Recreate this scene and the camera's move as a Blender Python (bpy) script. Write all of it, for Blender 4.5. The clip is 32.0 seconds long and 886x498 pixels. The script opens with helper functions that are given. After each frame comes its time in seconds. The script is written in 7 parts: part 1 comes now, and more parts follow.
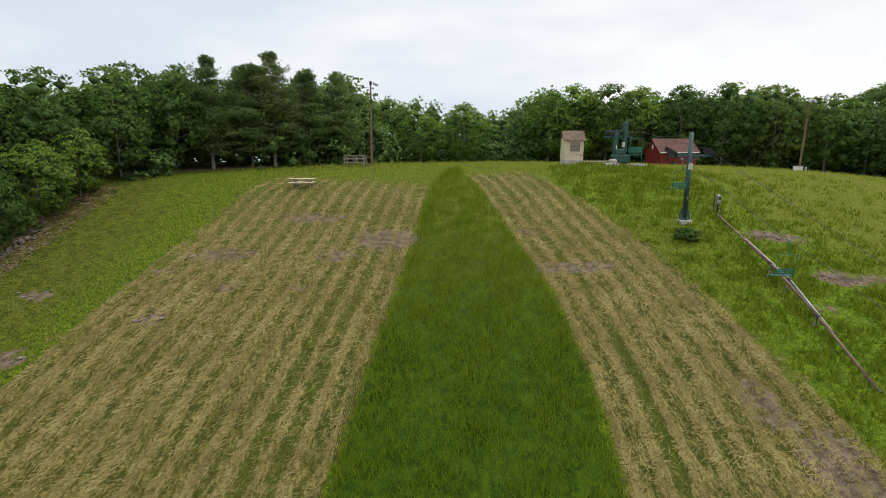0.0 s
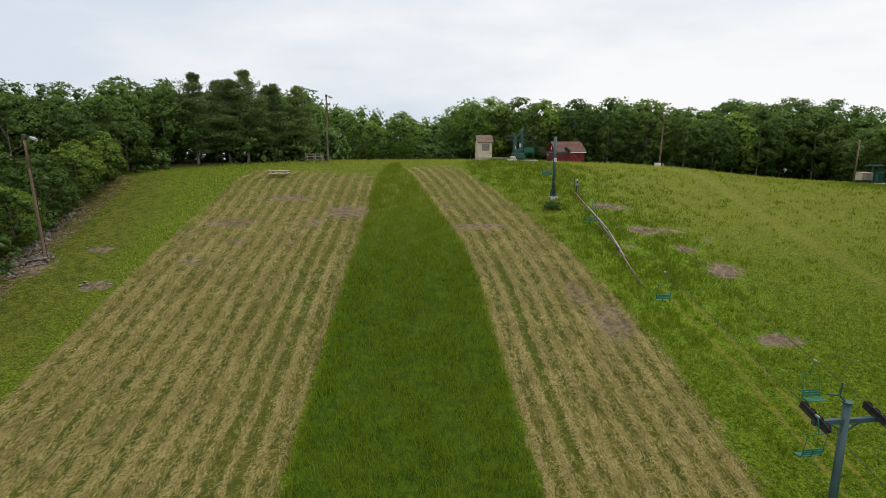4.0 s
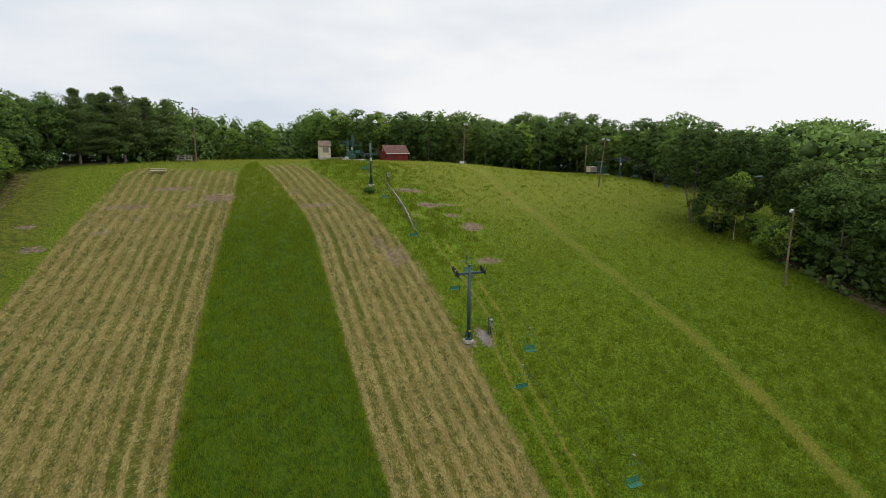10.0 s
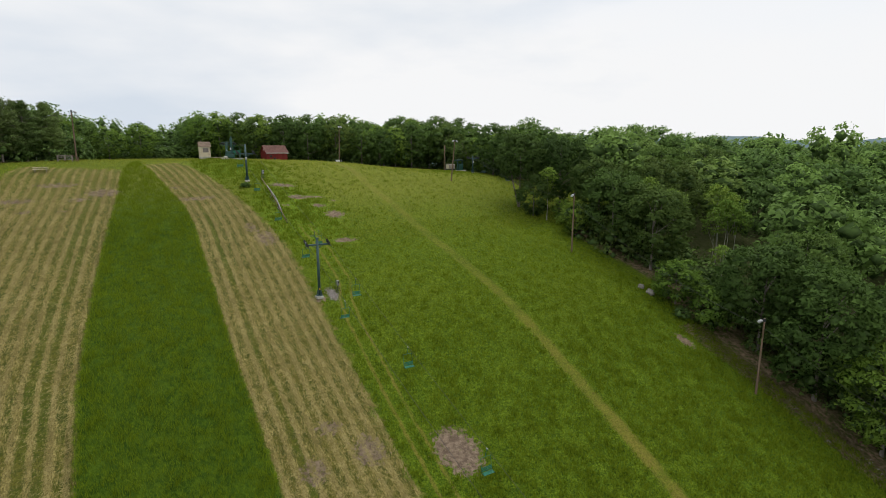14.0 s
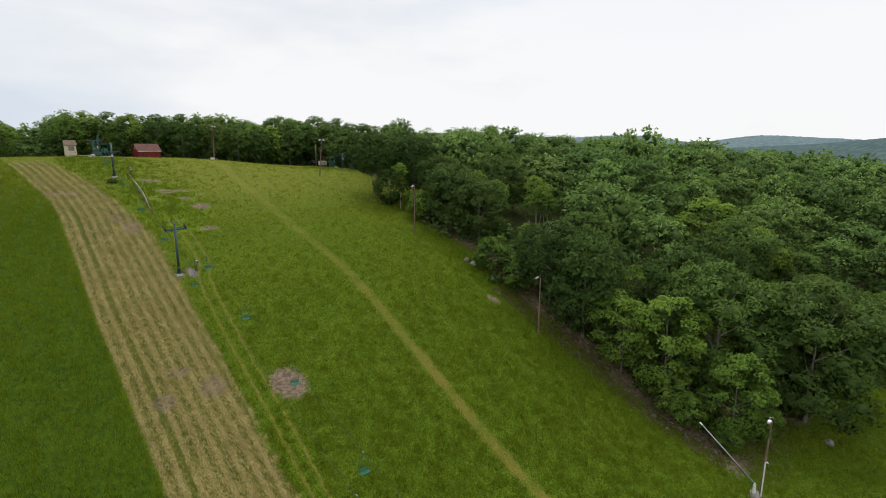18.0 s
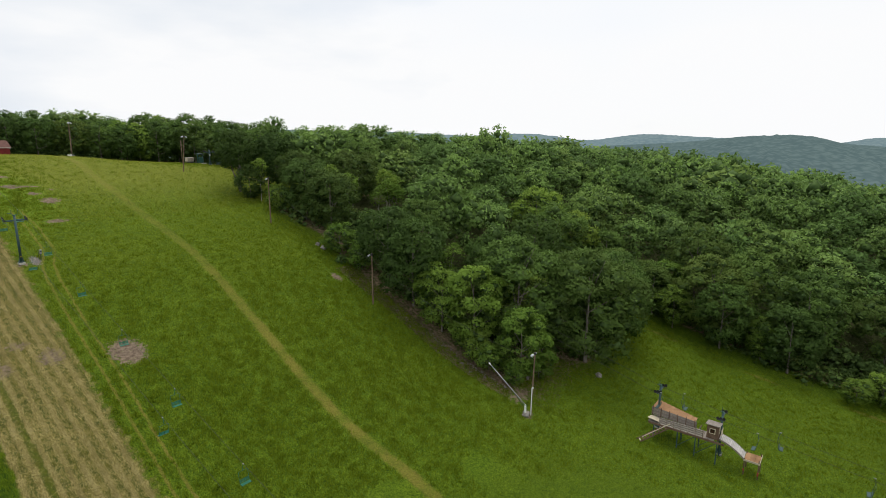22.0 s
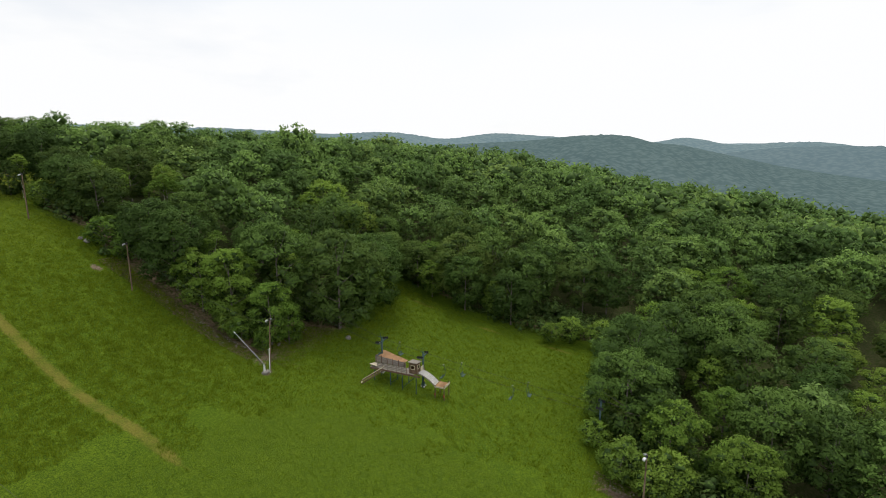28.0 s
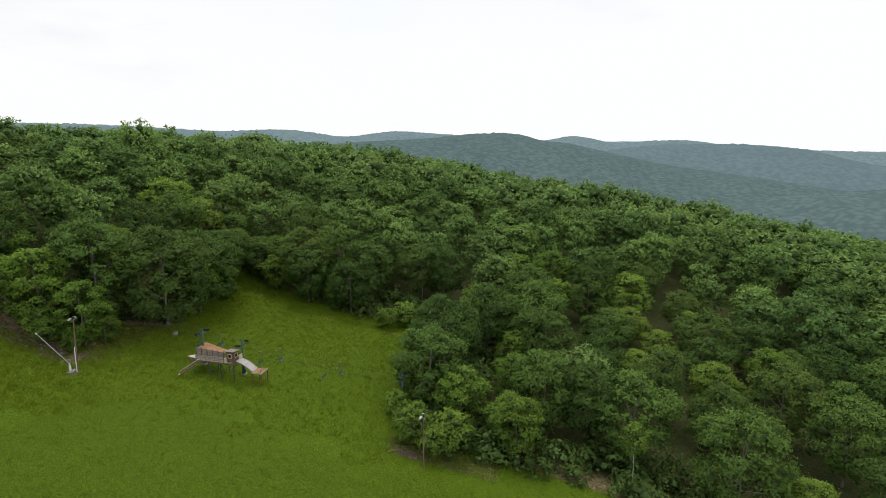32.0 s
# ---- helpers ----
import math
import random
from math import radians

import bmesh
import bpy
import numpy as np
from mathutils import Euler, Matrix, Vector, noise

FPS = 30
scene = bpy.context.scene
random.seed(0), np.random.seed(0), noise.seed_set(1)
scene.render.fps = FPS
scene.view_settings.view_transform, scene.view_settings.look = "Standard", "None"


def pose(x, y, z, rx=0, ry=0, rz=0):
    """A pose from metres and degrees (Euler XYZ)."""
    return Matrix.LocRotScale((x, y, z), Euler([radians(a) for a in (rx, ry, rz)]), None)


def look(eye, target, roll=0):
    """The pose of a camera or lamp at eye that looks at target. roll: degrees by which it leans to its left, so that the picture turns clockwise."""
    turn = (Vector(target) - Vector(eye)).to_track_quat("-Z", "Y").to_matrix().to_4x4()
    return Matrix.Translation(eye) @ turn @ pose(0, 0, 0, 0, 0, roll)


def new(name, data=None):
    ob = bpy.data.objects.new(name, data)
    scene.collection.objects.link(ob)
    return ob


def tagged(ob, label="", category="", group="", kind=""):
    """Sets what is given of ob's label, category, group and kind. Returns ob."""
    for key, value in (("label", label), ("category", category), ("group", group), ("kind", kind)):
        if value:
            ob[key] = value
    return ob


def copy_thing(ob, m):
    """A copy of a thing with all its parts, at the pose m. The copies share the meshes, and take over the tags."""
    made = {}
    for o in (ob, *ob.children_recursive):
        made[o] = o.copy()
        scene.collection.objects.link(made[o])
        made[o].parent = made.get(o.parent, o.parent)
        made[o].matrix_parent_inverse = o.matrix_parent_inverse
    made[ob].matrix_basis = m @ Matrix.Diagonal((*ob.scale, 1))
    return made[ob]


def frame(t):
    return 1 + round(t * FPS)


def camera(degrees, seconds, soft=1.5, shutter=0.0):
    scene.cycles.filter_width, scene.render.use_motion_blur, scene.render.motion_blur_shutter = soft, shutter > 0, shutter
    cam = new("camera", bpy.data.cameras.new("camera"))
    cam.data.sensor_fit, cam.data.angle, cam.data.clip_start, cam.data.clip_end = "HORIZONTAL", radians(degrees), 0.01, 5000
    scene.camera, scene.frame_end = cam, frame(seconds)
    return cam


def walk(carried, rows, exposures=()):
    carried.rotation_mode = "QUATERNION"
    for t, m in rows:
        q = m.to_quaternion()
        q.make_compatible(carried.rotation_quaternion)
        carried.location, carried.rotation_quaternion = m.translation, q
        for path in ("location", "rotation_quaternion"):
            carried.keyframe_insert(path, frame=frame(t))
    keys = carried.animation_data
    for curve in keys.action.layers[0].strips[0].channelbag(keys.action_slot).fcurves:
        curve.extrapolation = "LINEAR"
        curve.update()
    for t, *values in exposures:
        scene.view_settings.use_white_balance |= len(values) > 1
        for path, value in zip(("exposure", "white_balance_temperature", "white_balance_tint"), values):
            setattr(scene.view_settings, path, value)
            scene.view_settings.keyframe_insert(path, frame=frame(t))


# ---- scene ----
cam = camera(80.7, 32.0, soft=0.75)
METRES, EYE, TILT, LEAN, TURN = 145.0, 18.0, -11.0, 0.0, 0.0
ROWS = [
    (0.0, 0.0, 0.0, 0.0, 0.0, 0.0, -0.0),
    (0.5, 0.0002, -0.008, -0.0015, -0.5, 0.07, 0.09),
    (1.0, 0.0002, -0.0199, -0.0044, -1.11, 0.14, 0.17),
    (1.5, -0.0002, -0.0359, -0.0086, -1.6, 0.19, 0.22),
    (2.0, -0.0004, -0.0536, -0.0128, -2.14, 0.17, 0.31),
    (2.5, -0.001, -0.0702, -0.0156, -2.93, 0.16, 0.42),
    (3.0, -0.0019, -0.0847, -0.0182, -4.06, 0.19, 0.62),
    (3.5, -0.0029, -0.0983, -0.0211, -5.33, 0.2, 0.87),
    (5.5, -0.0047, -0.1512, -0.0331, -9.71, 0.24, 1.7),
    (6.0, -0.0049, -0.1651, -0.0358, -10.81, 0.19, 1.89),
    (6.5, -0.0053, -0.1793, -0.0386, -11.77, 0.17, 2.1),
    (7.0, -0.0054, -0.194, -0.0411, -12.94, 0.12, 2.33),
    (7.5, -0.0056, -0.209, -0.0434, -14.28, 0.02, 2.56),
    (8.0, -0.0061, -0.2239, -0.046, -15.67, -0.03, 2.83),
    (8.5, -0.0063, -0.2389, -0.0485, -16.92, -0.1, 3.1),
    (9.0, -0.0066, -0.2541, -0.0509, -18.15, -0.18, 3.34),
    (9.5, -0.0068, -0.2695, -0.0533, -19.45, -0.3, 3.61),
    (10.0, -0.0072, -0.2849, -0.0557, -20.67, -0.38, 3.81),
    (10.5, -0.0072, -0.3003, -0.0582, -21.94, -0.48, 4.1),
    (11.0, -0.008, -0.3158, -0.061, -23.37, -0.57, 4.31),
    (11.5, -0.0081, -0.3312, -0.0638, -24.61, -0.69, 4.56),
    (12.0, -0.0084, -0.3466, -0.0667, -25.86, -0.82, 4.76),
    (12.5, -0.0086, -0.3619, -0.0697, -26.98, -0.92, 4.96),
    (13.0, -0.009, -0.3772, -0.0728, -28.25, -1.0, 5.19),
    (13.5, -0.009, -0.393, -0.0757, -29.64, -1.18, 5.5),
    (14.0, -0.0099, -0.4086, -0.0785, -31.02, -1.33, 5.64),
    (14.5, -0.0101, -0.4242, -0.0818, -32.28, -1.47, 5.89),
    (16.5, -0.0112, -0.4873, -0.0948, -37.22, -2.09, 6.71),
    (17.0, -0.0115, -0.5029, -0.0974, -38.46, -2.3, 6.9),
    (17.5, -0.0121, -0.5186, -0.1003, -39.69, -2.46, 7.06),
    (18.0, -0.0125, -0.5346, -0.1035, -40.98, -2.63, 7.25),
    (18.5, -0.0131, -0.5505, -0.1068, -42.34, -2.85, 7.47),
    (19.0, -0.0135, -0.5664, -0.1096, -43.55, -3.07, 7.63),
    (19.5, -0.014, -0.5821, -0.1138, -44.75, -3.19, 7.84),
    (20.0, -0.0144, -0.5982, -0.1169, -45.92, -3.42, 7.98),
    (20.5, -0.0151, -0.6138, -0.1207, -47.26, -3.59, 8.16),
    (21.0, -0.0155, -0.6298, -0.1243, -48.55, -3.81, 8.34),
    (21.5, -0.0158, -0.6457, -0.1278, -49.67, -4.01, 8.47),
    (22.0, -0.0163, -0.6616, -0.1311, -50.86, -4.21, 8.61),
    (22.5, -0.0167, -0.6776, -0.1344, -52.11, -4.43, 8.73),
    (23.0, -0.0171, -0.6934, -0.1379, -53.33, -4.63, 8.87),
    (23.5, -0.0176, -0.7094, -0.1409, -54.59, -4.86, 9.0),
    (24.0, -0.018, -0.7252, -0.1446, -55.73, -5.03, 9.12),
    (24.5, -0.0184, -0.7412, -0.1478, -56.88, -5.24, 9.23),
    (25.0, -0.019, -0.757, -0.1513, -58.21, -5.46, 9.37),
    (25.5, -0.0197, -0.7717, -0.1545, -59.87, -5.75, 9.52),
    (27.5, -0.021, -0.8348, -0.1684, -64.16, -6.5, 9.92),
    (28.0, -0.0216, -0.8509, -0.1719, -65.43, -6.75, 10.0),
    (28.5, -0.0224, -0.8671, -0.1754, -66.98, -7.05, 10.12),
    (29.0, -0.0234, -0.8833, -0.1792, -68.48, -7.33, 10.22),
    (29.5, -0.0242, -0.8991, -0.1828, -69.82, -7.6, 10.3),
    (30.0, -0.0248, -0.915, -0.1862, -70.97, -7.83, 10.36),
    (30.5, -0.0258, -0.9309, -0.1895, -72.4, -8.11, 10.45),
    (31.0, -0.0269, -0.9471, -0.1929, -73.86, -8.41, 10.53),
    (31.5, -0.0276, -0.963, -0.1965, -74.88, -8.63, 10.61),
    (32.0, -0.0284, -0.979, -0.1996, -75.93, -8.85, 10.65),
]
walk(cam, [(t, pose(0, 0, EYE, TILT, LEAN, TURN) @ pose(METRES * x, METRES * y, METRES * z, 90 + pitch, roll, yaw)) for t, x, y, z, yaw, pitch, roll in ROWS],
     exposures=[(0.0, 0.0), (4.0, -0.06), (7.0, -0.10), (14.0, -0.10), (20.0, -0.05), (27.0, 0.0), (32.0, 0.0)])

# ---- world, sun ----
SUN_ELEV, SUN_TURN = 68.0, 60.0          # degrees above the horizon, degrees from +y towards +x
world = bpy.data.worlds.new("world")
scene.world = world
world.use_nodes = True
wt = world.node_tree
wt.nodes.clear()


def wnode(kind, **inputs):
    n = wt.nodes.new(kind)
    for k, v in inputs.items():
        n.inputs[k.replace("_", " ")].default_value = v
    return n


sky = wnode("ShaderNodeTexSky")
sky.sky_type, sky.sun_disc = "NISHITA", False
sky.sun_elevation, sky.sun_rotation = radians(SUN_ELEV), radians(SUN_TURN)
sky_dim = wnode("ShaderNodeMix")
sky_dim.data_type, sky_dim.blend_type = "RGBA", "MULTIPLY"
sky_dim.inputs[0].default_value = 1.0
sky_dim.inputs[7].default_value = (0.16, 0.16, 0.16, 1)
wt.links.new(sky.outputs[0], sky_dim.inputs[6])
coord = wnode("ShaderNodeTexCoord")
squash = wnode("ShaderNodeMapping")
squash.inputs["Scale"].default_value = (1.0, 1.0, 3.2)
wt.links.new(coord.outputs["Generated"], squash.inputs["Vector"])
cloud = wnode("ShaderNodeTexNoise", Scale=1.1, Detail=3.0, Roughness=0.5)
wt.links.new(squash.outputs[0], cloud.inputs["Vector"])
cover = wnode("ShaderNodeMapRange")
cover.inputs["From Min"].default_value, cover.inputs["From Max"].default_value = 0.30, 0.48
cover.inputs["To Min"].default_value, cover.inputs["To Max"].default_value = 0.88, 1.0
wt.links.new(cloud.outputs["Fac"], cover.inputs["Value"])
thick = wnode("ShaderNodeTexNoise", Scale=2.1, Detail=5.0, Roughness=0.50)
wt.links.new(squash.outputs[0], thick.inputs["Vector"])
shade = wnode("ShaderNodeValToRGB")
shade.color_ramp.elements[0].position, shade.color_ramp.elements[0].color = 0.26, (0.72, 0.79, 0.88, 1)
shade.color_ramp.elements[1].position, shade.color_ramp.elements[1].color = 0.57, (0.99, 0.995, 1.005, 1)
side = wnode("ShaderNodeVectorMath")
side.operation = "DOT_PRODUCT"
side.inputs[1].default_value = (-0.62, 0.70, 0.36)
wt.links.new(coord.outputs["Generated"], side.inputs[0])
lean = wnode("ShaderNodeMapRange")
lean.inputs["From Min"].default_value, lean.inputs["From Max"].default_value = 0.1, 1.0
lean.inputs["To Min"].default_value, lean.inputs["To Max"].default_value = 0.19, -0.23
wt.links.new(side.outputs["Value"], lean.inputs["Value"])
heap = wnode("ShaderNodeMath")
heap.operation = "ADD"
wt.links.new(thick.outputs["Fac"], heap.inputs[0])
wt.links.new(lean.outputs[0], heap.inputs[1])
wt.links.new(heap.outputs[0], shade.inputs["Fac"])
sky_mix = wnode("ShaderNodeMix")
sky_mix.data_type = "RGBA"
wt.links.new(cover.outputs[0], sky_mix.inputs[0])
wt.links.new(sky_dim.outputs[2], sky_mix.inputs[6])
wt.links.new(shade.outputs[0], sky_mix.inputs[7])
back = wnode("ShaderNodeBackground", Strength=1.0)
wt.links.new(sky_mix.outputs[2], back.inputs["Color"])
wout = wnode("ShaderNodeOutputWorld")
wt.links.new(back.outputs[0], wout.inputs["Surface"])

sun = new("sun", bpy.data.lights.new("sun", "SUN"))
sun.data.energy, sun.data.angle, sun.data.color = 1.5, radians(28), (1.0, 0.96, 0.90)
_e, _a = radians(SUN_ELEV), radians(SUN_TURN)
sun.matrix_world = look((300 * math.sin(_a) * math.cos(_e), 300 * math.cos(_a) * math.cos(_e), 300 * math.sin(_e)), (0, 0, 0))


# ---- materials ----
class Nodes:
    """A short way to write node materials."""

    def __init__(self, name, rough=0.8, metal=0.0, spec=0.3):
        self.mat = bpy.data.materials.new(name)
        self.mat.use_nodes = True
        self.t = self.mat.node_tree
        self.bsdf = self.t.nodes["Principled BSDF"]
        self.out = self.t.nodes["Material Output"]
        self.bsdf.inputs["Roughness"].default_value = rough
        self.bsdf.inputs["Metallic"].default_value = metal
        self.bsdf.inputs["Specular IOR Level"].default_value = spec
        self.pos = self.t.nodes.new("ShaderNodeNewGeometry").outputs["Position"]
        self.obj = self.t.nodes.new("ShaderNodeTexCoord").outputs["Object"]

    def put(self, socket, value):
        if isinstance(value, bpy.types.NodeSocket):
            self.t.links.new(value, socket)
        else:
            socket.default_value = value

    def scaled(self, vec, sx, sy, sz, rot=0.0):
        n = self.t.nodes.new("ShaderNodeMapping")
        self.put(n.inputs["Vector"], vec)
        n.inputs["Scale"].default_value = (sx, sy, sz)
        n.inputs["Rotation"].default_value = (0, 0, rot)
        return n.outputs[0]

    def noise(self, scale, detail=3.0, vec=None, rough=0.55, distort=0.0):
        n = self.t.nodes.new("ShaderNodeTexNoise")
        self.put(n.inputs["Vector"], vec if vec is not None else self.pos)
        n.inputs["Scale"].default_value, n.inputs["Detail"].default_value = scale, detail
        n.inputs["Roughness"].default_value, n.inputs["Distortion"].default_value = rough, distort
        return n.outputs["Fac"]

    def voronoi(self, scale, vec=None):
        n = self.t.nodes.new("ShaderNodeTexVoronoi")
        self.put(n.inputs["Vector"], vec if vec is not None else self.pos)
        n.inputs["Scale"].default_value = scale
        return n.outputs["Distance"]

    def calc(self, op, a, b=0.0, c=0.0):
        n = self.t.nodes.new("ShaderNodeMath")
        n.operation = op
        for i, v in enumerate((a, b, c)):
            self.put(n.inputs[i], v)
        return n.outputs[0]

    def span(self, v, a, b, lo=0.0, hi=1.0):
        n = self.t.nodes.new("ShaderNodeMapRange")
        n.interpolation_type = "SMOOTHSTEP"
        self.put(n.inputs["Value"], v)
        for k, w in (("From Min", a), ("From Max", b), ("To Min", lo), ("To Max", hi)):
            n.inputs[k].default_value = w
        return n.outputs[0]

    def mix(self, fac, a, b, blend="MIX"):
        n = self.t.nodes.new("ShaderNodeMix")
        n.data_type, n.blend_type = "RGBA", blend
        self.put(n.inputs[0], fac)
        for i, v in ((6, a), (7, b)):
            self.put(n.inputs[i], (*v, 1) if isinstance(v, tuple) and len(v) == 3 else v)
        return n.outputs[2]

    def attr(self, name):
        n = self.t.nodes.new("ShaderNodeAttribute")
        n.attribute_name = name
        return n.outputs["Fac"]

    def island(self):
        return self.t.nodes.new("ShaderNodeNewGeometry").outputs["Random Per Island"]

    def each(self):
        return self.t.nodes.new("ShaderNodeObjectInfo").outputs["Random"]

    def bump(self, height, strength, distance):
        n = self.t.nodes.new("ShaderNodeBump")
        n.inputs["Strength"].default_value, n.inputs["Distance"].default_value = strength, distance
        self.put(n.inputs["Height"], height)
        self.put(self.bsdf.inputs["Normal"], n.outputs[0])

    def done(self, color, rough=None):
        self.put(self.bsdf.inputs["Base Color"], (*color, 1) if isinstance(color, tuple) and len(color) == 3 else color)
        if rough is not None:
            self.put(self.bsdf.inputs["Roughness"], rough)
        return self.mat


def worn(name, a, b, scale=2.0, rough=0.7, metal=0.0, bump=0.15, stretch=(1, 1, 1), fine=14.0, each=0.0, spec=0.3):
    """A surface whose colour drifts between a and b at two scales, with fine relief."""
    n = Nodes(name, rough, metal, spec)
    v = n.scaled(n.obj, *stretch)
    big, small = n.noise(scale, 4.0, v), n.noise(scale * fine, 3.0, v)
    f = n.calc("ADD", n.calc("MULTIPLY", big, 0.65), n.calc("MULTIPLY", small, 0.35))
    c = n.mix(n.span(f, 0.34, 0.66), a, b)
    if each:
        c = n.mix(n.calc("MULTIPLY", n.each(), each), c, (0.5 * a[0], 0.5 * a[1], 0.5 * a[2]))
    n.bump(small, bump, 0.01)
    return n.done(c)


def leaf_material(name, dark, light, tint, through_light=0.25, joined=False):
    n = Nodes(name, 0.7, 0.0, 0.08)
    c = n.mix(n.span(n.island(), 0.0, 1.0, 0.15, 0.85), dark, light)
    each = n.attr("tone") if joined else n.each()
    c = n.mix(n.calc("MULTIPLY", each, 0.75), c, tint)
    c = n.mix(n.span(n.calc("FRACT", n.calc("MULTIPLY", each, 7.3)), 0.0, 1.0, 0.0, 0.70), c, dark)
    c = n.mix(n.span(n.calc("FRACT", n.calc("MULTIPLY", each, 13.7)), 0.50, 1.0, 0.0, 0.85), c, light)
    c = n.mix(n.span(n.noise(0.35, 3.0), 0.40, 0.68, 0.0, 0.35), c, light)
    n.done(c)
    tr = n.t.nodes.new("ShaderNodeBsdfTranslucent")
    n.t.links.new(c, tr.inputs["Color"])
    ms = n.t.nodes.new("ShaderNodeMixShader")
    ms.inputs[0].default_value = through_light
    n.t.links.new(n.bsdf.outputs[0], ms.inputs[1])
    n.t.links.new(tr.outputs[0], ms.inputs[2])
    n.t.links.new(ms.outputs[0], n.out.inputs["Surface"])
    return n.mat


def ground_material():
    n = Nodes("meadow_ground", 0.9, 0.0, 0.1)
    wob = n.calc("SUBTRACT", n.noise(0.9, 4.0), 0.5)
    fine = n.noise(5.0, 4.0)
    tiny = n.noise(22.0, 3.0)
    broad = n.noise(0.055, 3.0)
    mid = n.noise(0.33, 4.0)
    # rough meadow
    clump = n.noise(1.5, 5.0, None, 0.68)
    speck = n.noise(3.6, 4.0, None, 0.7)
    meadow = n.mix(n.span(mid, 0.30, 0.70), (0.070, 0.126, 0.0052), (0.112, 0.172, 0.0078))
    meadow = n.mix(n.span(broad, 0.42, 0.66, 0.0, 0.4), meadow, (0.130, 0.170, 0.0097))
    # Dark and light mottling: plant tone, and shade between tufts put into colour.
    meadow = n.mix(n.span(clump, 0.46, 0.62, 0.0, 0.22), meadow, (0.044, 0.086, 0.0046))
    meadow = n.mix(n.span(speck, 0.50, 0.60, 0.0, 0.82), meadow, (0.026, 0.054, 0.0030))
    meadow = n.mix(n.span(speck, 0.49, 0.38, 0.0, 0.74), meadow, (0.190, 0.258, 0.0150))
    meadow = n.mix(n.span(n.noise(0.75, 3.0), 0.48, 0.64, 0.0, 0.15), meadow, (0.140, 0.186, 0.0078))
    meadow = n.mix(n.span(n.attr("fresh"), 0.0, 1.0, 0.0, 0.40), meadow, n.mix(n.span(n.noise(3.2, 4.0, None, 0.65), 0.42, 0.58), (0.028, 0.072, 0.0046), (0.098, 0.180, 0.0091)))
    meadow = n.mix(n.span(n.attr("dry"), 0.0, 1.0, 0.0, 0.62), meadow, n.mix(n.span(clump, 0.40, 0.62), (0.290, 0.285, 0.056), (0.200, 0.214, 0.032)))
    meadow = n.mix(n.span(n.calc("MULTIPLY_ADD", wob, 0.8, n.attr("lush")), 0.15, 0.75, 0.0, 0.85), meadow, n.mix(n.span(n.noise(2.4, 4.0), 0.38, 0.60), (0.086, 0.165, 0.010), (0.185, 0.295, 0.018)))
    meadow = n.mix(n.span(n.calc("MULTIPLY_ADD", wob, 0.9, n.attr("dull")), 0.1, 0.9, 0.0, 0.85), meadow, n.mix(n.span(clump, 0.40, 0.60), (0.150, 0.140, 0.026), (0.066, 0.078, 0.012)))
    # Finer flecks, likewise plant tone with small tuft shading painted in.
    fleck = n.noise(9.0, 3.0, None, 0.7)
    meadow = n.mix(n.span(fleck, 0.51, 0.60, 0.0, 0.66), meadow, (0.026, 0.052, 0.0030))
    meadow = n.mix(n.span(fleck, 0.48, 0.38, 0.0, 0.60), meadow, (0.205, 0.275, 0.0160))
    # tall green strip
    tall = n.mix(n.span(n.noise(2.6, 4.0, n.scaled(n.pos, 1.0, 0.55, 1.0), 0.65), 0.36, 0.62), (0.030, 0.068, 0.0039), (0.078, 0.134, 0.0065))
    tall = n.mix(n.span(mid, 0.40, 0.66, 0.0, 0.45), tall, (0.080, 0.130, 0.0078))
    tall = n.mix(n.span(n.noise(1.3, 4.0, None, 0.6), 0.46, 0.62, 0.0, 0.55), tall, (0.026, 0.062, 0.0039))
    tall = n.mix(n.span(n.attr("crest"), 0.0, 1.0, 0.0, 0.75), tall, n.mix(n.span(clump, 0.40, 0.62), (0.215, 0.230, 0.034), (0.130, 0.160, 0.018)))
    tall = n.mix(n.span(fleck, 0.50, 0.62, 0.0, 0.38), tall, (0.018, 0.044, 0.0026))
    tall_mask = n.span(n.calc("MULTIPLY_ADD", wob, 1.5, n.attr("tall")), -0.25, 0.35)
    # cut hay in rows
    away = n.attr("row")
    row = n.calc("MULTIPLY_ADD", n.calc("SUBTRACT", n.noise(0.22, 2.0), 0.5), 0.40, away)
    wave = n.calc("MULTIPLY_ADD", n.calc("SINE", n.calc("MULTIPLY", row, 2 * math.pi / 1.25)), 0.5, 0.5)
    fibre = n.noise(8.0, 4.0, n.scaled(n.pos, 1.0, 0.30, 0.3, 0.45), 0.70, 0.6)
    patch = n.calc("ADD", n.calc("MULTIPLY", n.noise(0.21, 2.0), 0.6), n.calc("MULTIPLY", n.noise(0.8, 2.0), 0.4))
    flake = n.noise(3.0, 3.0, n.scaled(n.pos, 1.0, 0.42, 0.3, 0.40), 0.65, 0.6)
    lie = n.calc("ADD", n.calc("ADD", n.calc("MULTIPLY", n.calc("POWER", wave, 2.2), 0.50), n.calc("MULTIPLY", flake, 1.05)), n.calc("ADD", n.calc("MULTIPLY", patch, 0.6), n.calc("MULTIPLY", fibre, 0.9)))
    stubble = n.mix(n.span(mid, 0.32, 0.66), (0.098, 0.108, 0.013), (0.150, 0.136, 0.024))
    stubble = n.mix(n.span(broad, 0.48, 0.62, 0.0, 0.65), stubble, (0.070, 0.102, 0.013))
    stubble = n.mix(n.span(clump, 0.46, 0.60, 0.0, 0.75), stubble, (0.056, 0.080, 0.011))
    aisle = n.attr("aisle")
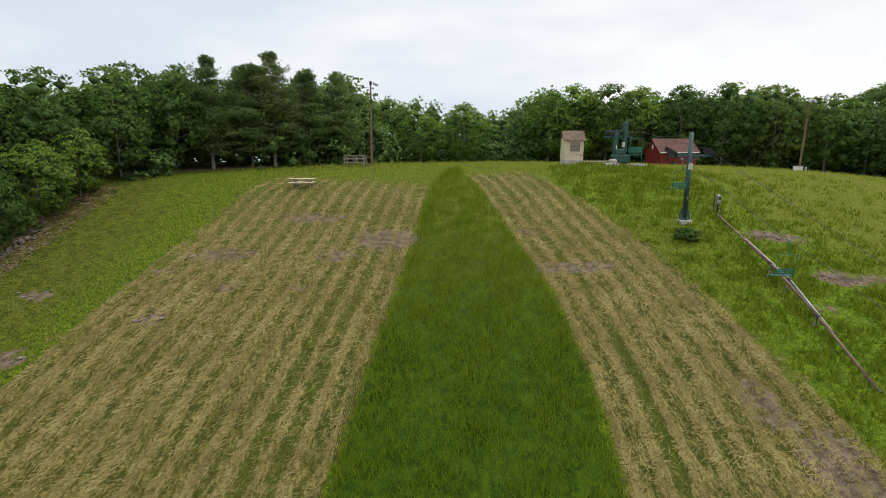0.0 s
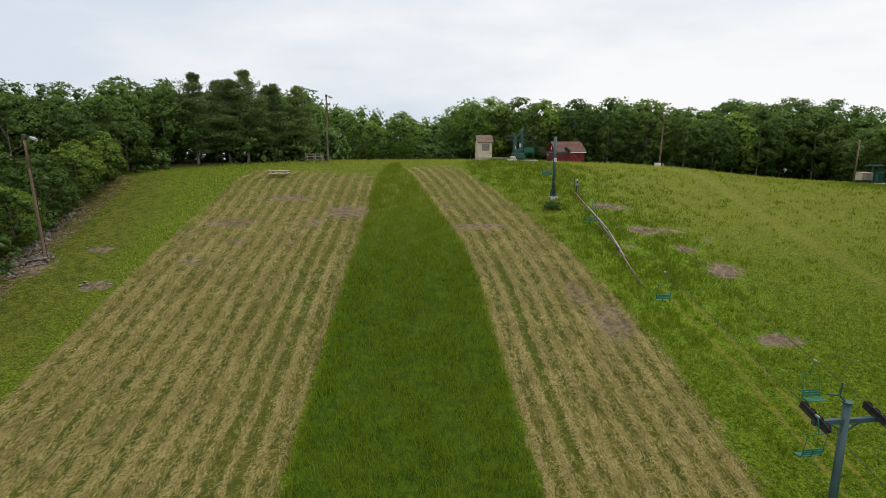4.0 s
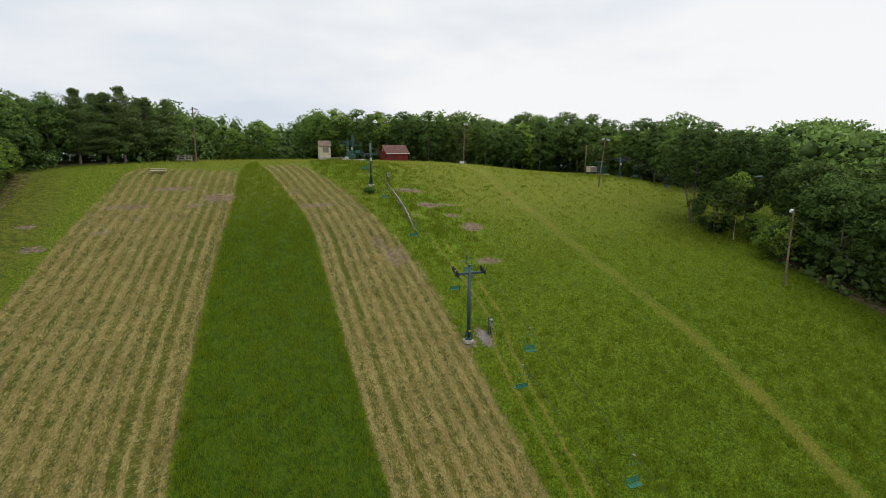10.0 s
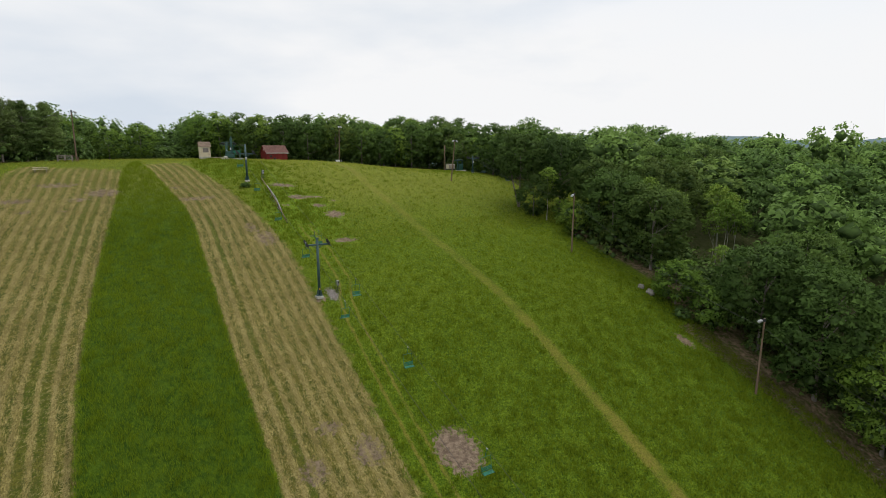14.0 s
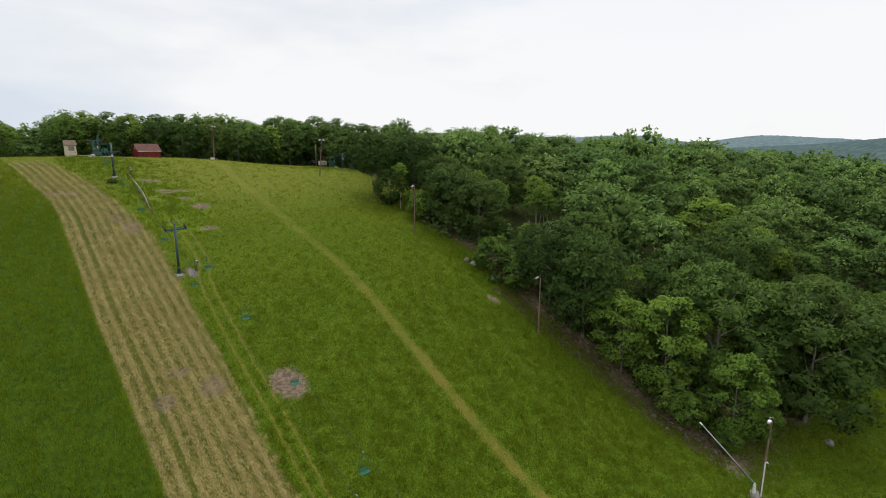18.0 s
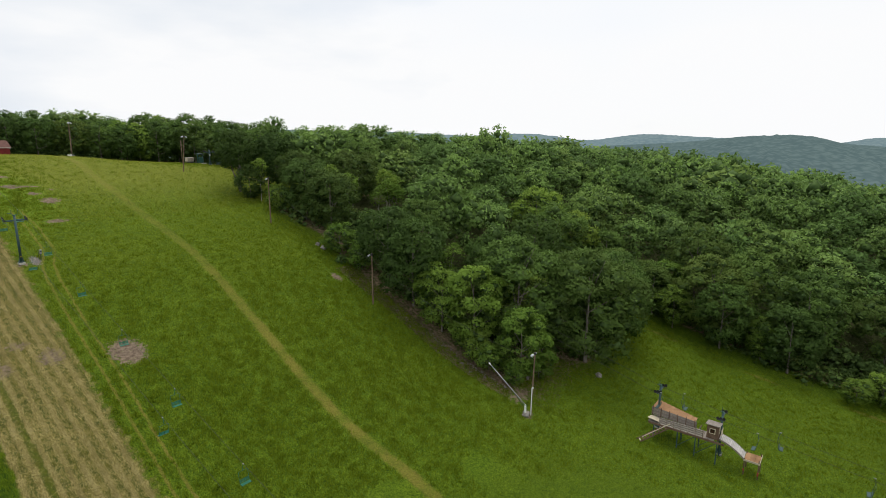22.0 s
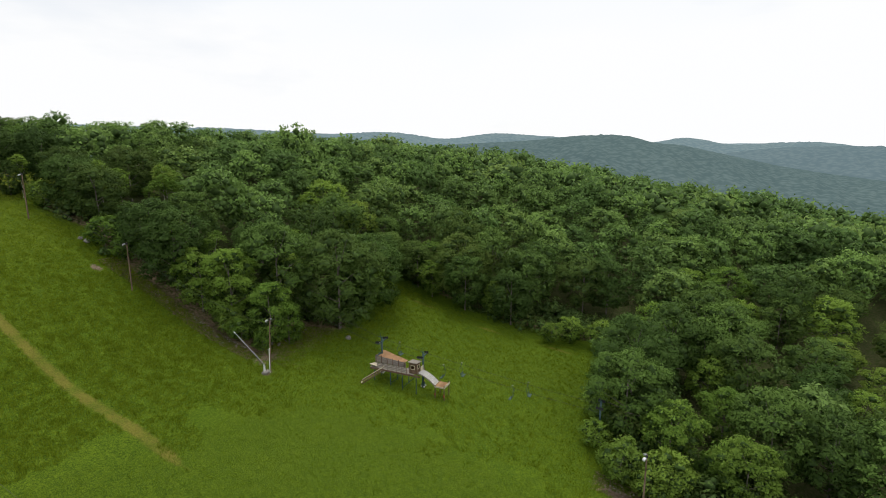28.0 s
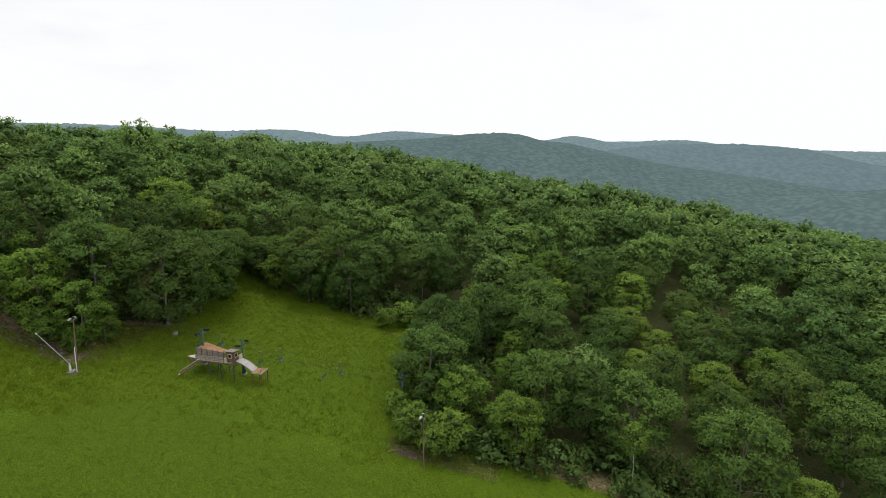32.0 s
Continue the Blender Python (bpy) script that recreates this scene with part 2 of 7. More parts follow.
    stubble = n.mix(n.span(n.attr("crest"), 0.0, 1.0, 0.0, 0.7), stubble, n.mix(n.span(speck, 0.42, 0.60), (0.235, 0.222, 0.052), (0.130, 0.140, 0.022)))
    stubble = n.mix(n.calc("MULTIPLY", aisle, n.span(n.noise(0.5, 3.0), 0.34, 0.58, 0.2, 0.9)), stubble, n.mix(n.span(speck, 0.42, 0.60), (0.118, 0.148, 0.015), (0.066, 0.096, 0.010)))
    straw = n.mix(n.span(fibre, 0.38, 0.66), (0.180, 0.149, 0.040), (0.400, 0.335, 0.122))
    hay = n.mix(n.span(n.calc("MULTIPLY_ADD", aisle, -0.30, lie), 1.12, 1.58), stubble, straw)
    hay = n.mix(n.span(fleck, 0.49, 0.62, 0.0, 0.6), hay, (0.044, 0.044, 0.012))
    hay = n.mix(n.span(flake, 0.46, 0.34, 0.0, 0.45), hay, (0.052, 0.062, 0.012))
    hay_mask = n.span(n.calc("MULTIPLY_ADD", wob, 1.6, n.attr("mown")), -0.20, 0.30)
    # worn track of flattened dry grass
    trod = n.mix(n.span(fine, 0.3, 0.7), (0.165, 0.137, 0.024), (0.290, 0.222, 0.056))
    line = n.calc("ABSOLUTE", n.calc("SUBTRACT", n.calc("ABSOLUTE", n.calc("MULTIPLY_ADD", wob, 0.5, n.attr("track"))), 0.75))
    line_mask = n.calc("MULTIPLY", n.span(line, 0.08, 0.28, 0.55, 0.0), n.span(mid, 0.30, 0.58, 0.35, 1.0))
    trod_mask = n.calc("MULTIPLY", n.span(n.calc("MULTIPLY_ADD", wob, 1.1, n.attr("trod")), -0.35, 0.45), n.calc("MULTIPLY", n.span(mid, 0.30, 0.60, 0.26, 0.60), n.span(n.attr("fresh"), 0.0, 1.0, 0.50, 1.0)))
    # short cut lawn at the foot of the slope
    lawn = n.mix(n.span(n.noise(4.0, 4.0, n.scaled(n.pos, 1.0, 0.16, 1.0, -0.6)), 0.32, 0.68), (0.052, 0.090, 0.006), (0.088, 0.128, 0.008))
    lawn = n.mix(n.span(fine, 0.46, 0.66, 0.0, 0.5), lawn, (0.039, 0.062, 0.004))
    lawn = n.mix(0.70, lawn, meadow)
    lawn_mask = n.span(n.calc("MULTIPLY_ADD", wob, 7.0, n.attr("lawn")), -4.0, 5.0)
    # bare soil and stone
    soil = n.mix(n.span(n.noise(2.2, 5.0), 0.35, 0.65), (0.150, 0.108, 0.076), (0.300, 0.228, 0.164))
    soil = n.mix(n.span(tiny, 0.48, 0.7, 0.0, 0.6), soil, (0.095, 0.075, 0.052))
    soil_mask = n.span(n.calc("MULTIPLY_ADD", n.calc("SUBTRACT", n.noise(1.9, 5.0, None, 0.68), 0.5), 3.4, n.attr("bare")), 0.12, 0.62)
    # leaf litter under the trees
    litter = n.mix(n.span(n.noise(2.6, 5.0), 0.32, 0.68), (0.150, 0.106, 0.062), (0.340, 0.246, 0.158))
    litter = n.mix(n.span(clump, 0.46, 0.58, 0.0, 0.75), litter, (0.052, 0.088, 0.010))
    # Deeper in, the dark shade between the crowns is put into the colour.
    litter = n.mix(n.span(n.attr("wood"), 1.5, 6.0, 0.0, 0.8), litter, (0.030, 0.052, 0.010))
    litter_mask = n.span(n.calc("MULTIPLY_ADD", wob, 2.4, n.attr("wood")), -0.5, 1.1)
    far = n.mix(n.span(n.noise(0.02, 6.0), 0.35, 0.65), (0.030, 0.052, 0.016), (0.048, 0.074, 0.022))
    c = n.mix(tall_mask, meadow, tall)
    c = n.mix(lawn_mask, c, lawn)
    c = n.mix(hay_mask, c, hay)
    c = n.mix(line_mask, c, trod)
    c = n.mix(trod_mask, c, trod)
    c = n.mix(soil_mask, c, soil)
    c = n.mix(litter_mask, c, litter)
    c = n.mix(n.span(n.attr("far"), 0.0, 1.0), c, far)
    h = n.calc("ADD", n.calc("MULTIPLY", fine, 0.6), n.calc("ADD", n.calc("MULTIPLY", tiny, 0.25), n.calc("MULTIPLY", n.calc("MULTIPLY", wave, hay_mask), 0.18)))
    n.bump(h, 1.0, 0.35)
    return n.done(c)


M_GROUND = ground_material()
M_OAK = leaf_material("oak_leaves", (0.044, 0.094, 0.022), (0.150, 0.250, 0.052), (0.160, 0.214, 0.045), 0.36)
# Second oak leaf colour, darkened to carry the shade of the northern wood edge.
M_SHADED_OAK = leaf_material("shaded_oak_leaves", (0.030, 0.068, 0.017), (0.104, 0.178, 0.040), (0.112, 0.156, 0.034), 0.34)
M_MAPLE = leaf_material("maple_leaves", (0.096, 0.190, 0.030), (0.252, 0.382, 0.060), (0.236, 0.322, 0.054), 0.40)
M_FRESH = leaf_material("fresh_maple_leaves", (0.104, 0.205, 0.032), (0.240, 0.372, 0.060), (0.210, 0.340, 0.052), 0.42)
M_PINE = leaf_material("pine_needles", (0.080, 0.134, 0.040), (0.190, 0.268, 0.078), (0.180, 0.214, 0.070), 0.34)
M_BLADE = leaf_material("grass_blades", (0.126, 0.186, 0.009), (0.222, 0.280, 0.016), (0.232, 0.262, 0.018), 0.35)
M_DRYBLADE = leaf_material("seeding_grass", (0.240, 0.290, 0.030), (0.400, 0.420, 0.075), (0.380, 0.370, 0.075), 0.50)
M_WEED = leaf_material("meadow_weed_leaves", (0.080, 0.142, 0.008), (0.166, 0.250, 0.015), (0.180, 0.236, 0.015), 0.35)
M_TALL = leaf_material("tall_grass_blades", (0.074, 0.130, 0.0075), (0.232, 0.315, 0.018), (0.188, 0.246, 0.013), 0.36)
# Leaf greens darkened to paint the shade inside the crowns.
M_INNER_SHADE = worn("inner_crown_shade", (0.046, 0.086, 0.022), (0.100, 0.164, 0.042), 0.9, 0.95)
M_STRAW = worn("dry_hay", (0.182, 0.150, 0.049), (0.405, 0.340, 0.138), 0.5, 0.9)
M_BARK = worn("bark", (0.115, 0.098, 0.082), (0.245, 0.215, 0.185), 1.5, 0.95, bump=0.6, stretch=(3, 3, 0.6))
M_PALE_BARK = worn("pale_bark", (0.28, 0.26, 0.22), (0.50, 0.47, 0.41), 1.5, 0.9, bump=0.4, stretch=(3, 3, 0.6))
M_POLE = worn("weathered_pole_wood", (0.135, 0.088, 0.058), (0.260, 0.185, 0.130), 1.2, 0.9, bump=0.4, stretch=(5, 5, 0.4))
M_GREEN = worn("green_painted_steel", (0.012, 0.060, 0.048), (0.022, 0.088, 0.070), 1.5, 0.45, 0.0, 0.08, spec=0.5)
M_TEAL = worn("teal_painted_steel", (0.010, 0.125, 0.078), (0.020, 0.175, 0.110), 2.0, 0.45, 0.0, 0.05, spec=0.5)
M_DARKGREEN = worn("dark_green_tower_paint", (0.024, 0.060, 0.064), (0.044, 0.092, 0.096), 1.2, 0.5, 0.0, 0.08, stretch=(2, 2, 0.5), spec=0.5)
M_RUBBER = worn("black_rubber", (0.012, 0.012, 0.013), (0.030, 0.030, 0.030), 6.0, 0.75)
M_STEEL = worn("galvanised_steel", (0.30, 0.31, 0.32), (0.46, 0.47, 0.48), 3.0, 0.5, 0.8)
M_DARKSTEEL = worn("dark_steel", (0.035, 0.037, 0.040), (0.075, 0.077, 0.080), 3.0, 0.55, 0.5)
M_CABLE = worn("steel_cable", (0.045, 0.045, 0.045), (0.085, 0.085, 0.082), 3.0, 0.6, 0.4)
M_CONCRETE = worn("concrete", (0.36, 0.34, 0.30), (0.52, 0.50, 0.45), 2.0, 0.9, bump=0.3)
M_ROCK = worn("grey_rock", (0.15, 0.135, 0.120), (0.34, 0.315, 0.285), 1.6, 0.95, bump=0.7, fine=8.0)
M_WHITE = worn("white_paint", (0.66, 0.66, 0.63), (0.80, 0.80, 0.77), 2.5, 0.5, bump=0.05)


# ---- mesh helpers ----
def part(name, bm, material, parent=None, label=""):
    """Links a bmesh as one mesh object, under a thing or a part."""
    me = bpy.data.meshes.new(name)
    bm.to_mesh(me)
    bm.free()
    me.materials.append(material)
    ob = new(name, me)
    if parent is not None:
        ob.parent = parent
    if label:
        ob["label"] = label
    return ob


def thing(name, m, label, category, group=""):
    e = new(name)
    e.matrix_basis = m
    return tagged(e, label, category, group)


def box(bm, c, s, m=None, bevel=0.0):
    """A box of size s round c, turned by m about its middle."""
    mm = Matrix.Translation(c) @ (m if m is not None else Matrix()) @ Matrix.Diagonal((*s, 1))
    r = bmesh.ops.create_cube(bm, size=1.0, matrix=mm)
    if bevel:
        es = list({e for v in r["verts"] for e in v.link_edges})
        bmesh.ops.bevel(bm, geom=es, offset=bevel, segments=1, affect="EDGES")
    return bm


def beam(bm, a, b, w, h=None, up=(0, 0, 1)):
    """A square bar from a to b."""
    a, b = Vector(a), Vector(b)
    d = b - a
    z = d.normalized()
    u = Vector(up)
    if abs(z.dot(u)) > 0.98:
        u = Vector((0, 1, 0))
    x = u.cross(z).normalized()
    y = z.cross(x)
    m = Matrix((x, y, z)).transposed().to_4x4()
    m.translation = (a + b) / 2
    bmesh.ops.create_cube(bm, size=1.0, matrix=m @ Matrix.Diagonal((w, h or w, d.length, 1)))
    return bm


def rod(bm, a, b, r0, r1=None, seg=10, caps=True):
    """A round bar from a to b."""
    a, b = Vector(a), Vector(b)
    d = b - a
    m = d.to_track_quat("Z", "Y").to_matrix().to_4x4()
    m.translation = (a + b) / 2
    bmesh.ops.create_cone(bm, cap_ends=caps, segments=seg, radius1=r0, radius2=r0 if r1 is None else r1, depth=d.length, matrix=m)
    return bm


def bent(bm, pts, r, seg=8):
    """A pipe through the points."""
    for a, b in zip(pts[:-1], pts[1:]):
        rod(bm, a, b, r, r, seg)
    for p in pts[1:-1]:
        bmesh.ops.create_icosphere(bm, subdivisions=1, radius=r * 1.02, matrix=Matrix.Translation(p))
    return bm


def smooth(ob):
    ob.data.polygons.foreach_set("use_smooth", [True] * len(ob.data.polygons))
    return ob


def raw_mesh(name, verts, faces, size):
    """A mesh from numpy arrays whose faces all have the same number of corners."""
    me = bpy.data.meshes.new(name)
    nf = len(faces)
    me.vertices.add(len(verts))
    me.vertices.foreach_set("co", np.asarray(verts, np.float32).ravel())
    me.loops.add(nf * size)
    me.loops.foreach_set("vertex_index", np.asarray(faces, np.int32).ravel())
    me.polygons.add(nf)
    me.polygons.foreach_set("loop_start", np.arange(0, nf * size, size, dtype=np.int32))
    me.update(calc_edges=True)
    return me


# ---- lie of the land ----
LAND_Y = np.array([-700, -480, -320, -240, -190, -140, -125, -105, -85, -68, -60, -48, -29, -17, -7, 2, 18, 29, 38, 46, 56, 72, 95, 130, 220, 420, 800], float)
LAND_Z = np.array([-77, -62, -50, -43.5, -39.5, -34, -31.9, -29.2, -26.4, -23.9, -22.0, -19.2, -11.5, -6.9, -2.7, 0.3, 5.1, 8.9, 11.7, 14.5, 15.7, 16.0, 15.2, 13, 4, -17, -42], float)

EAST_Y = np.array([-700, -480, -320, -200, -120, -70, -25, 20, 63, 120, 220, 420, 800], float)
EAST_Z = np.array([-75, -62, -48, -28, -16, -8, -1.5, 3, 5, 2, -8, -32, -50], float)


def glide(xk, yk, x):
    """A smooth curve through the knots."""
    xk, yk, x = np.asarray(xk, float), np.asarray(yk, float), np.asarray(x, float)
    h = np.diff(xk)
    d = np.diff(yk) / h
    m = np.concatenate([[d[0]], (d[:-1] * h[1:] + d[1:] * h[:-1]) / (h[:-1] + h[1:]), [d[-1]]])
    i = np.clip(np.searchsorted(xk, x) - 1, 0, len(xk) - 2)
    t = np.clip((x - xk[i]) / h[i], 0, 1)
    return (2 * t**3 - 3 * t**2 + 1) * yk[i] + (t**3 - 2 * t**2 + t) * h[i] * m[i] + (-2 * t**3 + 3 * t**2) * yk[i + 1] + (t**3 - t**2) * h[i] * m[i + 1]


def knoll(x, y, cx, cy, sx, sy):
    return np.exp(-(((x - cx) / sx) ** 2) - ((y - cy) / sy) ** 2)


def land(x, y):
    x, y = np.asarray(x, float), np.asarray(y, float)
    s0 = np.interp(y, [-60, 20], [105, 58])
    s = np.clip((x - s0) / (215 - s0), 0, 1)
    s = s * s * (3 - 2 * s)
    z = glide(LAND_Y, LAND_Z, y) * (1 - s) + glide(EAST_Y, EAST_Z, y) * s
    z = z + 1.0 * knoll(x, y, 16, 52, 9, 6) - 2.4 * knoll(x, y, 70, 56, 30, 26) + 1.0 * knoll(x, y, 66, -16, 26, 34)
    z = z + 1.8 * knoll(x, y, 86, -103, 13, 13) + 1.0 * knoll(x, y, 20, 37, 8, 7) - 1.2 * knoll(x, y, 60, 76, 21, 15)
    z = z - 2.8 * knoll(x, y, 91, 76, 19, 19) - 1.05 * knoll(x, y, 85, 49, 8, 8) + 0.5 * knoll(x, y, 42, 59, 12, 9) + 0.25 * knoll(x, y, 72, 54, 7, 6)
    z = z - 0.0009 * np.maximum(0, x - 250) ** 2 - 0.0006 * np.maximum(0, -x - 120) ** 2
    return np.maximum(z, -150.0)


def at(x, y, lift=0.0):
    return float(land(x, y)) + lift


# edges of the mown and tall-grass bands, as x for a given y
E_Y = [-160, -48, -30, -15, -6, 5, 16, 24, 31, 38, 45, 51, 60]
STRIP_L = [-8.5, -7.2, -7.0, -6.7, -6.5, -5.7, -4.7, -3.8, -2.8, -2.0, -1.3, -0.2, 1.5]
STRIP_R = [7.4, 7.3, 7.2, 7.0, 6.7, 6.9, 7.1, 7.2, 6.6, 5.1, 3.4, 2.0, 1.6]
MOWN_L = [-27.0, -26.0, -25.0, -24.0, -23.4, -22.8, -21.8, -20.6, -19.6, -18.4, -17.0, -15.0, -13.0]
MOWN_R = [16.6, 17.0, 17.3, 17.6, 17.6, 18.0, 18.4, 17.2, 15.4, 13.4, 10.8, 7.5, 4.0]
PATH_Y = [-76, -67, -60, -50, -40, -33, -28, -22, -14, -3, 14, 32, 46, 62]
PATH_X = [38.6, 39.2, 39.8, 39.8, 40.0, 40.3, 40.7, 41.2, 41.8, 42.1, 41.7, 41.3, 41.0, 40.8]
TRACK_Y = [-60, -44, -35, -26, -18, -12, -5, 0, 4, 14, 24]
TRACK_X = [18.5, 19.0, 19.3, 19.7, 19.9, 20.1, 20.4, 21.2, 22.7, 23.2, 22.6]
ROW = 1.25                               # spacing of the hay rows
# bare patches: middle, half width across and up the slope, strength
BARE_HILLTOP = [(8.8, 33.3, 3.2, 0.9, 0.9), (-3.9, 37.4, 2.6, 1.6, 1.0), (-15.3, 35.2, 3.2, 0.9, 0.85), (-10.2, 40.6, 3.4, 0.9, 0.75), (-7.2, 35.0, 1.6, 0.9, 0.8),
                (-16.4, 28.1, 1.1, 0.8, 0.8), (-22.4, 24.8, 1.5, 0.9, 0.8), (-24.6, 30.2, 1.4, 0.8, 0.7), (24.8, 31.6, 2.2, 0.9, 0.9), (23.4, 36.3, 2.6, 1.0, 0.9)]
BARE_SLOPE = [(16.1, 18.6, 1.7, 2.6, 0.85), (14.7, 22.2, 1.2, 2.0, 0.6), (29.0, 24.8, 1.7, 1.5, 1.0), (27.4, 15.8, 2.3, 1.0, 0.75), (22.9, -23.4, 2.1, 2.6, 1.1),
              (12.6, -17.2, 1.5, 0.9, 0.75), (15.2, -20.6, 1.7, 1.9, 0.75), (61.6, -20.2, 0.9, 1.5, 1.0), (20.0, 1.5, 0.7, 1.5, 1.1), (-28.0, 27.4, 1.6, 2.0, 0.6),
              (-29.8, 22.0, 2.0, 4.0, 0.6), (10.0, -21.0, 1.6, 2.0, 0.55)]
BARE_REST = [(66.6, -122.0, 1.2, 3.0, 0.8), (62.6, -62.3, 1.2, 0.9, 0.8), (27.5, 28.3, 1.3, 1.0, 0.8), (27.6, 31.8, 2.2, 0.6, 0.85), (30.5, 30.2, 1.2, 0.6, 0.7),
             (21.9, 28.6, 1.5, 0.5, 0.7), (66.0, -59.0, 3.0, 1.6, 0.6), (18.0, 1.0, 1.3, 1.0, 0.6), (-13.5, 31.0, 1.2, 0.8, 0.7), (-18.2, 33.0, 1.3, 0.6, 0.7),
             (-9.0, 31.2, 1.0, 0.6, 0.6), (6.5, 38.4, 2.0, 0.7, 0.55)]
BARE = BARE_HILLTOP + BARE_SLOPE + BARE_REST


def wood_depth(x, y):
    """How far inside the woods a place lies, in metres; outside it is negative."""
    x, y = np.asarray(x, float), np.asarray(y, float)
    edge_east = np.interp(y, [-140, -58, -45, -30, -20, -8, 0, 9, 12, 14, 30, 38, 45, 62, 84, 100], [64, 64.5, 65, 65.5, 66.3, 66.6, 66, 66, 74, 95, 97, 87, 81, 84, 86, 86])
    block = np.minimum(x - edge_east, y - np.interp(x, [60, 66, 80, 86, 104, 118, 150, 400], [-58, -58, -57, -65, -63, -56, -40, 40]))
    far_side = np.minimum(x - np.interp(y, [-125, -110, -95, -74, -60, -40], [113, 113, 111, 115, 118, 130]), 4000.0)
    near = np.minimum(np.interp(x, [60, 66, 86, 112, 120], [-130, -119, -113.5, -110.5, -110]) - y, x - np.interp(y, [-170, -140, -128, -118], [62, 65, 65.5, 66]))
    back = y - np.interp(x, [-60, -31, -26, -22, -18, -12, -6, 8, 24, 36, 60, 72, 84, 92], [44, 47.5, 51, 53, 56, 61, 68, 75, 77.5, 77.5, 75.5, 80, 82, 78])
    left = np.interp(y, [-700, -10, 2, 12, 20, 35, 50], [-4000, -400, -60, -32, -29.5, -30, -31]) - x
    return np.maximum.reduce([block, far_side, near, back, left])


def in_aisle(row, left):
    """The greener lanes between the windrows, by the distance from the tall strip."""
    a = np.clip((row - 1.5) / 0.6, 0, 1) * np.clip((4.6 - row) / 0.8, 0, 1)
    b = np.clip((row - 1.9) / 0.25, 0, 1) * np.clip((2.8 - row) / 0.25, 0, 1)
    return np.where(left, np.maximum(0.5 * a, 0.6 * np.clip(1 - row / 0.8, 0, 1)), 0.8 * b)


def steps(a, b, step, grow_lo, grow_hi, reach):
    mid = np.arange(a, b + 1e-6, step)
    lo, hi, s = [a], [b], step
    while lo[-1] > -reach:
        s = min(s * grow_lo, 260)
        lo.append(lo[-1] - s)
    s = step
    while hi[-1] < reach:
        s = min(s * grow_hi, 260)
        hi.append(hi[-1] + s)
    return np.concatenate([lo[:0:-1], mid, hi[1:]])


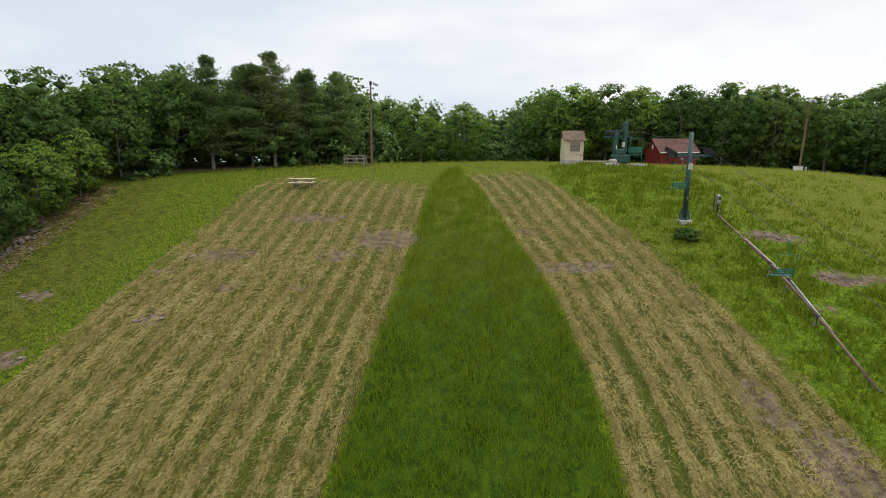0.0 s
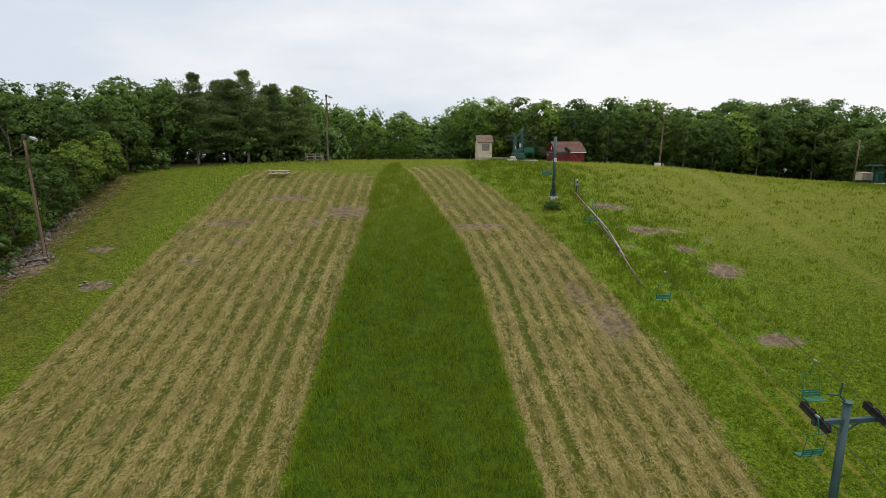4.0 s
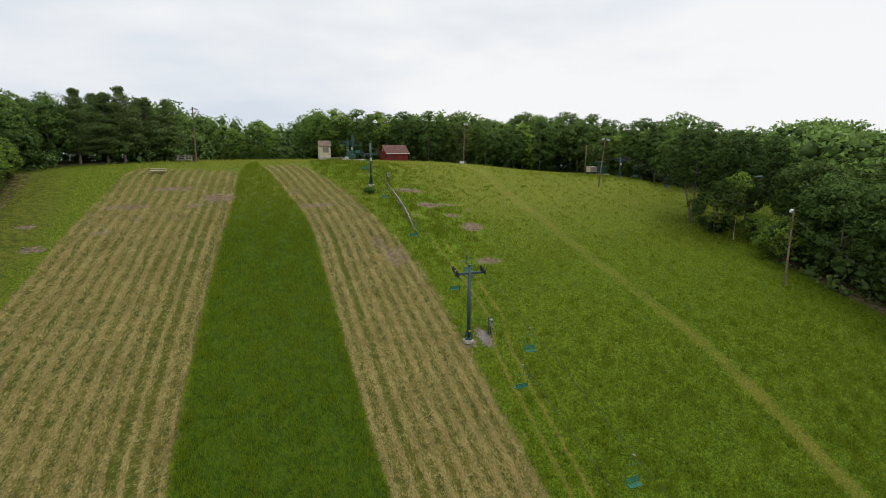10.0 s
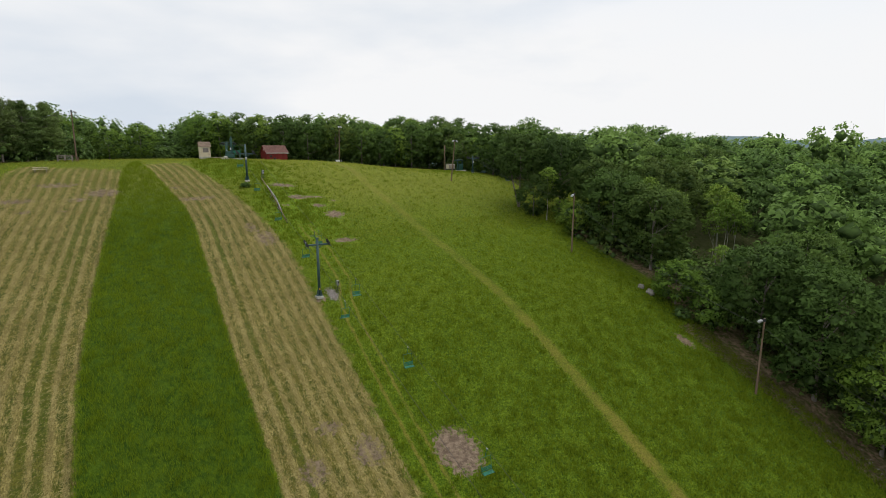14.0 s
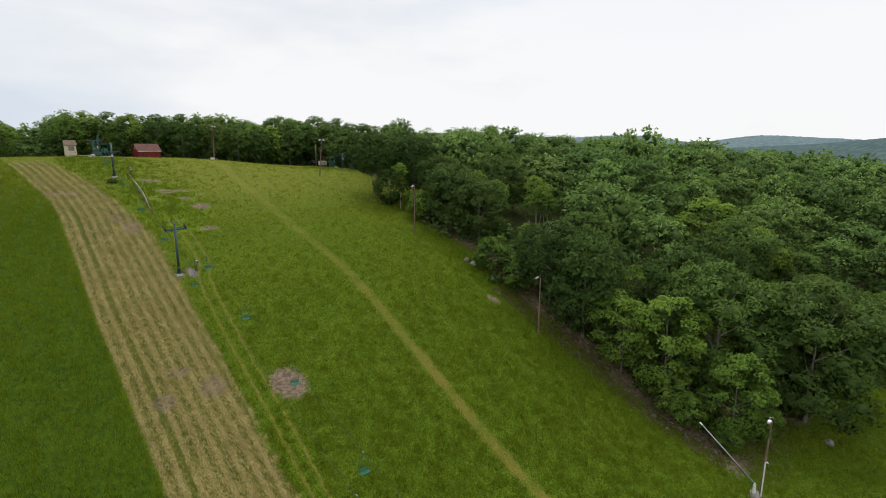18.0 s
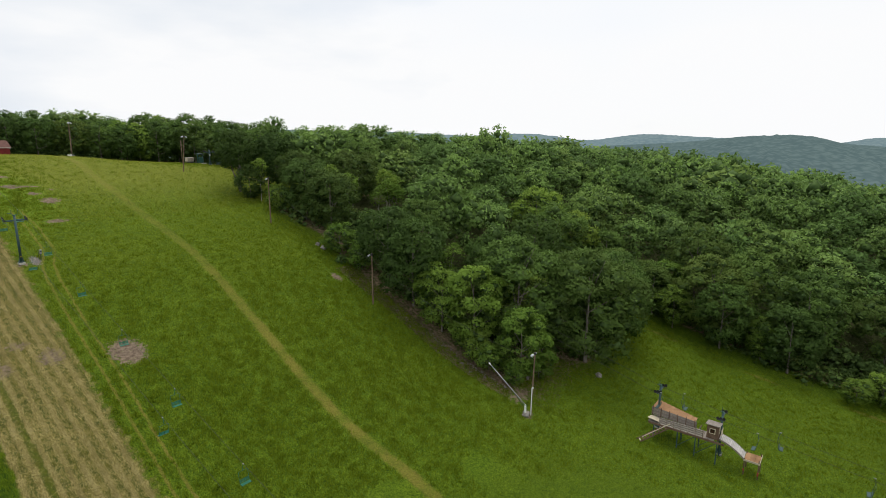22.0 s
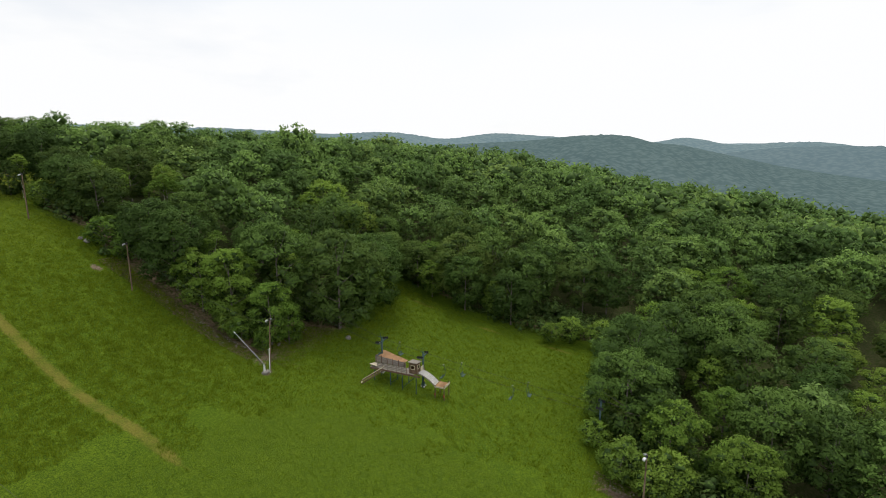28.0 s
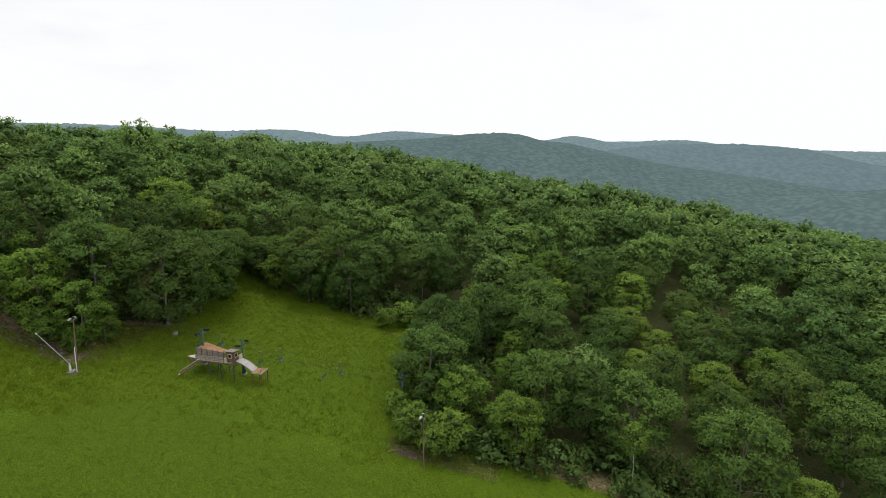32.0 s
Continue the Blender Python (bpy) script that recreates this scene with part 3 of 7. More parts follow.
def make_ground():
    xs, ys = steps(-36, 70, 0.7, 1.2, 1.07, 4600), steps(-95, 64, 0.7, 1.06, 1.14, 4600)
    X, Y = np.meshgrid(xs, ys)
    Z = land(X, Y)
    dl, dr = 0.42 * (X - np.interp(Y, E_Y, MOWN_L)), 0.45 * (np.interp(Y, E_Y, MOWN_R) - X)
    sl, sr = X - np.interp(Y, E_Y, STRIP_L), np.interp(Y, E_Y, STRIP_R) - X
    tall = np.minimum.reduce([sl, sr, 56 - Y])
    mown = np.maximum(np.minimum.reduce([dl, -sl, 0.25 * (51 - 0.28 * (X + 16) - Y)]), np.minimum.reduce([dr, -sr, 0.25 * (52 - Y)]))
    lawn = np.minimum.reduce([np.interp(X, [20, 41, 60, 64, 100], [-58, -65, -68, -92, -92]) - Y, np.interp(Y, [-160, -104, -92, -73, -60], [60, 61, 65, 63, 58]) - X])
    trod = 0.85 - np.abs(X - np.interp(Y, PATH_Y, PATH_X)) + np.where(Y < -67, (Y + 67) * 0.25, 0)
    track = np.where((Y > 22) | (Y < -62), 60.0, X - np.interp(Y, TRACK_Y, TRACK_X))
    far_track = 0.7 - np.abs(X - np.interp(Y, [-112, -95, -74, -60], [111.5, 108.5, 112.5, 115])) + np.where((Y < -108) | (Y > -62), -9, 0)
    trod = np.maximum(trod, far_track)
    bare = np.full_like(X, -1.0)
    for cx, cy, a, b, k in BARE:
        r = np.sqrt(((X - cx) / (0.85 * a)) ** 2 + ((Y - cy) / (0.85 * b)) ** 2)
        bare = np.maximum(bare, np.clip(k + 0.1 - 0.62 * r * r, -1, 1))
    wood = wood_depth(X, Y)
    dry = np.clip(0.7 * knoll(X, Y, 48, 46, 30, 20) + 0.6 * knoll(X, Y, 30, 45, 14, 9) + 0.2 * knoll(X, Y, -26, 40, 9, 14) + 0.35 * np.clip((Y - 8) / 30, 0, 1) * np.clip((X + 20) / 8, 0.25, 1), 0, 1)
    far = np.clip((np.maximum(np.abs(X - 60), np.abs(Y + 20)) - 320) / 60, 0, 1)
    row = np.where(sl < 0, -sl, -sr)
    aisle = np.maximum(in_aisle(row, X < 0), np.clip((Y - 32) / 14, 0, 1) * 0.55)
    Z = Z + np.where(mown > 0, 0.05 * np.sin(row * 2 * math.pi / ROW), 0) - 0.10 * np.clip(bare, 0, 1) + 0.12 * np.clip(tall, 0, 1)
    rng = np.random.RandomState(3)
    Z = Z + np.where(np.maximum(np.abs(X), np.abs(Y)) < 140, rng.normal(0, 0.035, Z.shape), 0)
    nx, ny = len(xs), len(ys)
    idx = np.arange(nx * ny).reshape(ny, nx)
    faces = np.stack([idx[:-1, :-1], idx[:-1, 1:], idx[1:, 1:], idx[1:, :-1]], -1).reshape(-1, 4)
    me = raw_mesh("ground", np.stack([X, Y, Z], -1).reshape(-1, 3), faces, 4)
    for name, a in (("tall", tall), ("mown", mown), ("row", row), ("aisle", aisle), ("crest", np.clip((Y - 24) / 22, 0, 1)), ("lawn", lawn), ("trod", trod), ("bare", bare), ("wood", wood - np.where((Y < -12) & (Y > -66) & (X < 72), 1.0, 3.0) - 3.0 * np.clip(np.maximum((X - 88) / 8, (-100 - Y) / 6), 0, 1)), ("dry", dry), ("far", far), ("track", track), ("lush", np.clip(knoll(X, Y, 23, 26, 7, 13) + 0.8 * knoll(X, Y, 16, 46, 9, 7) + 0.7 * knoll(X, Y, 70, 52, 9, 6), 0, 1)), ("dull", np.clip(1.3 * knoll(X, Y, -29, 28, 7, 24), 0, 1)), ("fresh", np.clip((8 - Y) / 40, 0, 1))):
        me.attributes.new(name, "FLOAT", "POINT").data.foreach_set("value", np.clip(a, -60, 60).astype(np.float32).ravel())
    me.materials.append(M_GROUND)
    ob = smooth(new("ground", me))
    return tagged(ob, "grassy ski slope with mown hay bands and bare patches", "ground", kind="structure")


GROUND = make_ground()


# ---- grass and hay ----
def blades(name, label, category, n, region, height, spread, width, material, seed, per=4):
    """Tufts of upright blades, scattered where region(x, y) is true."""
    rng = np.random.RandomState(seed)
    pts = []
    (x0, x1), (y0, y1), test = region
    while sum(len(p) for p in pts) < n:
        x, y = rng.uniform(x0, x1, n), rng.uniform(y0, y1, n)
        keep = test(x, y, rng)
        pts.append(np.stack([x[keep], y[keep]], -1))
    p = np.concatenate(pts)[:n]
    clump = 0.6 + 0.8 * (0.5 + 0.5 * np.sin(p[:, 0] * 1.7 + 2 * np.sin(p[:, 1] * 0.9)) * np.sin(p[:, 1] * 1.3))
    base = np.repeat(np.concatenate([p, land(p[:, 0], p[:, 1])[:, None]], 1), per, 0)
    k = len(base)
    base[:, :2] += rng.normal(0, spread * 0.5, (k, 2))
    a = rng.uniform(0, 2 * math.pi, k)
    side = np.stack([np.cos(a), np.sin(a), np.zeros(k)], -1) * (width * rng.uniform(0.6, 1.3, k))[:, None]
    h = height * rng.uniform(0.55, 1.2, k) * np.repeat(clump, per)
    lean = rng.normal(0, 0.35, (k, 2)) * h[:, None]
    tip = base + np.concatenate([lean, h[:, None]], 1)
    base[:, 2] -= 0.05
    v = np.stack([base - side, base + side, tip], 1).reshape(-1, 3)
    me = raw_mesh(name, v, np.arange(3 * k).reshape(-1, 3), 3)
    me.materials.append(material)
    return tagged(new(name, me), label, category, kind="stuff")


def patchy(x, y, size, seed):
    """Smooth random values from 0 to 1 over the plan."""
    g = np.random.RandomState(seed).uniform(0, 1, (64, 64))
    u, v = np.asarray(x) / size + 200.0, np.asarray(y) / size + 200.0
    i, j = np.floor(u).astype(int), np.floor(v).astype(int)
    a, b = u - i, v - j
    a, b = a * a * (3 - 2 * a), b * b * (3 - 2 * b)
    i0, i1, j0, j1 = i % 64, (i + 1) % 64, j % 64, (j + 1) % 64
    return (g[i0, j0] * (1 - a) + g[i1, j0] * a) * (1 - b) + (g[i0, j1] * (1 - a) + g[i1, j1] * a) * b


def in_strip(x, y, rng):
    return (x > np.interp(y, E_Y, STRIP_L) + 0.1) & (x < np.interp(y, E_Y, STRIP_R) - 0.1)


def in_mown(x, y, rng):
    a = (x > np.interp(y, E_Y, MOWN_L)) & (x < np.interp(y, E_Y, STRIP_L) - 0.15) & (y < 50 - 0.28 * (x + 16))
    b = (x < np.interp(y, E_Y, MOWN_R)) & (x > np.interp(y, E_Y, STRIP_R) + 0.15) & (y < 50)
    return a | b


def in_meadow(x, y, rng):
    ok = ~in_strip(x, y, rng) & ~in_mown(x, y, rng) & (wood_depth(x, y) < 1.0)
    ok &= (np.abs(x - np.interp(y, PATH_Y, PATH_X)) > 1.0) | (y < -64)
    ok &= (np.abs(np.abs(x - np.interp(y, TRACK_Y, TRACK_X)) - 0.75) > 0.30) | (y > 22) | (y < -62)
    ok &= ~((y + 14 * (patchy(x, y, 6.0, 4) - 0.5) < np.interp(x, [20, 41, 60, 64, 100], [-58, -65, -68, -92, -92])) & (x < 62 + 8 * (patchy(x, y, 5.0, 3) - 0.5)))
    for cx, cy, a, b, k in BARE:
        ok &= ((x - cx) / a) ** 2 + ((y - cy) / b) ** 2 > 1.0
    return ok


def in_lawn(x, y, rng):
    return (y < np.interp(x, [20, 41, 60, 64, 100], [-58, -65, -68, -92, -92])) & (x < 62)


def on_rows(x, y, rng):
    """The windrows: narrow, slightly wandering lines with gaps; and thin litter between them."""
    row = np.where(x < np.interp(y, E_Y, STRIP_L), np.interp(y, E_Y, STRIP_L) - x, x - np.interp(y, E_Y, STRIP_R))
    off = ((row + 0.16 * (patchy(x, y, 4.5, 5) - 0.5)) / ROW - 0.25 + 0.5) % 1.0 - 0.5
    thick = 0.35 + 1.0 * patchy(x, y, 2.2, 6) * (0.4 + 0.9 * patchy(x, y, 9.0, 7))
    bare = 1 - 0.8 * np.maximum(in_aisle(row, x < 0), np.clip((y - 32) / 16, 0, 0.8))
    return in_mown(x, y, rng) & ((x > 0) | (y > -32)) & (rng.uniform(0, 1, len(x)) < bare * (1.05 * thick * np.exp(-(off / 0.16) ** 2) + 0.17))


def in_weeds(x, y, rng):
    lush = np.exp(-(((x - 22) / 7) ** 2) - ((y - 27) / 13) ** 2) + np.exp(-(((x - 16) / 8) ** 2) - ((y - 47) / 7) ** 2) + np.exp(-(((x - 71) / 6) ** 2) - ((y - 51) / 4) ** 2)
    p = (np.clip((8 - y) / 40, 0, 1) * 0.80 + 0.06 + 0.9 * lush) * np.interp(y, [-72, -48], [0.2, 1])
    return in_meadow(x, y, rng) & (patchy(x, y, 0.7, 8) > rng.uniform(0.0, 1.0, len(x))) & (rng.uniform(0, 1, len(x)) < p)


blades("tall_grass", "dense band of uncut tall green grass", "grass", 36000, ((-10, 9), (-70, 56), in_strip), 0.50, 0.30, 0.026, M_TALL, 11, 4)
blades("meadow_grass", "knee-high rough meadow grass in tufts", "grass", 50000, ((16, 118), (-128, 20), in_meadow), 0.27, 0.40, 0.030, M_BLADE, 12, 3)
blades("hilltop_grass", "pale yellow-green seeding grass on the hilltop", "grass", 30000, ((-22, 90), (14, 78), in_meadow), 0.32, 0.42, 0.026, M_DRYBLADE, 17, 3)
blades("meadow_weeds", "low leafy weeds in clumps through the meadow", "weeds", 30000, ((10, 118), (-120, 54), in_weeds), 0.30, 0.46, 0.085, M_WEED, 15, 5)
blades("short_grass", "short cut green grass at the slope foot", "grass", 24000, ((16, 66), (-140, -58), in_lawn), 0.18, 0.34, 0.040, M_WEED, 14, 3)


def hay_stalks(n, seed):
    """Dry stalks lying on the stubble, thickest along the swaths."""
    rng = np.random.RandomState(seed)
    x, y = rng.uniform(-28, 19, n * 9), rng.uniform(-90, 50, n * 9)
    keep = on_rows(x, y, rng)
    x, y = x[keep][:n], y[keep][:n]
    k = len(x)
    a = rng.normal(0.45, 0.55, k)
    l, w = rng.uniform(0.07, 0.24, k), rng.uniform(0.006, 0.014, k)
    d = np.stack([np.cos(a), np.sin(a)], -1)
    q = np.stack([-d[:, 1], d[:, 0]], -1)
    v = np.zeros((k, 3, 3))
    for j, (sl, sw) in enumerate(((-1, -1), (-1, 1), (1, 0))):
        v[:, j, 0] = x + sl * d[:, 0] * l + sw * q[:, 0] * w
        v[:, j, 1] = y + sl * d[:, 1] * l + sw * q[:, 1] * w
        v[:, j, 2] = land(v[:, j, 0], v[:, j, 1]) + 0.08 + rng.uniform(0, 0.10, k) * (1 if sl > 0 else 0.4)
    me = raw_mesh("hay", v.reshape(-1, 3), np.arange(3 * k).reshape(-1, 3), 3)
    me.materials.append(M_STRAW)
    return tagged(new("hay", me), "cut hay lying in pale rows", "hay", kind="stuff")


hay_stalks(200000, 13)


# ---- trees ----
def soften(me, normals):
    """Gives the leaves the normals of the mass that they belong to, one for each vertex."""
    me.polygons.foreach_set("use_smooth", np.ones(len(me.polygons), bool))
    normals = normals / np.maximum(np.linalg.norm(normals, axis=1, keepdims=True), 1e-6)
    me.normals_split_custom_set_from_vertices(normals.tolist())
    return me


def cards(c, n, size, rng, aspect=0.7):
    """Single leaves or small sprays at the points c, facing n."""
    k = len(c)
    n = n / np.maximum(np.linalg.norm(n, axis=1, keepdims=True), 1e-6)
    r = rng.normal(0, 1, (k, 3))
    u = np.cross(n, r)
    u /= np.maximum(np.linalg.norm(u, axis=1, keepdims=True), 1e-6)
    w = np.cross(n, u)
    s = (size * rng.uniform(0.55, 1.35, k))[:, None]
    v = np.stack([c + u * s, c - u * s * 0.65 + w * s * aspect, c - u * s * 0.65 - w * s * aspect], 1).reshape(-1, 3)
    return v, np.arange(3 * k).reshape(-1, 3)


CORE = np.array([(1, 0, 0), (0, 1, 0), (-1, 0, 0), (0, -1, 0), (0, 0, 1), (0, 0, -1)], float)
CORE_FACES = np.array([(i, (i + 1) % 4, 4) for i in range(4)] + [((i + 1) % 4, i, 5) for i in range(4)])


class Crown:
    """An uneven crown: leafy heads of several sizes set round an egg shape, with gaps between them."""

    def __init__(self, rng, height, radius, low, boughs):
        self.mid, self.half, self.radius = (height + low) / 2, (height - low) / 2, radius
        self.skew = rng.uniform(-0.13, 0.13, 2)
        self.u1 = self.spread(rng, boughs)
        n = int(boughs * 3.0)
        u = self.spread(rng, n)
        self.c = self.point(u, rng.uniform(0.64, 0.86, n))
        self.r = radius * 1.70 / math.sqrt(n) * rng.uniform(0.65, 1.35, n) * (1.0 + 0.12 * u[:, 2])

    @staticmethod
    def spread(rng, n):
        i = np.arange(n) + 0.5
        z = 1 - 2 * i / n
        a = i * 2.39996 + rng.uniform(-0.5, 0.5, n)
        q = np.sqrt(1 - z * z)
        u = np.stack([q * np.cos(a), q * np.sin(a), z], -1) + rng.normal(0, 0.15, (n, 3))
        return u / np.linalg.norm(u, axis=1, keepdims=True)

    def point(self, d, k):
        e = d * np.array([self.radius, self.radius, self.half])
        wide = 1.0 + 0.10 * d[:, 2:3] - 0.12 * d[:, 2:3] ** 2 + 0.28 * np.maximum(0, -d[:, 2:3])
        p = e * k[:, None] * np.concatenate([wide, wide, np.ones_like(wide)], 1)
        p[:, :2] += self.skew * p[:, 2:3]
        return p + [0, 0, self.mid]

    def heads(self, rng, m, k, lift):
        """m places on the heads' outer faces, with the way out of the head and out of the crown."""
        q = m * 4
        i = rng.choice(len(self.r), q, p=self.r**2 / (self.r**2).sum())
        out = (self.c[i] - [0, 0, self.mid - 0.3 * self.half]) / [self.radius, self.radius, self.half]
        d = rng.normal(0, 1, (q, 3)) + 0.7 * out + [0, 0, lift]
        d /= np.linalg.norm(d, axis=1, keepdims=True)
        p = self.c[i] + d * (self.r[i] * k(q))[:, None] * [1, 1, 0.86]
        gap = np.linalg.norm((p[:, None, :] - self.c[None]) / [1, 1, 0.86], axis=2) / self.r[None]
        gap[np.arange(q), i] = 9.0
        keep = np.flatnonzero(gap.min(1) > 0.80)[:m]
        return p[keep], d[keep], out[keep]

    def leaves(self, rng, n, size, up=0.5, inner=0.74, loose=1.0, each=9):
        """Leaves in small flat sprays over the heads; each spray faces one way."""
        c, d, out = self.heads(rng, max(1, n // each), lambda q: 1.0 + 0.10 * loose * rng.normal(0, 1, q) - 0.22 * loose * rng.uniform(0, 1, q) ** 1.5, 0.30)
        m = len(c)
        face = 0.45 * d + 0.90 * out + [0, 0, 0.10] + rng.normal(0, 0.17, (m, 3))
        d, c, face = np.repeat(d, each, 0), np.repeat(c, each, 0), np.repeat(face, each, 0)
        n = m * each
        c = c + rng.normal(0, 1, (n, 3)) * [1.5 * size, 1.5 * size, 0.65 * size]
        v, f = cards(c, d * 0.5 + [0, 0, up] + rng.normal(0, 0.6, (n, 3)), size, rng)
        nn = np.repeat(face + rng.normal(0, 0.15, (n, 3)), 3, 0)
        # Added octahedral cores, coloured dark for the shade inside each head.
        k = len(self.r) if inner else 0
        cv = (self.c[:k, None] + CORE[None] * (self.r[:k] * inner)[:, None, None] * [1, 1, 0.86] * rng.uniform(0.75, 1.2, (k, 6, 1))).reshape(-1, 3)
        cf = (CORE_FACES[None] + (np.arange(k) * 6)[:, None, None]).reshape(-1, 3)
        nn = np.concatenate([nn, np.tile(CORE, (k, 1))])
        return np.concatenate([v, cv]), np.concatenate([f, cf + len(v)]), nn, np.repeat([0, 1], [len(f), len(cf)])


def crown_mesh(name, rng, crown, n, size, material, inner=0.74):
    v, f, nn, slot = crown.leaves(rng, n, size, inner=inner, loose=0.8 if crown.radius < 6.0 else 1.0, each=9 if size < 0.3 else 6)
    me = raw_mesh(name, v, f, 3)
    me.materials.append(material)
    me.materials.append(M_INNER_SHADE)
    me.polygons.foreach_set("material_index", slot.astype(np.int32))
    return soften(me, nn)


def trunk_bm(rng, height, r, crown, limbs=6, bend=0.3):
    bm = bmesh.new()
    top = height * 0.72
    pts, p = [], Vector((0, 0, -0.4))
    for i in range(6):
        pts.append(p.copy())
        p = Vector((rng.uniform(-bend, bend), rng.uniform(-bend, bend), 0)) * (i / 5) + Vector((0, 0, -0.4 + (top + 0.4) * (i + 1) / 5))
    for i in range(5):
        k0, k1 = 1 - 0.16 * i, 1 - 0.16 * (i + 1)
        rod(bm, pts[i], pts[i + 1], r * k0 * (1.35 if i == 0 else 1), r * k1, 8, False)
    tips = crown.point(crown.u1, np.full(len(crown.u1), 0.82))
    for j in range(min(limbs, len(tips))):
        l = tips[(j * 3) % len(tips)]
        a = Vector((0, 0, min(top * 0.95, max(1.0, l[2] * 0.62))))
        rod(bm, a, l.tolist(), r * 0.36, r * 0.10, 5, False)
    return bm


def broad_tree(name, seed, height, radius, low, boughs, n_cards, size, leaves, bark, m, label, group):
    rng = np.random.RandomState(seed)
    shape = Crown(rng, height, radius, low, boughs)
    e = thing(name, m, label, "tree", group)
    smooth(part("trunk", trunk_bm(rng, height, height * (0.0075 if radius < 3 else 0.014), shape, 9 if radius < 3 else 6), bark, e))
    if low > 4 and radius > 3:
        bm = bmesh.new()
        bent(bm, [(0.15, 0, -0.4), (0.7, -0.3, 2.4), (1.5, -0.5, 5.2), (2.1, -0.6, 8.0)], 0.15, 8)
        smooth(part("trunk", bm, bark, e))
    crown = new("crown", crown_mesh("crown", rng, shape, n_cards, size, leaves, 0 if radius < 3 else 0.58))
    crown.parent = e
    return e


def pine_tree(name, seed, height, radius, m, label, group):
    rng = np.random.RandomState(seed)
    e = thing(name, m, label, "tree", group)
    bm = bmesh.new()
    rod(bm, (0, 0, -0.4), (0, 0, height * 0.97), height * 0.018, 0.03, 8, False)
    cs, ns = [], []
    z = height * 0.14
    while z < height * 0.97:
        t = (z - height * 0.14) / (height * 0.86)
        reach = radius * min(1.0, 0.55 + 2.2 * t) * (1 - t) ** 0.85 * rng.uniform(0.50, 1.15) + 0.22
        for i in range(rng.randint(4, 7)):
            a = rng.uniform(0, 2 * math.pi)
            l = reach * rng.uniform(0.55, 1.15)
            tilt = -0.02 + 0.60 * t + rng.uniform(-0.08, 0.14)
            tip = Vector((math.cos(a) * l, math.sin(a) * l, z + tilt * l))
            if l > 0.9:
                rod(bm, (0, 0, z), tip, 0.045, 0.015, 4, False)
            q = int(230 * l / radius) + 30
            s = rng.uniform(0.22, 1.05, q) ** 0.75
            side = rng.normal(0, 0.15 * l + 0.12, q)
            c = np.stack([tip.x * s - math.sin(a) * side, tip.y * s + math.cos(a) * side, z + tilt * l * s**1.4 + rng.uniform(-0.16, 0.30, q)], -1)
            cs.append(c)
            ns.append(np.stack([rng.normal(0, 0.6, q) + 0.4 * math.cos(a), rng.normal(0, 0.6, q) + 0.4 * math.sin(a), np.full(q, 0.8)], -1))
        z += height * rng.uniform(0.016, 0.044)
    smooth(part("trunk", bm, M_BARK, e))
    v, f = cards(np.concatenate(cs), np.concatenate(ns), 0.20, rng, 0.26)
    me = raw_mesh("crown", v, f, 3)
    me.materials.append(M_PINE)
    crown = new("crown", me)
    crown.parent = e
    return e


def place(x, y, turn, k, kz=None, sink=0.0):
    return pose(x, y, at(x, y, -sink), 0, 0, turn) @ Matrix.Diagonal((k, k, kz or k, 1))


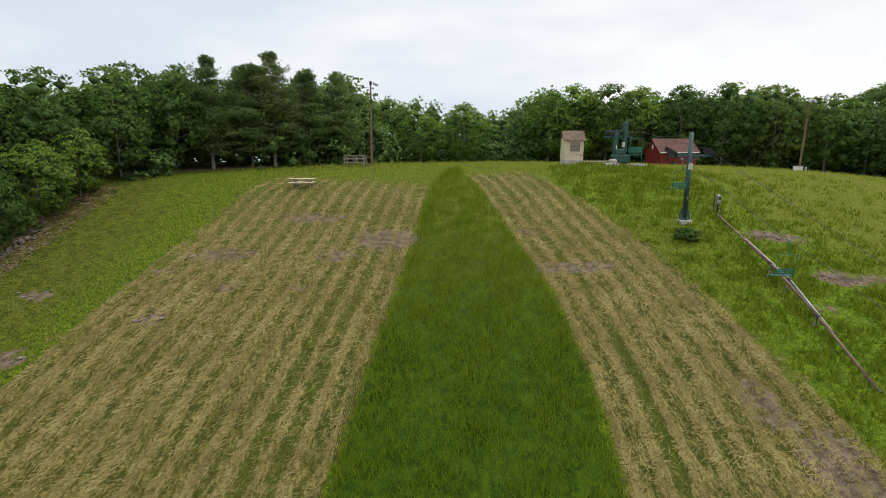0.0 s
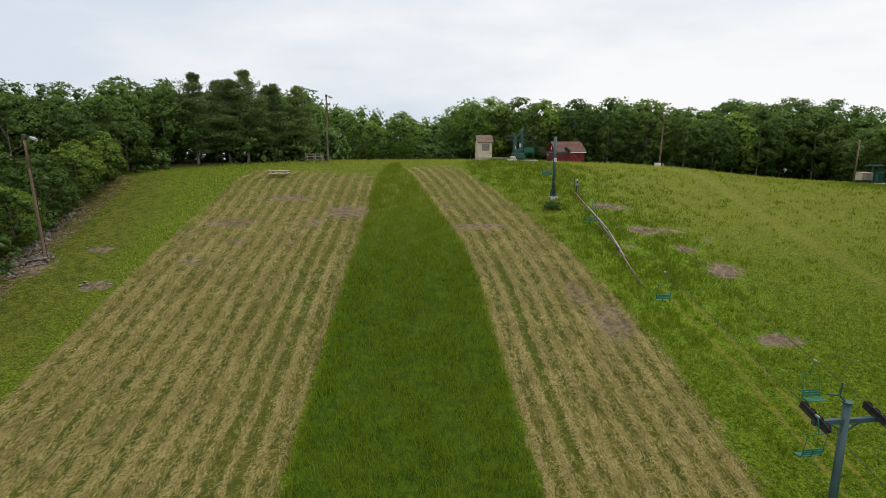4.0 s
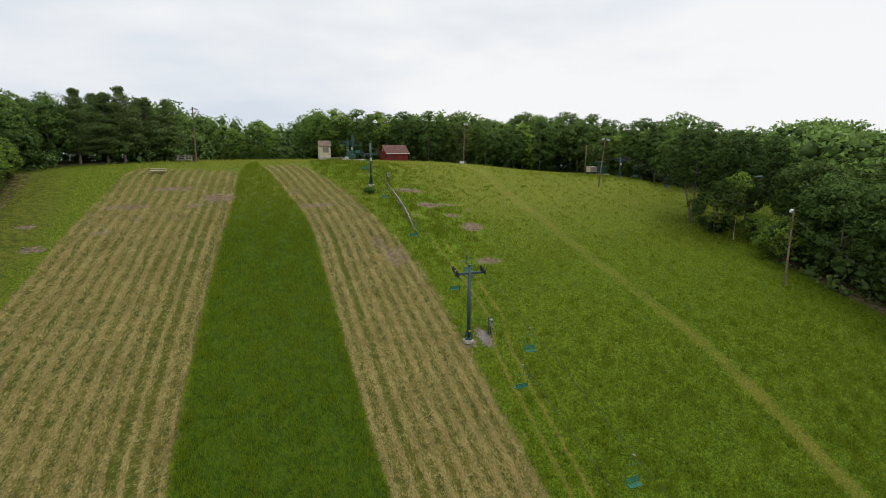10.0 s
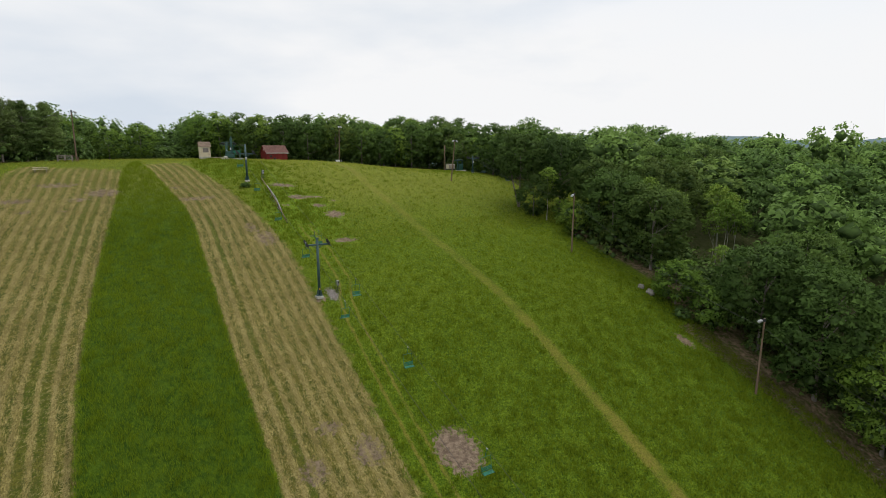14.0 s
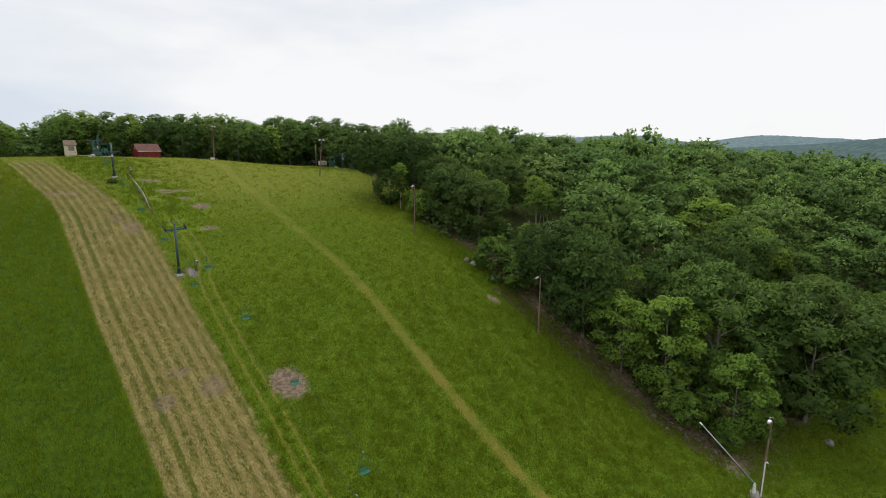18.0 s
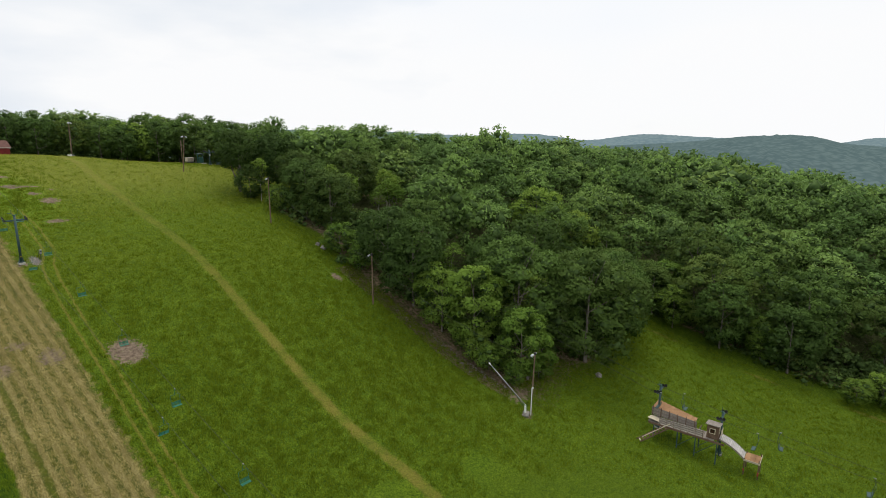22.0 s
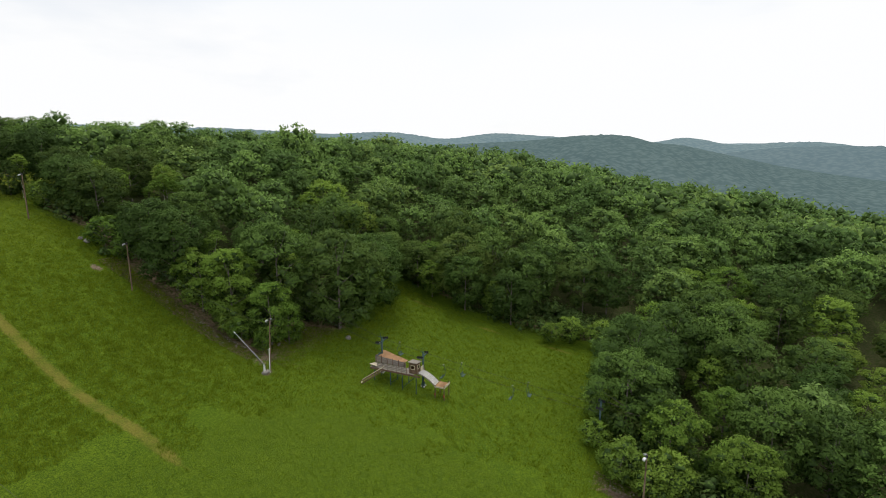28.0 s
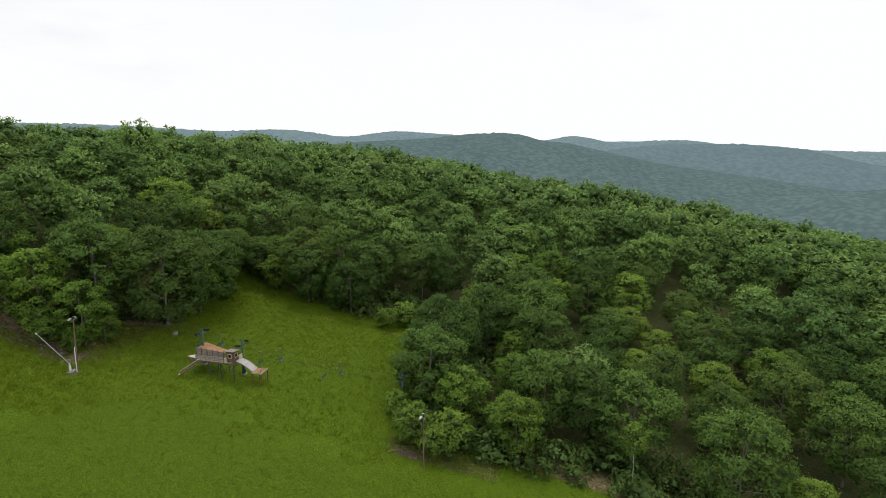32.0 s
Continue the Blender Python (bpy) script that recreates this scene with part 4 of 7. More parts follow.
PROTO = {}
SLOPE, TOP = "trees of the slope wood", "trees of the hilltop wood"
KINDS = {
    "oak": ("oak_tree", 21, 17.5, 7.4, -0.8, 24, 11500, 0.225, M_OAK, M_BARK, "broad dark green oak with full rounded crown", SLOPE),
    "oak_b": ("oak_tree", 22, 16.5, 6.2, 0.6, 21, 9800, 0.225, M_OAK, M_BARK, "leafy green oak crowded by its neighbours", SLOPE),
    "dark": ("oak_tree", 37, 16.5, 6.2, 1.8, 21, 9400, 0.225, M_SHADED_OAK, M_BARK, "oak on a bare trunk, leaves darkened for the shaded wood edge", SLOPE),
    "maple": ("maple_tree", 23, 14.0, 5.0, -0.6, 17, 7600, 0.22, M_MAPLE, M_BARK, "bright fresh green maple leafy to the ground", SLOPE),
    "fresh": ("maple_tree", 35, 15.0, 4.6, -0.8, 19, 9000, 0.21, M_FRESH, M_BARK, "bright green maple at the corner of the wood", SLOPE),
    "slim": ("birch_tree", 24, 15.5, 2.7, 9.0, 9, 1100, 0.22, M_MAPLE, M_PALE_BARK, "slim pale-barked tree with an open leafy top", SLOPE),
    "low": ("young_tree", 25, 6.5, 3.1, 0.2, 10, 2500, 0.21, M_MAPLE, M_BARK, "young bushy green tree at the wood edge", SLOPE),
    "oak_in": ("oak_tree", 27, 17.0, 7.0, 2.2, 19, 6800, 0.26, M_OAK, M_BARK, "green oak within the dense slope wood", SLOPE),
    "oak_in_b": ("oak_tree", 28, 16.0, 6.6, 1.8, 18, 6400, 0.26, M_OAK, M_BARK, "rounded green oak inside the dense wood", SLOPE),
    "maple_in": ("maple_tree", 29, 15.0, 6.2, 1.8, 17, 6000, 0.26, M_MAPLE, M_BARK, "light green maple within the slope wood", SLOPE),
    "corner": ("oak_tree", 31, 14.8, 5.0, 5.0, 18, 6600, 0.22, M_SHADED_OAK, M_BARK, "dark green tree on two leaning trunks at the wood corner", SLOPE),
    "dense": ("small_tree", 33, 8.4, 3.3, -0.4, 14, 4600, 0.20, M_SHADED_OAK, M_BARK, "small dense dark tree leafy to the ground", SLOPE),
    "hill": ("hilltop_tree", 26, 14.0, 5.6, 0.6, 17, 5400, 0.225, M_OAK, M_BARK, "green broadleaf tree in the hilltop wood edge", TOP),
    "hill_b": ("hilltop_tree", 30, 13.0, 5.1, 0.0, 15, 5100, 0.225, M_MAPLE, M_BARK, "fresh green broadleaf tree at the hilltop", TOP),
}


def plant(kind, x, y, turn, k, kz=None):
    """Puts one tree of a kind; the first of a kind is built, the others are copies."""
    gain = {"oak": 1.18, "oak_b": 1.08, "dark": 1.08, "slim": 0.82, "low": 0.95}.get(kind, 1.0)
    if kind in ("hill", "hill_b"):
        gain = float(np.interp(x, [-40, -28, -24, 12, 18, 60, 75, 100], [1.04, 1.03, 1.0, 1.0, 1.08, 1.09, 1.16, 1.16]))
    m = place(x, y, turn, k * gain, (kz or k) * gain)
    if kind in PROTO:
        return copy_thing(PROTO[kind], m @ Matrix.Diagonal((*(1 / a for a in PROTO[kind].scale), 1)))
    if kind == "pine":
        t = pine_tree("pine_tree", 5, 11.8, 5.2, m, "dark green white pine at the hilltop wood edge", "trees of the hilltop wood")
    elif kind == "pine_b":
        t = pine_tree("pine_tree", 9, 11.0, 4.8, m, "tall dark pine with layered branches beside others", "trees of the hilltop wood")
    else:
        name, seed, h, r, low, lobes, n, size, leaves, bark, label, group = KINDS[kind]
        t = broad_tree(name, seed, h, r, low, lobes, n, size, leaves, bark, m, label, group)
    PROTO[kind] = t
    return t


rnd = random.Random(7)
# single trees that stand out along the edges: kind, x, y, size
EDGE_TREES = [("oak", 86.5, -61.0, 1.10), ("fresh", 70.6, -56.4, 0.90), ("fresh", 73.2, -58.4, 0.62), ("fresh", 70.8, -46.5, 1.12), ("oak_b", 69.5, -33, 1.0), ("oak", 80, -50, 1.06), ("maple", 69, -40.5, 0.95), ("corner", 68.2, 23.2, 1.0),
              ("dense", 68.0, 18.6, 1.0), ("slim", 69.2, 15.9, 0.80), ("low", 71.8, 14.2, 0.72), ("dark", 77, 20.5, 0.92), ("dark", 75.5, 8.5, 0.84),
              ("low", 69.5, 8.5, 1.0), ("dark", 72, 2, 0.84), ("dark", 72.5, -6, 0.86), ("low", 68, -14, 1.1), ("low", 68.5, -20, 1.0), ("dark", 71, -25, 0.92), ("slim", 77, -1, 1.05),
              ("slim", 79, -5, 1.0)]
MORE_EDGE_TREES = [("slim", 88.4, -7.6, 1.12), ("slim", 89.8, -8.6, 1.05), ("slim", 87.6, -9.4, 1.0), ("slim", 90.2, -6.4, 1.1), ("slim", 88.6, -10.6, 0.98), ("slim", 74.2, -17.0, 0.8), ("slim", 84, -9.5, 0.9),
                   ("oak", 94, -121, 0.90), ("oak", 83, -121, 0.78), ("low", 70, -121.5, 1.05), ("low", 70.5, -128, 1.15), ("maple", 77, -128, 0.85), ("maple", 73.5, -138, 0.85), ("oak_b", 83, -142, 0.9),
                   ("maple", 89, -136, 0.85), ("low", 77, -135, 1.1), ("low", 68, -49, 0.9), ("low", 67.4, -52, 0.8), ("low", 67.6, -57.0, 0.55), ("oak", 99, -60, 0.95), ("oak_b", 109, -57, 0.95), ("slim", 73, -29, 1.0),
                   ("slim", 76, -37, 1.05)]
for kind, x, y, k in EDGE_TREES + MORE_EDGE_TREES:
    plant(kind, x, y, rnd.uniform(0, 360), k)
for x, y, k in ((-31, 40, 0.46), (-31.5, 35, 0.46), (-31, 30, 0.42), (-33, 45, 0.52), (-31.8, 24.5, 0.42), (-31, 20, 0.42), (-30.5, 44.0, 0.42), (-34, 29, 0.52), (-28.2, 55.5, 0.70), (-32.5, 53.0, 0.72), (-36.5, 49, 0.70), (-38, 42, 0.70), (-38.5, 35, 0.66), (-41, 46, 0.74), (-34, 59, 0.78), (-43, 38, 0.74), (-29.5, 61, 0.78)):
    plant("hill_b" if y in (40, 30, 44.0) else "hill", x, y, rnd.uniform(0, 360), k)
for x, y, k in ((-24.6, 56.6, 0.98), (-21.4, 59.6, 1.0), (-18.9, 59.6, 1.04), (-15.8, 62.6, 0.98), (-12.6, 65.0, 0.98), (-23.5, 63, 1.02), (-17.5, 67, 1.0), (-22.5, 67, 1.0)):
    plant("pine" if rnd.random() < 0.5 else "pine_b", x, y, rnd.uniform(0, 360), k)

for x, y, k in ((-27, 72, 0.74), (-22, 73.5, 0.76), (-17, 75, 0.72), (-12, 75, 0.72), (-8, 76.5, 0.64), (-32, 66, 0.75), (-30, 60, 0.7), (15.6, 79, 0.74), (20, 80, 0.82), (24.5, 80, 0.78), (29, 82, 0.82), (36, 81, 0.80), (42, 80, 0.84), (50, 80.5, 0.86), (57, 79, 0.8), (72, 89, 0.9), (76, 87.5, 0.84), (79.5, 89, 0.92), (83, 86, 0.9), (86, 81, 0.9), (76, 95, 1.0), (82, 94, 1.0), (88, 88, 1.0), (92, 85, 0.95), (96, 89, 1.05), (90, 94, 1.05), (98, 82, 0.95)):
    plant("hill" if rnd.random() < 0.7 else "hill_b", x, y, rnd.uniform(0, 360), k)


def scatter(area, step, seed, depth, jitter=0.42):
    """Places on a jittered grid that lie inside the woods between the given depths."""
    r = np.random.RandomState(seed)
    (x0, x1), (y0, y1) = area
    X, Y = np.meshgrid(np.arange(x0, x1, step), np.arange(y0, y1, step))
    X = X + (np.arange(X.shape[0]) % 2)[:, None] * step * 0.5
    X, Y = (X + r.uniform(-jitter, jitter, X.shape) * step).ravel(), (Y + r.uniform(-jitter, jitter, Y.shape) * step).ravel()
    d = wood_depth(X, Y)
    keep = (d > depth[0]) & (d < depth[1])
    return list(zip(X[keep].tolist(), Y[keep].tolist()))


taken = [(o.matrix_basis.translation.x, o.matrix_basis.translation.y) for o in scene.objects if o.get("category") == "tree"]


def free(x, y, gap):
    return all((x - a) ** 2 + (y - b) ** 2 > gap * gap for a, b in taken)


near_trees = []
for x, y in scatter(((66, 126), (-125, -36)), 4.6, 45, (0.6, 4.0)):
    if (x > 88 or y < -100) and free(x, y, 3.0):
        if y > -100:
            plant(rnd.choice(("oak_b", "maple", "oak_b")), x + 2.2, y + 1.0, rnd.uniform(0, 360), rnd.uniform(0.62, 0.86))
        else:
            plant("low", x, y, rnd.uniform(0, 360), rnd.uniform(0.76, 1.24))
        taken.append((x, y))
for x, y in scatter(((64, 134), (-190, 24)), 10.8, 41, (4.2, 26), 0.34) + scatter(((66, 150), (-220, -128)), 11.4, 44, (26, 70), 0.34):
    if free(x, y, 7.4) and not (67 < x < 91 and abs(y + 17.5 - (x - 68) * 0.43) < 4.6):
        edge = float(wood_depth(x, y)) < 10
        kinds = ("oak", "oak_b", "maple", "slim") if edge else ("oak_in", "oak_in_b", "maple_in", "slim")
        # Northern edge trees take the darker leaves, shade being in their colour.
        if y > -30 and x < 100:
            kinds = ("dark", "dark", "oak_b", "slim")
        near_trees.append((rnd.choices(kinds, (4, 4, 3, 1))[0], x, y, rnd.uniform(0.74, 1.14) * (0.90 if y > -20 else 0.88 if y < -108 else 1.0)))
for x, y in scatter(((-62, 100), (30, 100)), 5.8, 42, (0.8, 11)) + scatter(((-54, -30), (8, 50)), 5.4, 43, (0.4, 15)):
    if free(x, y, 3.8) and not (-30 < x < -8 and y < 70):
        hollow = -8 < x < 16 and y > 66
        left_k = float(np.interp(y, [12, 30, 45, 60], [0.56, 0.70, 0.80, 0.84])) if x < -26 else 1.0
        near_trees.append((rnd.choices(("hill", "hill_b"), (3, 2))[0], x, y, left_k * (rnd.uniform(0.52, 0.66) if hollow else rnd.uniform(0.62, 0.86))))
for kind, x, y, k in near_trees:
    plant(kind, x, y, rnd.uniform(0, 360), k * rnd.uniform(0.95, 1.05), k * rnd.uniform(0.9, 1.1))
    taken.append((x, y))


def crown_set(seed, count, n, size, low, radius=7.2, loose=0.8, inner=0.64, each=4, boughs=9):
    """A few simple crowns: leaf sprays, their faces and their normals."""
    out = []
    for i in range(count):
        q = np.random.RandomState(seed + i)
        out.append(Crown(q, 16.0, radius * q.uniform(0.85, 1.1), low, boughs + i % 3).leaves(q, n, size, inner=inner, loose=loose, each=each))
    return out


def mass(name, spots, sets, size_of, material, label, seed):
    """Many crowns as one mesh."""
    r = np.random.RandomState(seed)
    vs, fs, ns, tone, slots, off = [], [], [], [], [], 0
    for x, y in spots:
        v, f, nn, slot = sets[r.randint(len(sets))]
        a, k = r.uniform(0, 2 * math.pi), size_of(x, y, r)
        rot = np.array([[math.cos(a), -math.sin(a), 0], [math.sin(a), math.cos(a), 0], [0, 0, 1]])
        vs.append((v * [k * r.uniform(0.85, 1.2), k * r.uniform(0.85, 1.2), k * r.uniform(0.86, 1.12)]) @ rot.T + [x, y, at(x, y)])
        ns.append(nn @ rot.T)
        tone.append(np.full(len(v), r.uniform()))
        fs.append(f + off)
        slots.append(slot)
        off += len(v)
    me = raw_mesh(name, np.concatenate(vs), np.concatenate(fs), 3)
    me.attributes.new("tone", "FLOAT", "POINT").data.foreach_set("value", np.concatenate(tone).astype(np.float32))
    me.materials.append(material)
    me.materials.append(M_INNER_SHADE)
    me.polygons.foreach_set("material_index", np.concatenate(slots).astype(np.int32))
    return tagged(new(name, soften(me, np.concatenate(ns))), label, "woods", kind="stuff")


def far_woods():
    """The woods further off, as masses of crowns."""
    tx = np.array(taken)

    def clear(ps, gap):
        return [p for p in ps if ((tx[:, 0] - p[0]) ** 2 + (tx[:, 1] - p[1]) ** 2).min() > gap]

    slope = clear(scatter(((64, 400), (-360, 130)), 11.0, 52, (4.0, 9999), 0.36), 72)
    def off(p):
        return math.hypot(p[0] + 2, p[1] - min(0, max(-145, p[1])))

    near = [p for p in slope if off(p) < 200]
    far = [p for p in slope if off(p) >= 200 and not (p[0] < 330 and p[1] > 90)]
    hill = clear([p for p in scatter(((-150, 92), (56, 118)), 6.4, 53, (6.5, 42)) if p[0] > -24 or p[1] > 66] + scatter(((-90, -36), (-10, 60)), 6.4, 54, (14.0, 40)), 16)
    mass("woods", near, crown_set(60, 8, 1600, 0.41, 2.0, 6.6, each=6, boughs=14), lambda x, y, r: r.uniform(0.74, 1.14) * float(np.interp(y, [-40, 0, 30, 60], [1, 1.14, 1.02, 0.84])), M_FARWOOD, "dense green broadleaf woods covering the hillside", 51)
    mass("far_woods", far, crown_set(70, 6, 200, 0.95, 2.0, 7.0, 0.3, 0.74, 2, 7), lambda x, y, r: r.uniform(0.66, 1.10), M_FARWOOD, "distant rolling canopy of green broadleaf woods", 55)
    mass("hilltop_woods", hill, crown_set(80, 5, 1300, 0.42, -3.0, 7.6, 0.7, 0.62, 6, 12), lambda x, y, r: r.uniform(0.60, 0.80) * (0.80 if -10 < x < 15 else 0.90 if x < -20 else 1.05), M_FARWOOD, "green broadleaf woods behind the hilltop", 56)


def undergrowth():
    """Low bushes and brush beneath and before the trees."""
    r = np.random.RandomState(81)
    spots = scatter(((62, 135), (-170, 26)), 3.2, 82, (4.6, 17))
    hill = [p for p in scatter(((-60, 104), (24, 104)), 2.6, 83, (3.0, 11.5)) if p[0] > -8 or (p[0] > -27 and p[1] > 60)]
    left = scatter(((-44, -26), (8, 56)), 2.6, 84, (0.6, 9))
    spots = [p for p in spots if r.uniform() < 0.9]

    def size(x, y, q):
        return q.uniform(0.11, 0.24) * (0.55 if float(wood_depth(x, y)) < 2.2 else 1.15)

    mass("undergrowth", spots, crown_set(90, 5, 300, 1.25, -7.0, 10.5, 0.19, 0.64, 3, 5), size, M_UNDER, "leafy brush and low bushes beneath the trees", 86)
    mass("undergrowth", hill, crown_set(96, 5, 520, 0.62, -7.0, 10.5, 0.3, 0.55, 4, 6), lambda x, y, q: q.uniform(0.12, 0.24) * (1.5 if x < -4 else 1.0), M_FARWOOD, "dark leafy brush beneath the hilltop trees", 87)
    mass("undergrowth", left, crown_set(100, 5, 950, 0.42, -7.0, 9.5, 0.4, 0.62, 5, 6), lambda x, y, q: q.uniform(0.10, 0.19), M_FARWOOD, "leafy brush at the wood edge by the pole", 88)


# Bluer and lighter than the oak leaves: a little haze in the colour.
M_FARWOOD = leaf_material("wood_canopy", (0.070, 0.142, 0.042), (0.226, 0.366, 0.086), (0.230, 0.320, 0.078), 0.38, True)
# Darker than wood_canopy, with the shade beneath the trees in the colour.
M_UNDER = leaf_material("undergrowth_leaves", (0.050, 0.094, 0.026), (0.150, 0.240, 0.056), (0.150, 0.196, 0.046), 0.36, True)
undergrowth()
far_woods()


# ---- distant ridges ----
def ridge(name, dist, depth, azel, foot, material, label, seed):
    """A long wooded ridge: crest elevations in degrees over bearings from +y."""
    r = np.random.RandomState(seed)
    az = np.arange(azel[0][0], azel[-1][0] + 0.01, 0.25)
    el = glide([p[0] for p in azel], [p[1] for p in azel], az)
    rows, n = [], 14
    cx, cy, cz = 0.0, -95.0, 18.0
    for j in range(n + 1):
        t = j / n
        d = dist - depth * (1 - t)
        crest = cz + dist * np.tan(np.radians(el))
        z = foot + (crest - foot) * (math.sin(t * math.pi / 2) ** 1.25)
        z = z + (r.normal(0, 1, len(az)) * 0.0007 * dist + 5 * np.sin(az * 0.9 + j) * math.sin(t * math.pi)) * (0.35 if j == n else 1.0)
        rows.append(np.stack([cx + d * np.sin(np.radians(az)), cy + d * np.cos(np.radians(az)), z], -1))
    V = np.stack(rows)
    k = len(az)
    idx = np.arange((n + 1) * k).reshape(n + 1, k)
    f = np.stack([idx[:-1, :-1], idx[:-1, 1:], idx[1:, 1:], idx[1:, :-1]], -1).reshape(-1, 4)
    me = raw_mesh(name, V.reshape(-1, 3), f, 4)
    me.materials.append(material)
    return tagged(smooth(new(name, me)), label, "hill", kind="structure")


def hazy_hill_material(name, a, b, size):
    """Woods seen from far, haze and crown shade painted in: rounded crowns of that size in metres, darker between them,
    in broad drifts.
    """
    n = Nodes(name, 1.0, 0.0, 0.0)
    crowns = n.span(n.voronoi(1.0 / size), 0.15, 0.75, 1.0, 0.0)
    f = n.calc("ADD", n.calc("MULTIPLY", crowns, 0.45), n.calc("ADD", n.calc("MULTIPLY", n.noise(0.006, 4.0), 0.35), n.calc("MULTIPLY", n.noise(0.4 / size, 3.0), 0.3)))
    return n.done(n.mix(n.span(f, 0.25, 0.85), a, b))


# Ridge colours turn bluer and paler with distance, haze being painted in.
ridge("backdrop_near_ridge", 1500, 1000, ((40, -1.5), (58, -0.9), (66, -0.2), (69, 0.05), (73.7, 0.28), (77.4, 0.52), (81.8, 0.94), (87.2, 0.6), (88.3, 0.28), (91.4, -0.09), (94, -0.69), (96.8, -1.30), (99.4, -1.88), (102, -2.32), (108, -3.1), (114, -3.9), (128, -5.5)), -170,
      hazy_hill_material("near_ridge_haze_woods", (0.082, 0.124, 0.126), (0.120, 0.168, 0.164), 13.0), "wooded ridge across the valley painted with blue-green haze", 71)
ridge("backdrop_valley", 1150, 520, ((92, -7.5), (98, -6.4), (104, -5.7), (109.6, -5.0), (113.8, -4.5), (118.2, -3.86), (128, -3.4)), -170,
      hazy_hill_material("valley_haze_woods", (0.084, 0.128, 0.128), (0.124, 0.172, 0.164), 12.0), "wooded valley floor beyond the slope, haze in its colour", 74)
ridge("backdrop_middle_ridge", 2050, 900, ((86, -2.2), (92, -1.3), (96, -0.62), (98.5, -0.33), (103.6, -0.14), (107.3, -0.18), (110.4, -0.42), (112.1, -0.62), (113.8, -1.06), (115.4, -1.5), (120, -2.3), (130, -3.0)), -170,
      hazy_hill_material("middle_ridge_haze_woods", (0.112, 0.162, 0.178), (0.146, 0.198, 0.208), 16.0), "wooded ridge beyond the valley, blue haze in its colour", 75)
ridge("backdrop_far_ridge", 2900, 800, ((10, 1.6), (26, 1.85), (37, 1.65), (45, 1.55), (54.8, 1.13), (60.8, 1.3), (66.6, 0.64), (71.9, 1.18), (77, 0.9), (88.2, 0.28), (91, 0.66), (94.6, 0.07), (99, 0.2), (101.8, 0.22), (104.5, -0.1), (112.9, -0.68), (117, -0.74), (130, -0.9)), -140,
      hazy_hill_material("far_ridge_haze_woods", (0.140, 0.200, 0.218), (0.185, 0.245, 0.252), 20.0), "far wooded hills on the horizon, pale blue with painted haze", 72)
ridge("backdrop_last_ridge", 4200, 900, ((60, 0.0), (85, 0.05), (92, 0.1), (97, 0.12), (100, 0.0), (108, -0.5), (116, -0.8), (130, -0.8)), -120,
      hazy_hill_material("last_ridge_haze_woods", (0.25, 0.32, 0.345), (0.27, 0.34, 0.36), 40.0), "distant hills, palest with painted haze", 73)


# ---- light poles ----
def flood(parent, p, turn, tilt=-25):
    """A floodlight head on a short arm under the pole."""
    m = Matrix.Translation(p) @ pose(0, 0, 0, tilt, 0, turn)
    bm = bmesh.new()
    box(bm, (0, 0.55, 0), (0.42, 0.50, 0.26), bevel=0.06)
    bmesh.ops.transform(bm, matrix=m, verts=bm.verts)
    head = part("floodlight", bm, M_STEEL, parent, "grey metal floodlight head")
    bm = bmesh.new()
    box(bm, (0, 0.82, -0.01), (0.34, 0.03, 0.20))
    bmesh.ops.transform(bm, matrix=m, verts=bm.verts)
    part("lens", bm, M_LENS, head)
    bm = bmesh.new()
    rod(bm, (0, 0, 0), (0, 0.35, 0), 0.03, 0.03, 6)
    bmesh.ops.transform(bm, matrix=m, verts=bm.verts)
    part("bracket", bm, M_DARKSTEEL, head)


M_LENS = worn("lamp_glass", (0.55, 0.57, 0.58), (0.70, 0.72, 0.72), 3.0, 0.15, spec=0.6)


def light_pole(x, y, h, lean, heads, label, crossarm=False):
    m = pose(x, y, at(x, y), lean[1], lean[0], 0)
    e = thing("light_pole", m, label, "light pole", "light poles along the slope")
    bm = bmesh.new()
    for i in range(4):
        a, b = i / 4, (i + 1) / 4
        rod(bm, (0, 0, -0.5 + (h + 0.5) * a), (0, 0, -0.5 + (h + 0.5) * b), 0.145 - 0.05 * a, 0.145 - 0.05 * b, 10, i == 3)
    smooth(part("pole", bm, M_POLE, e))
    if crossarm:
        part("crossarm", beam(bmesh.new(), (-0.9, 0, h - 0.35), (0.9, 0, h - 0.35), 0.10, 0.12), M_POLE, e)
    bm = bmesh.new()
    box(bm, (0, 0, h - 0.22), (0.26, 0.26, 0.40), bevel=0.02)
    part("mount", bm, M_DARKSTEEL, e)
    for dx, turn in heads:
        flood(e, (dx, 0, h - 0.12), turn)
    bm = bmesh.new()
    rod(bm, (0.17, 0, 0), (0.13, 0, h * 0.8), 0.022, 0.022, 5)
    part("conduit", bm, M_DARKSTEEL, e)
    return e


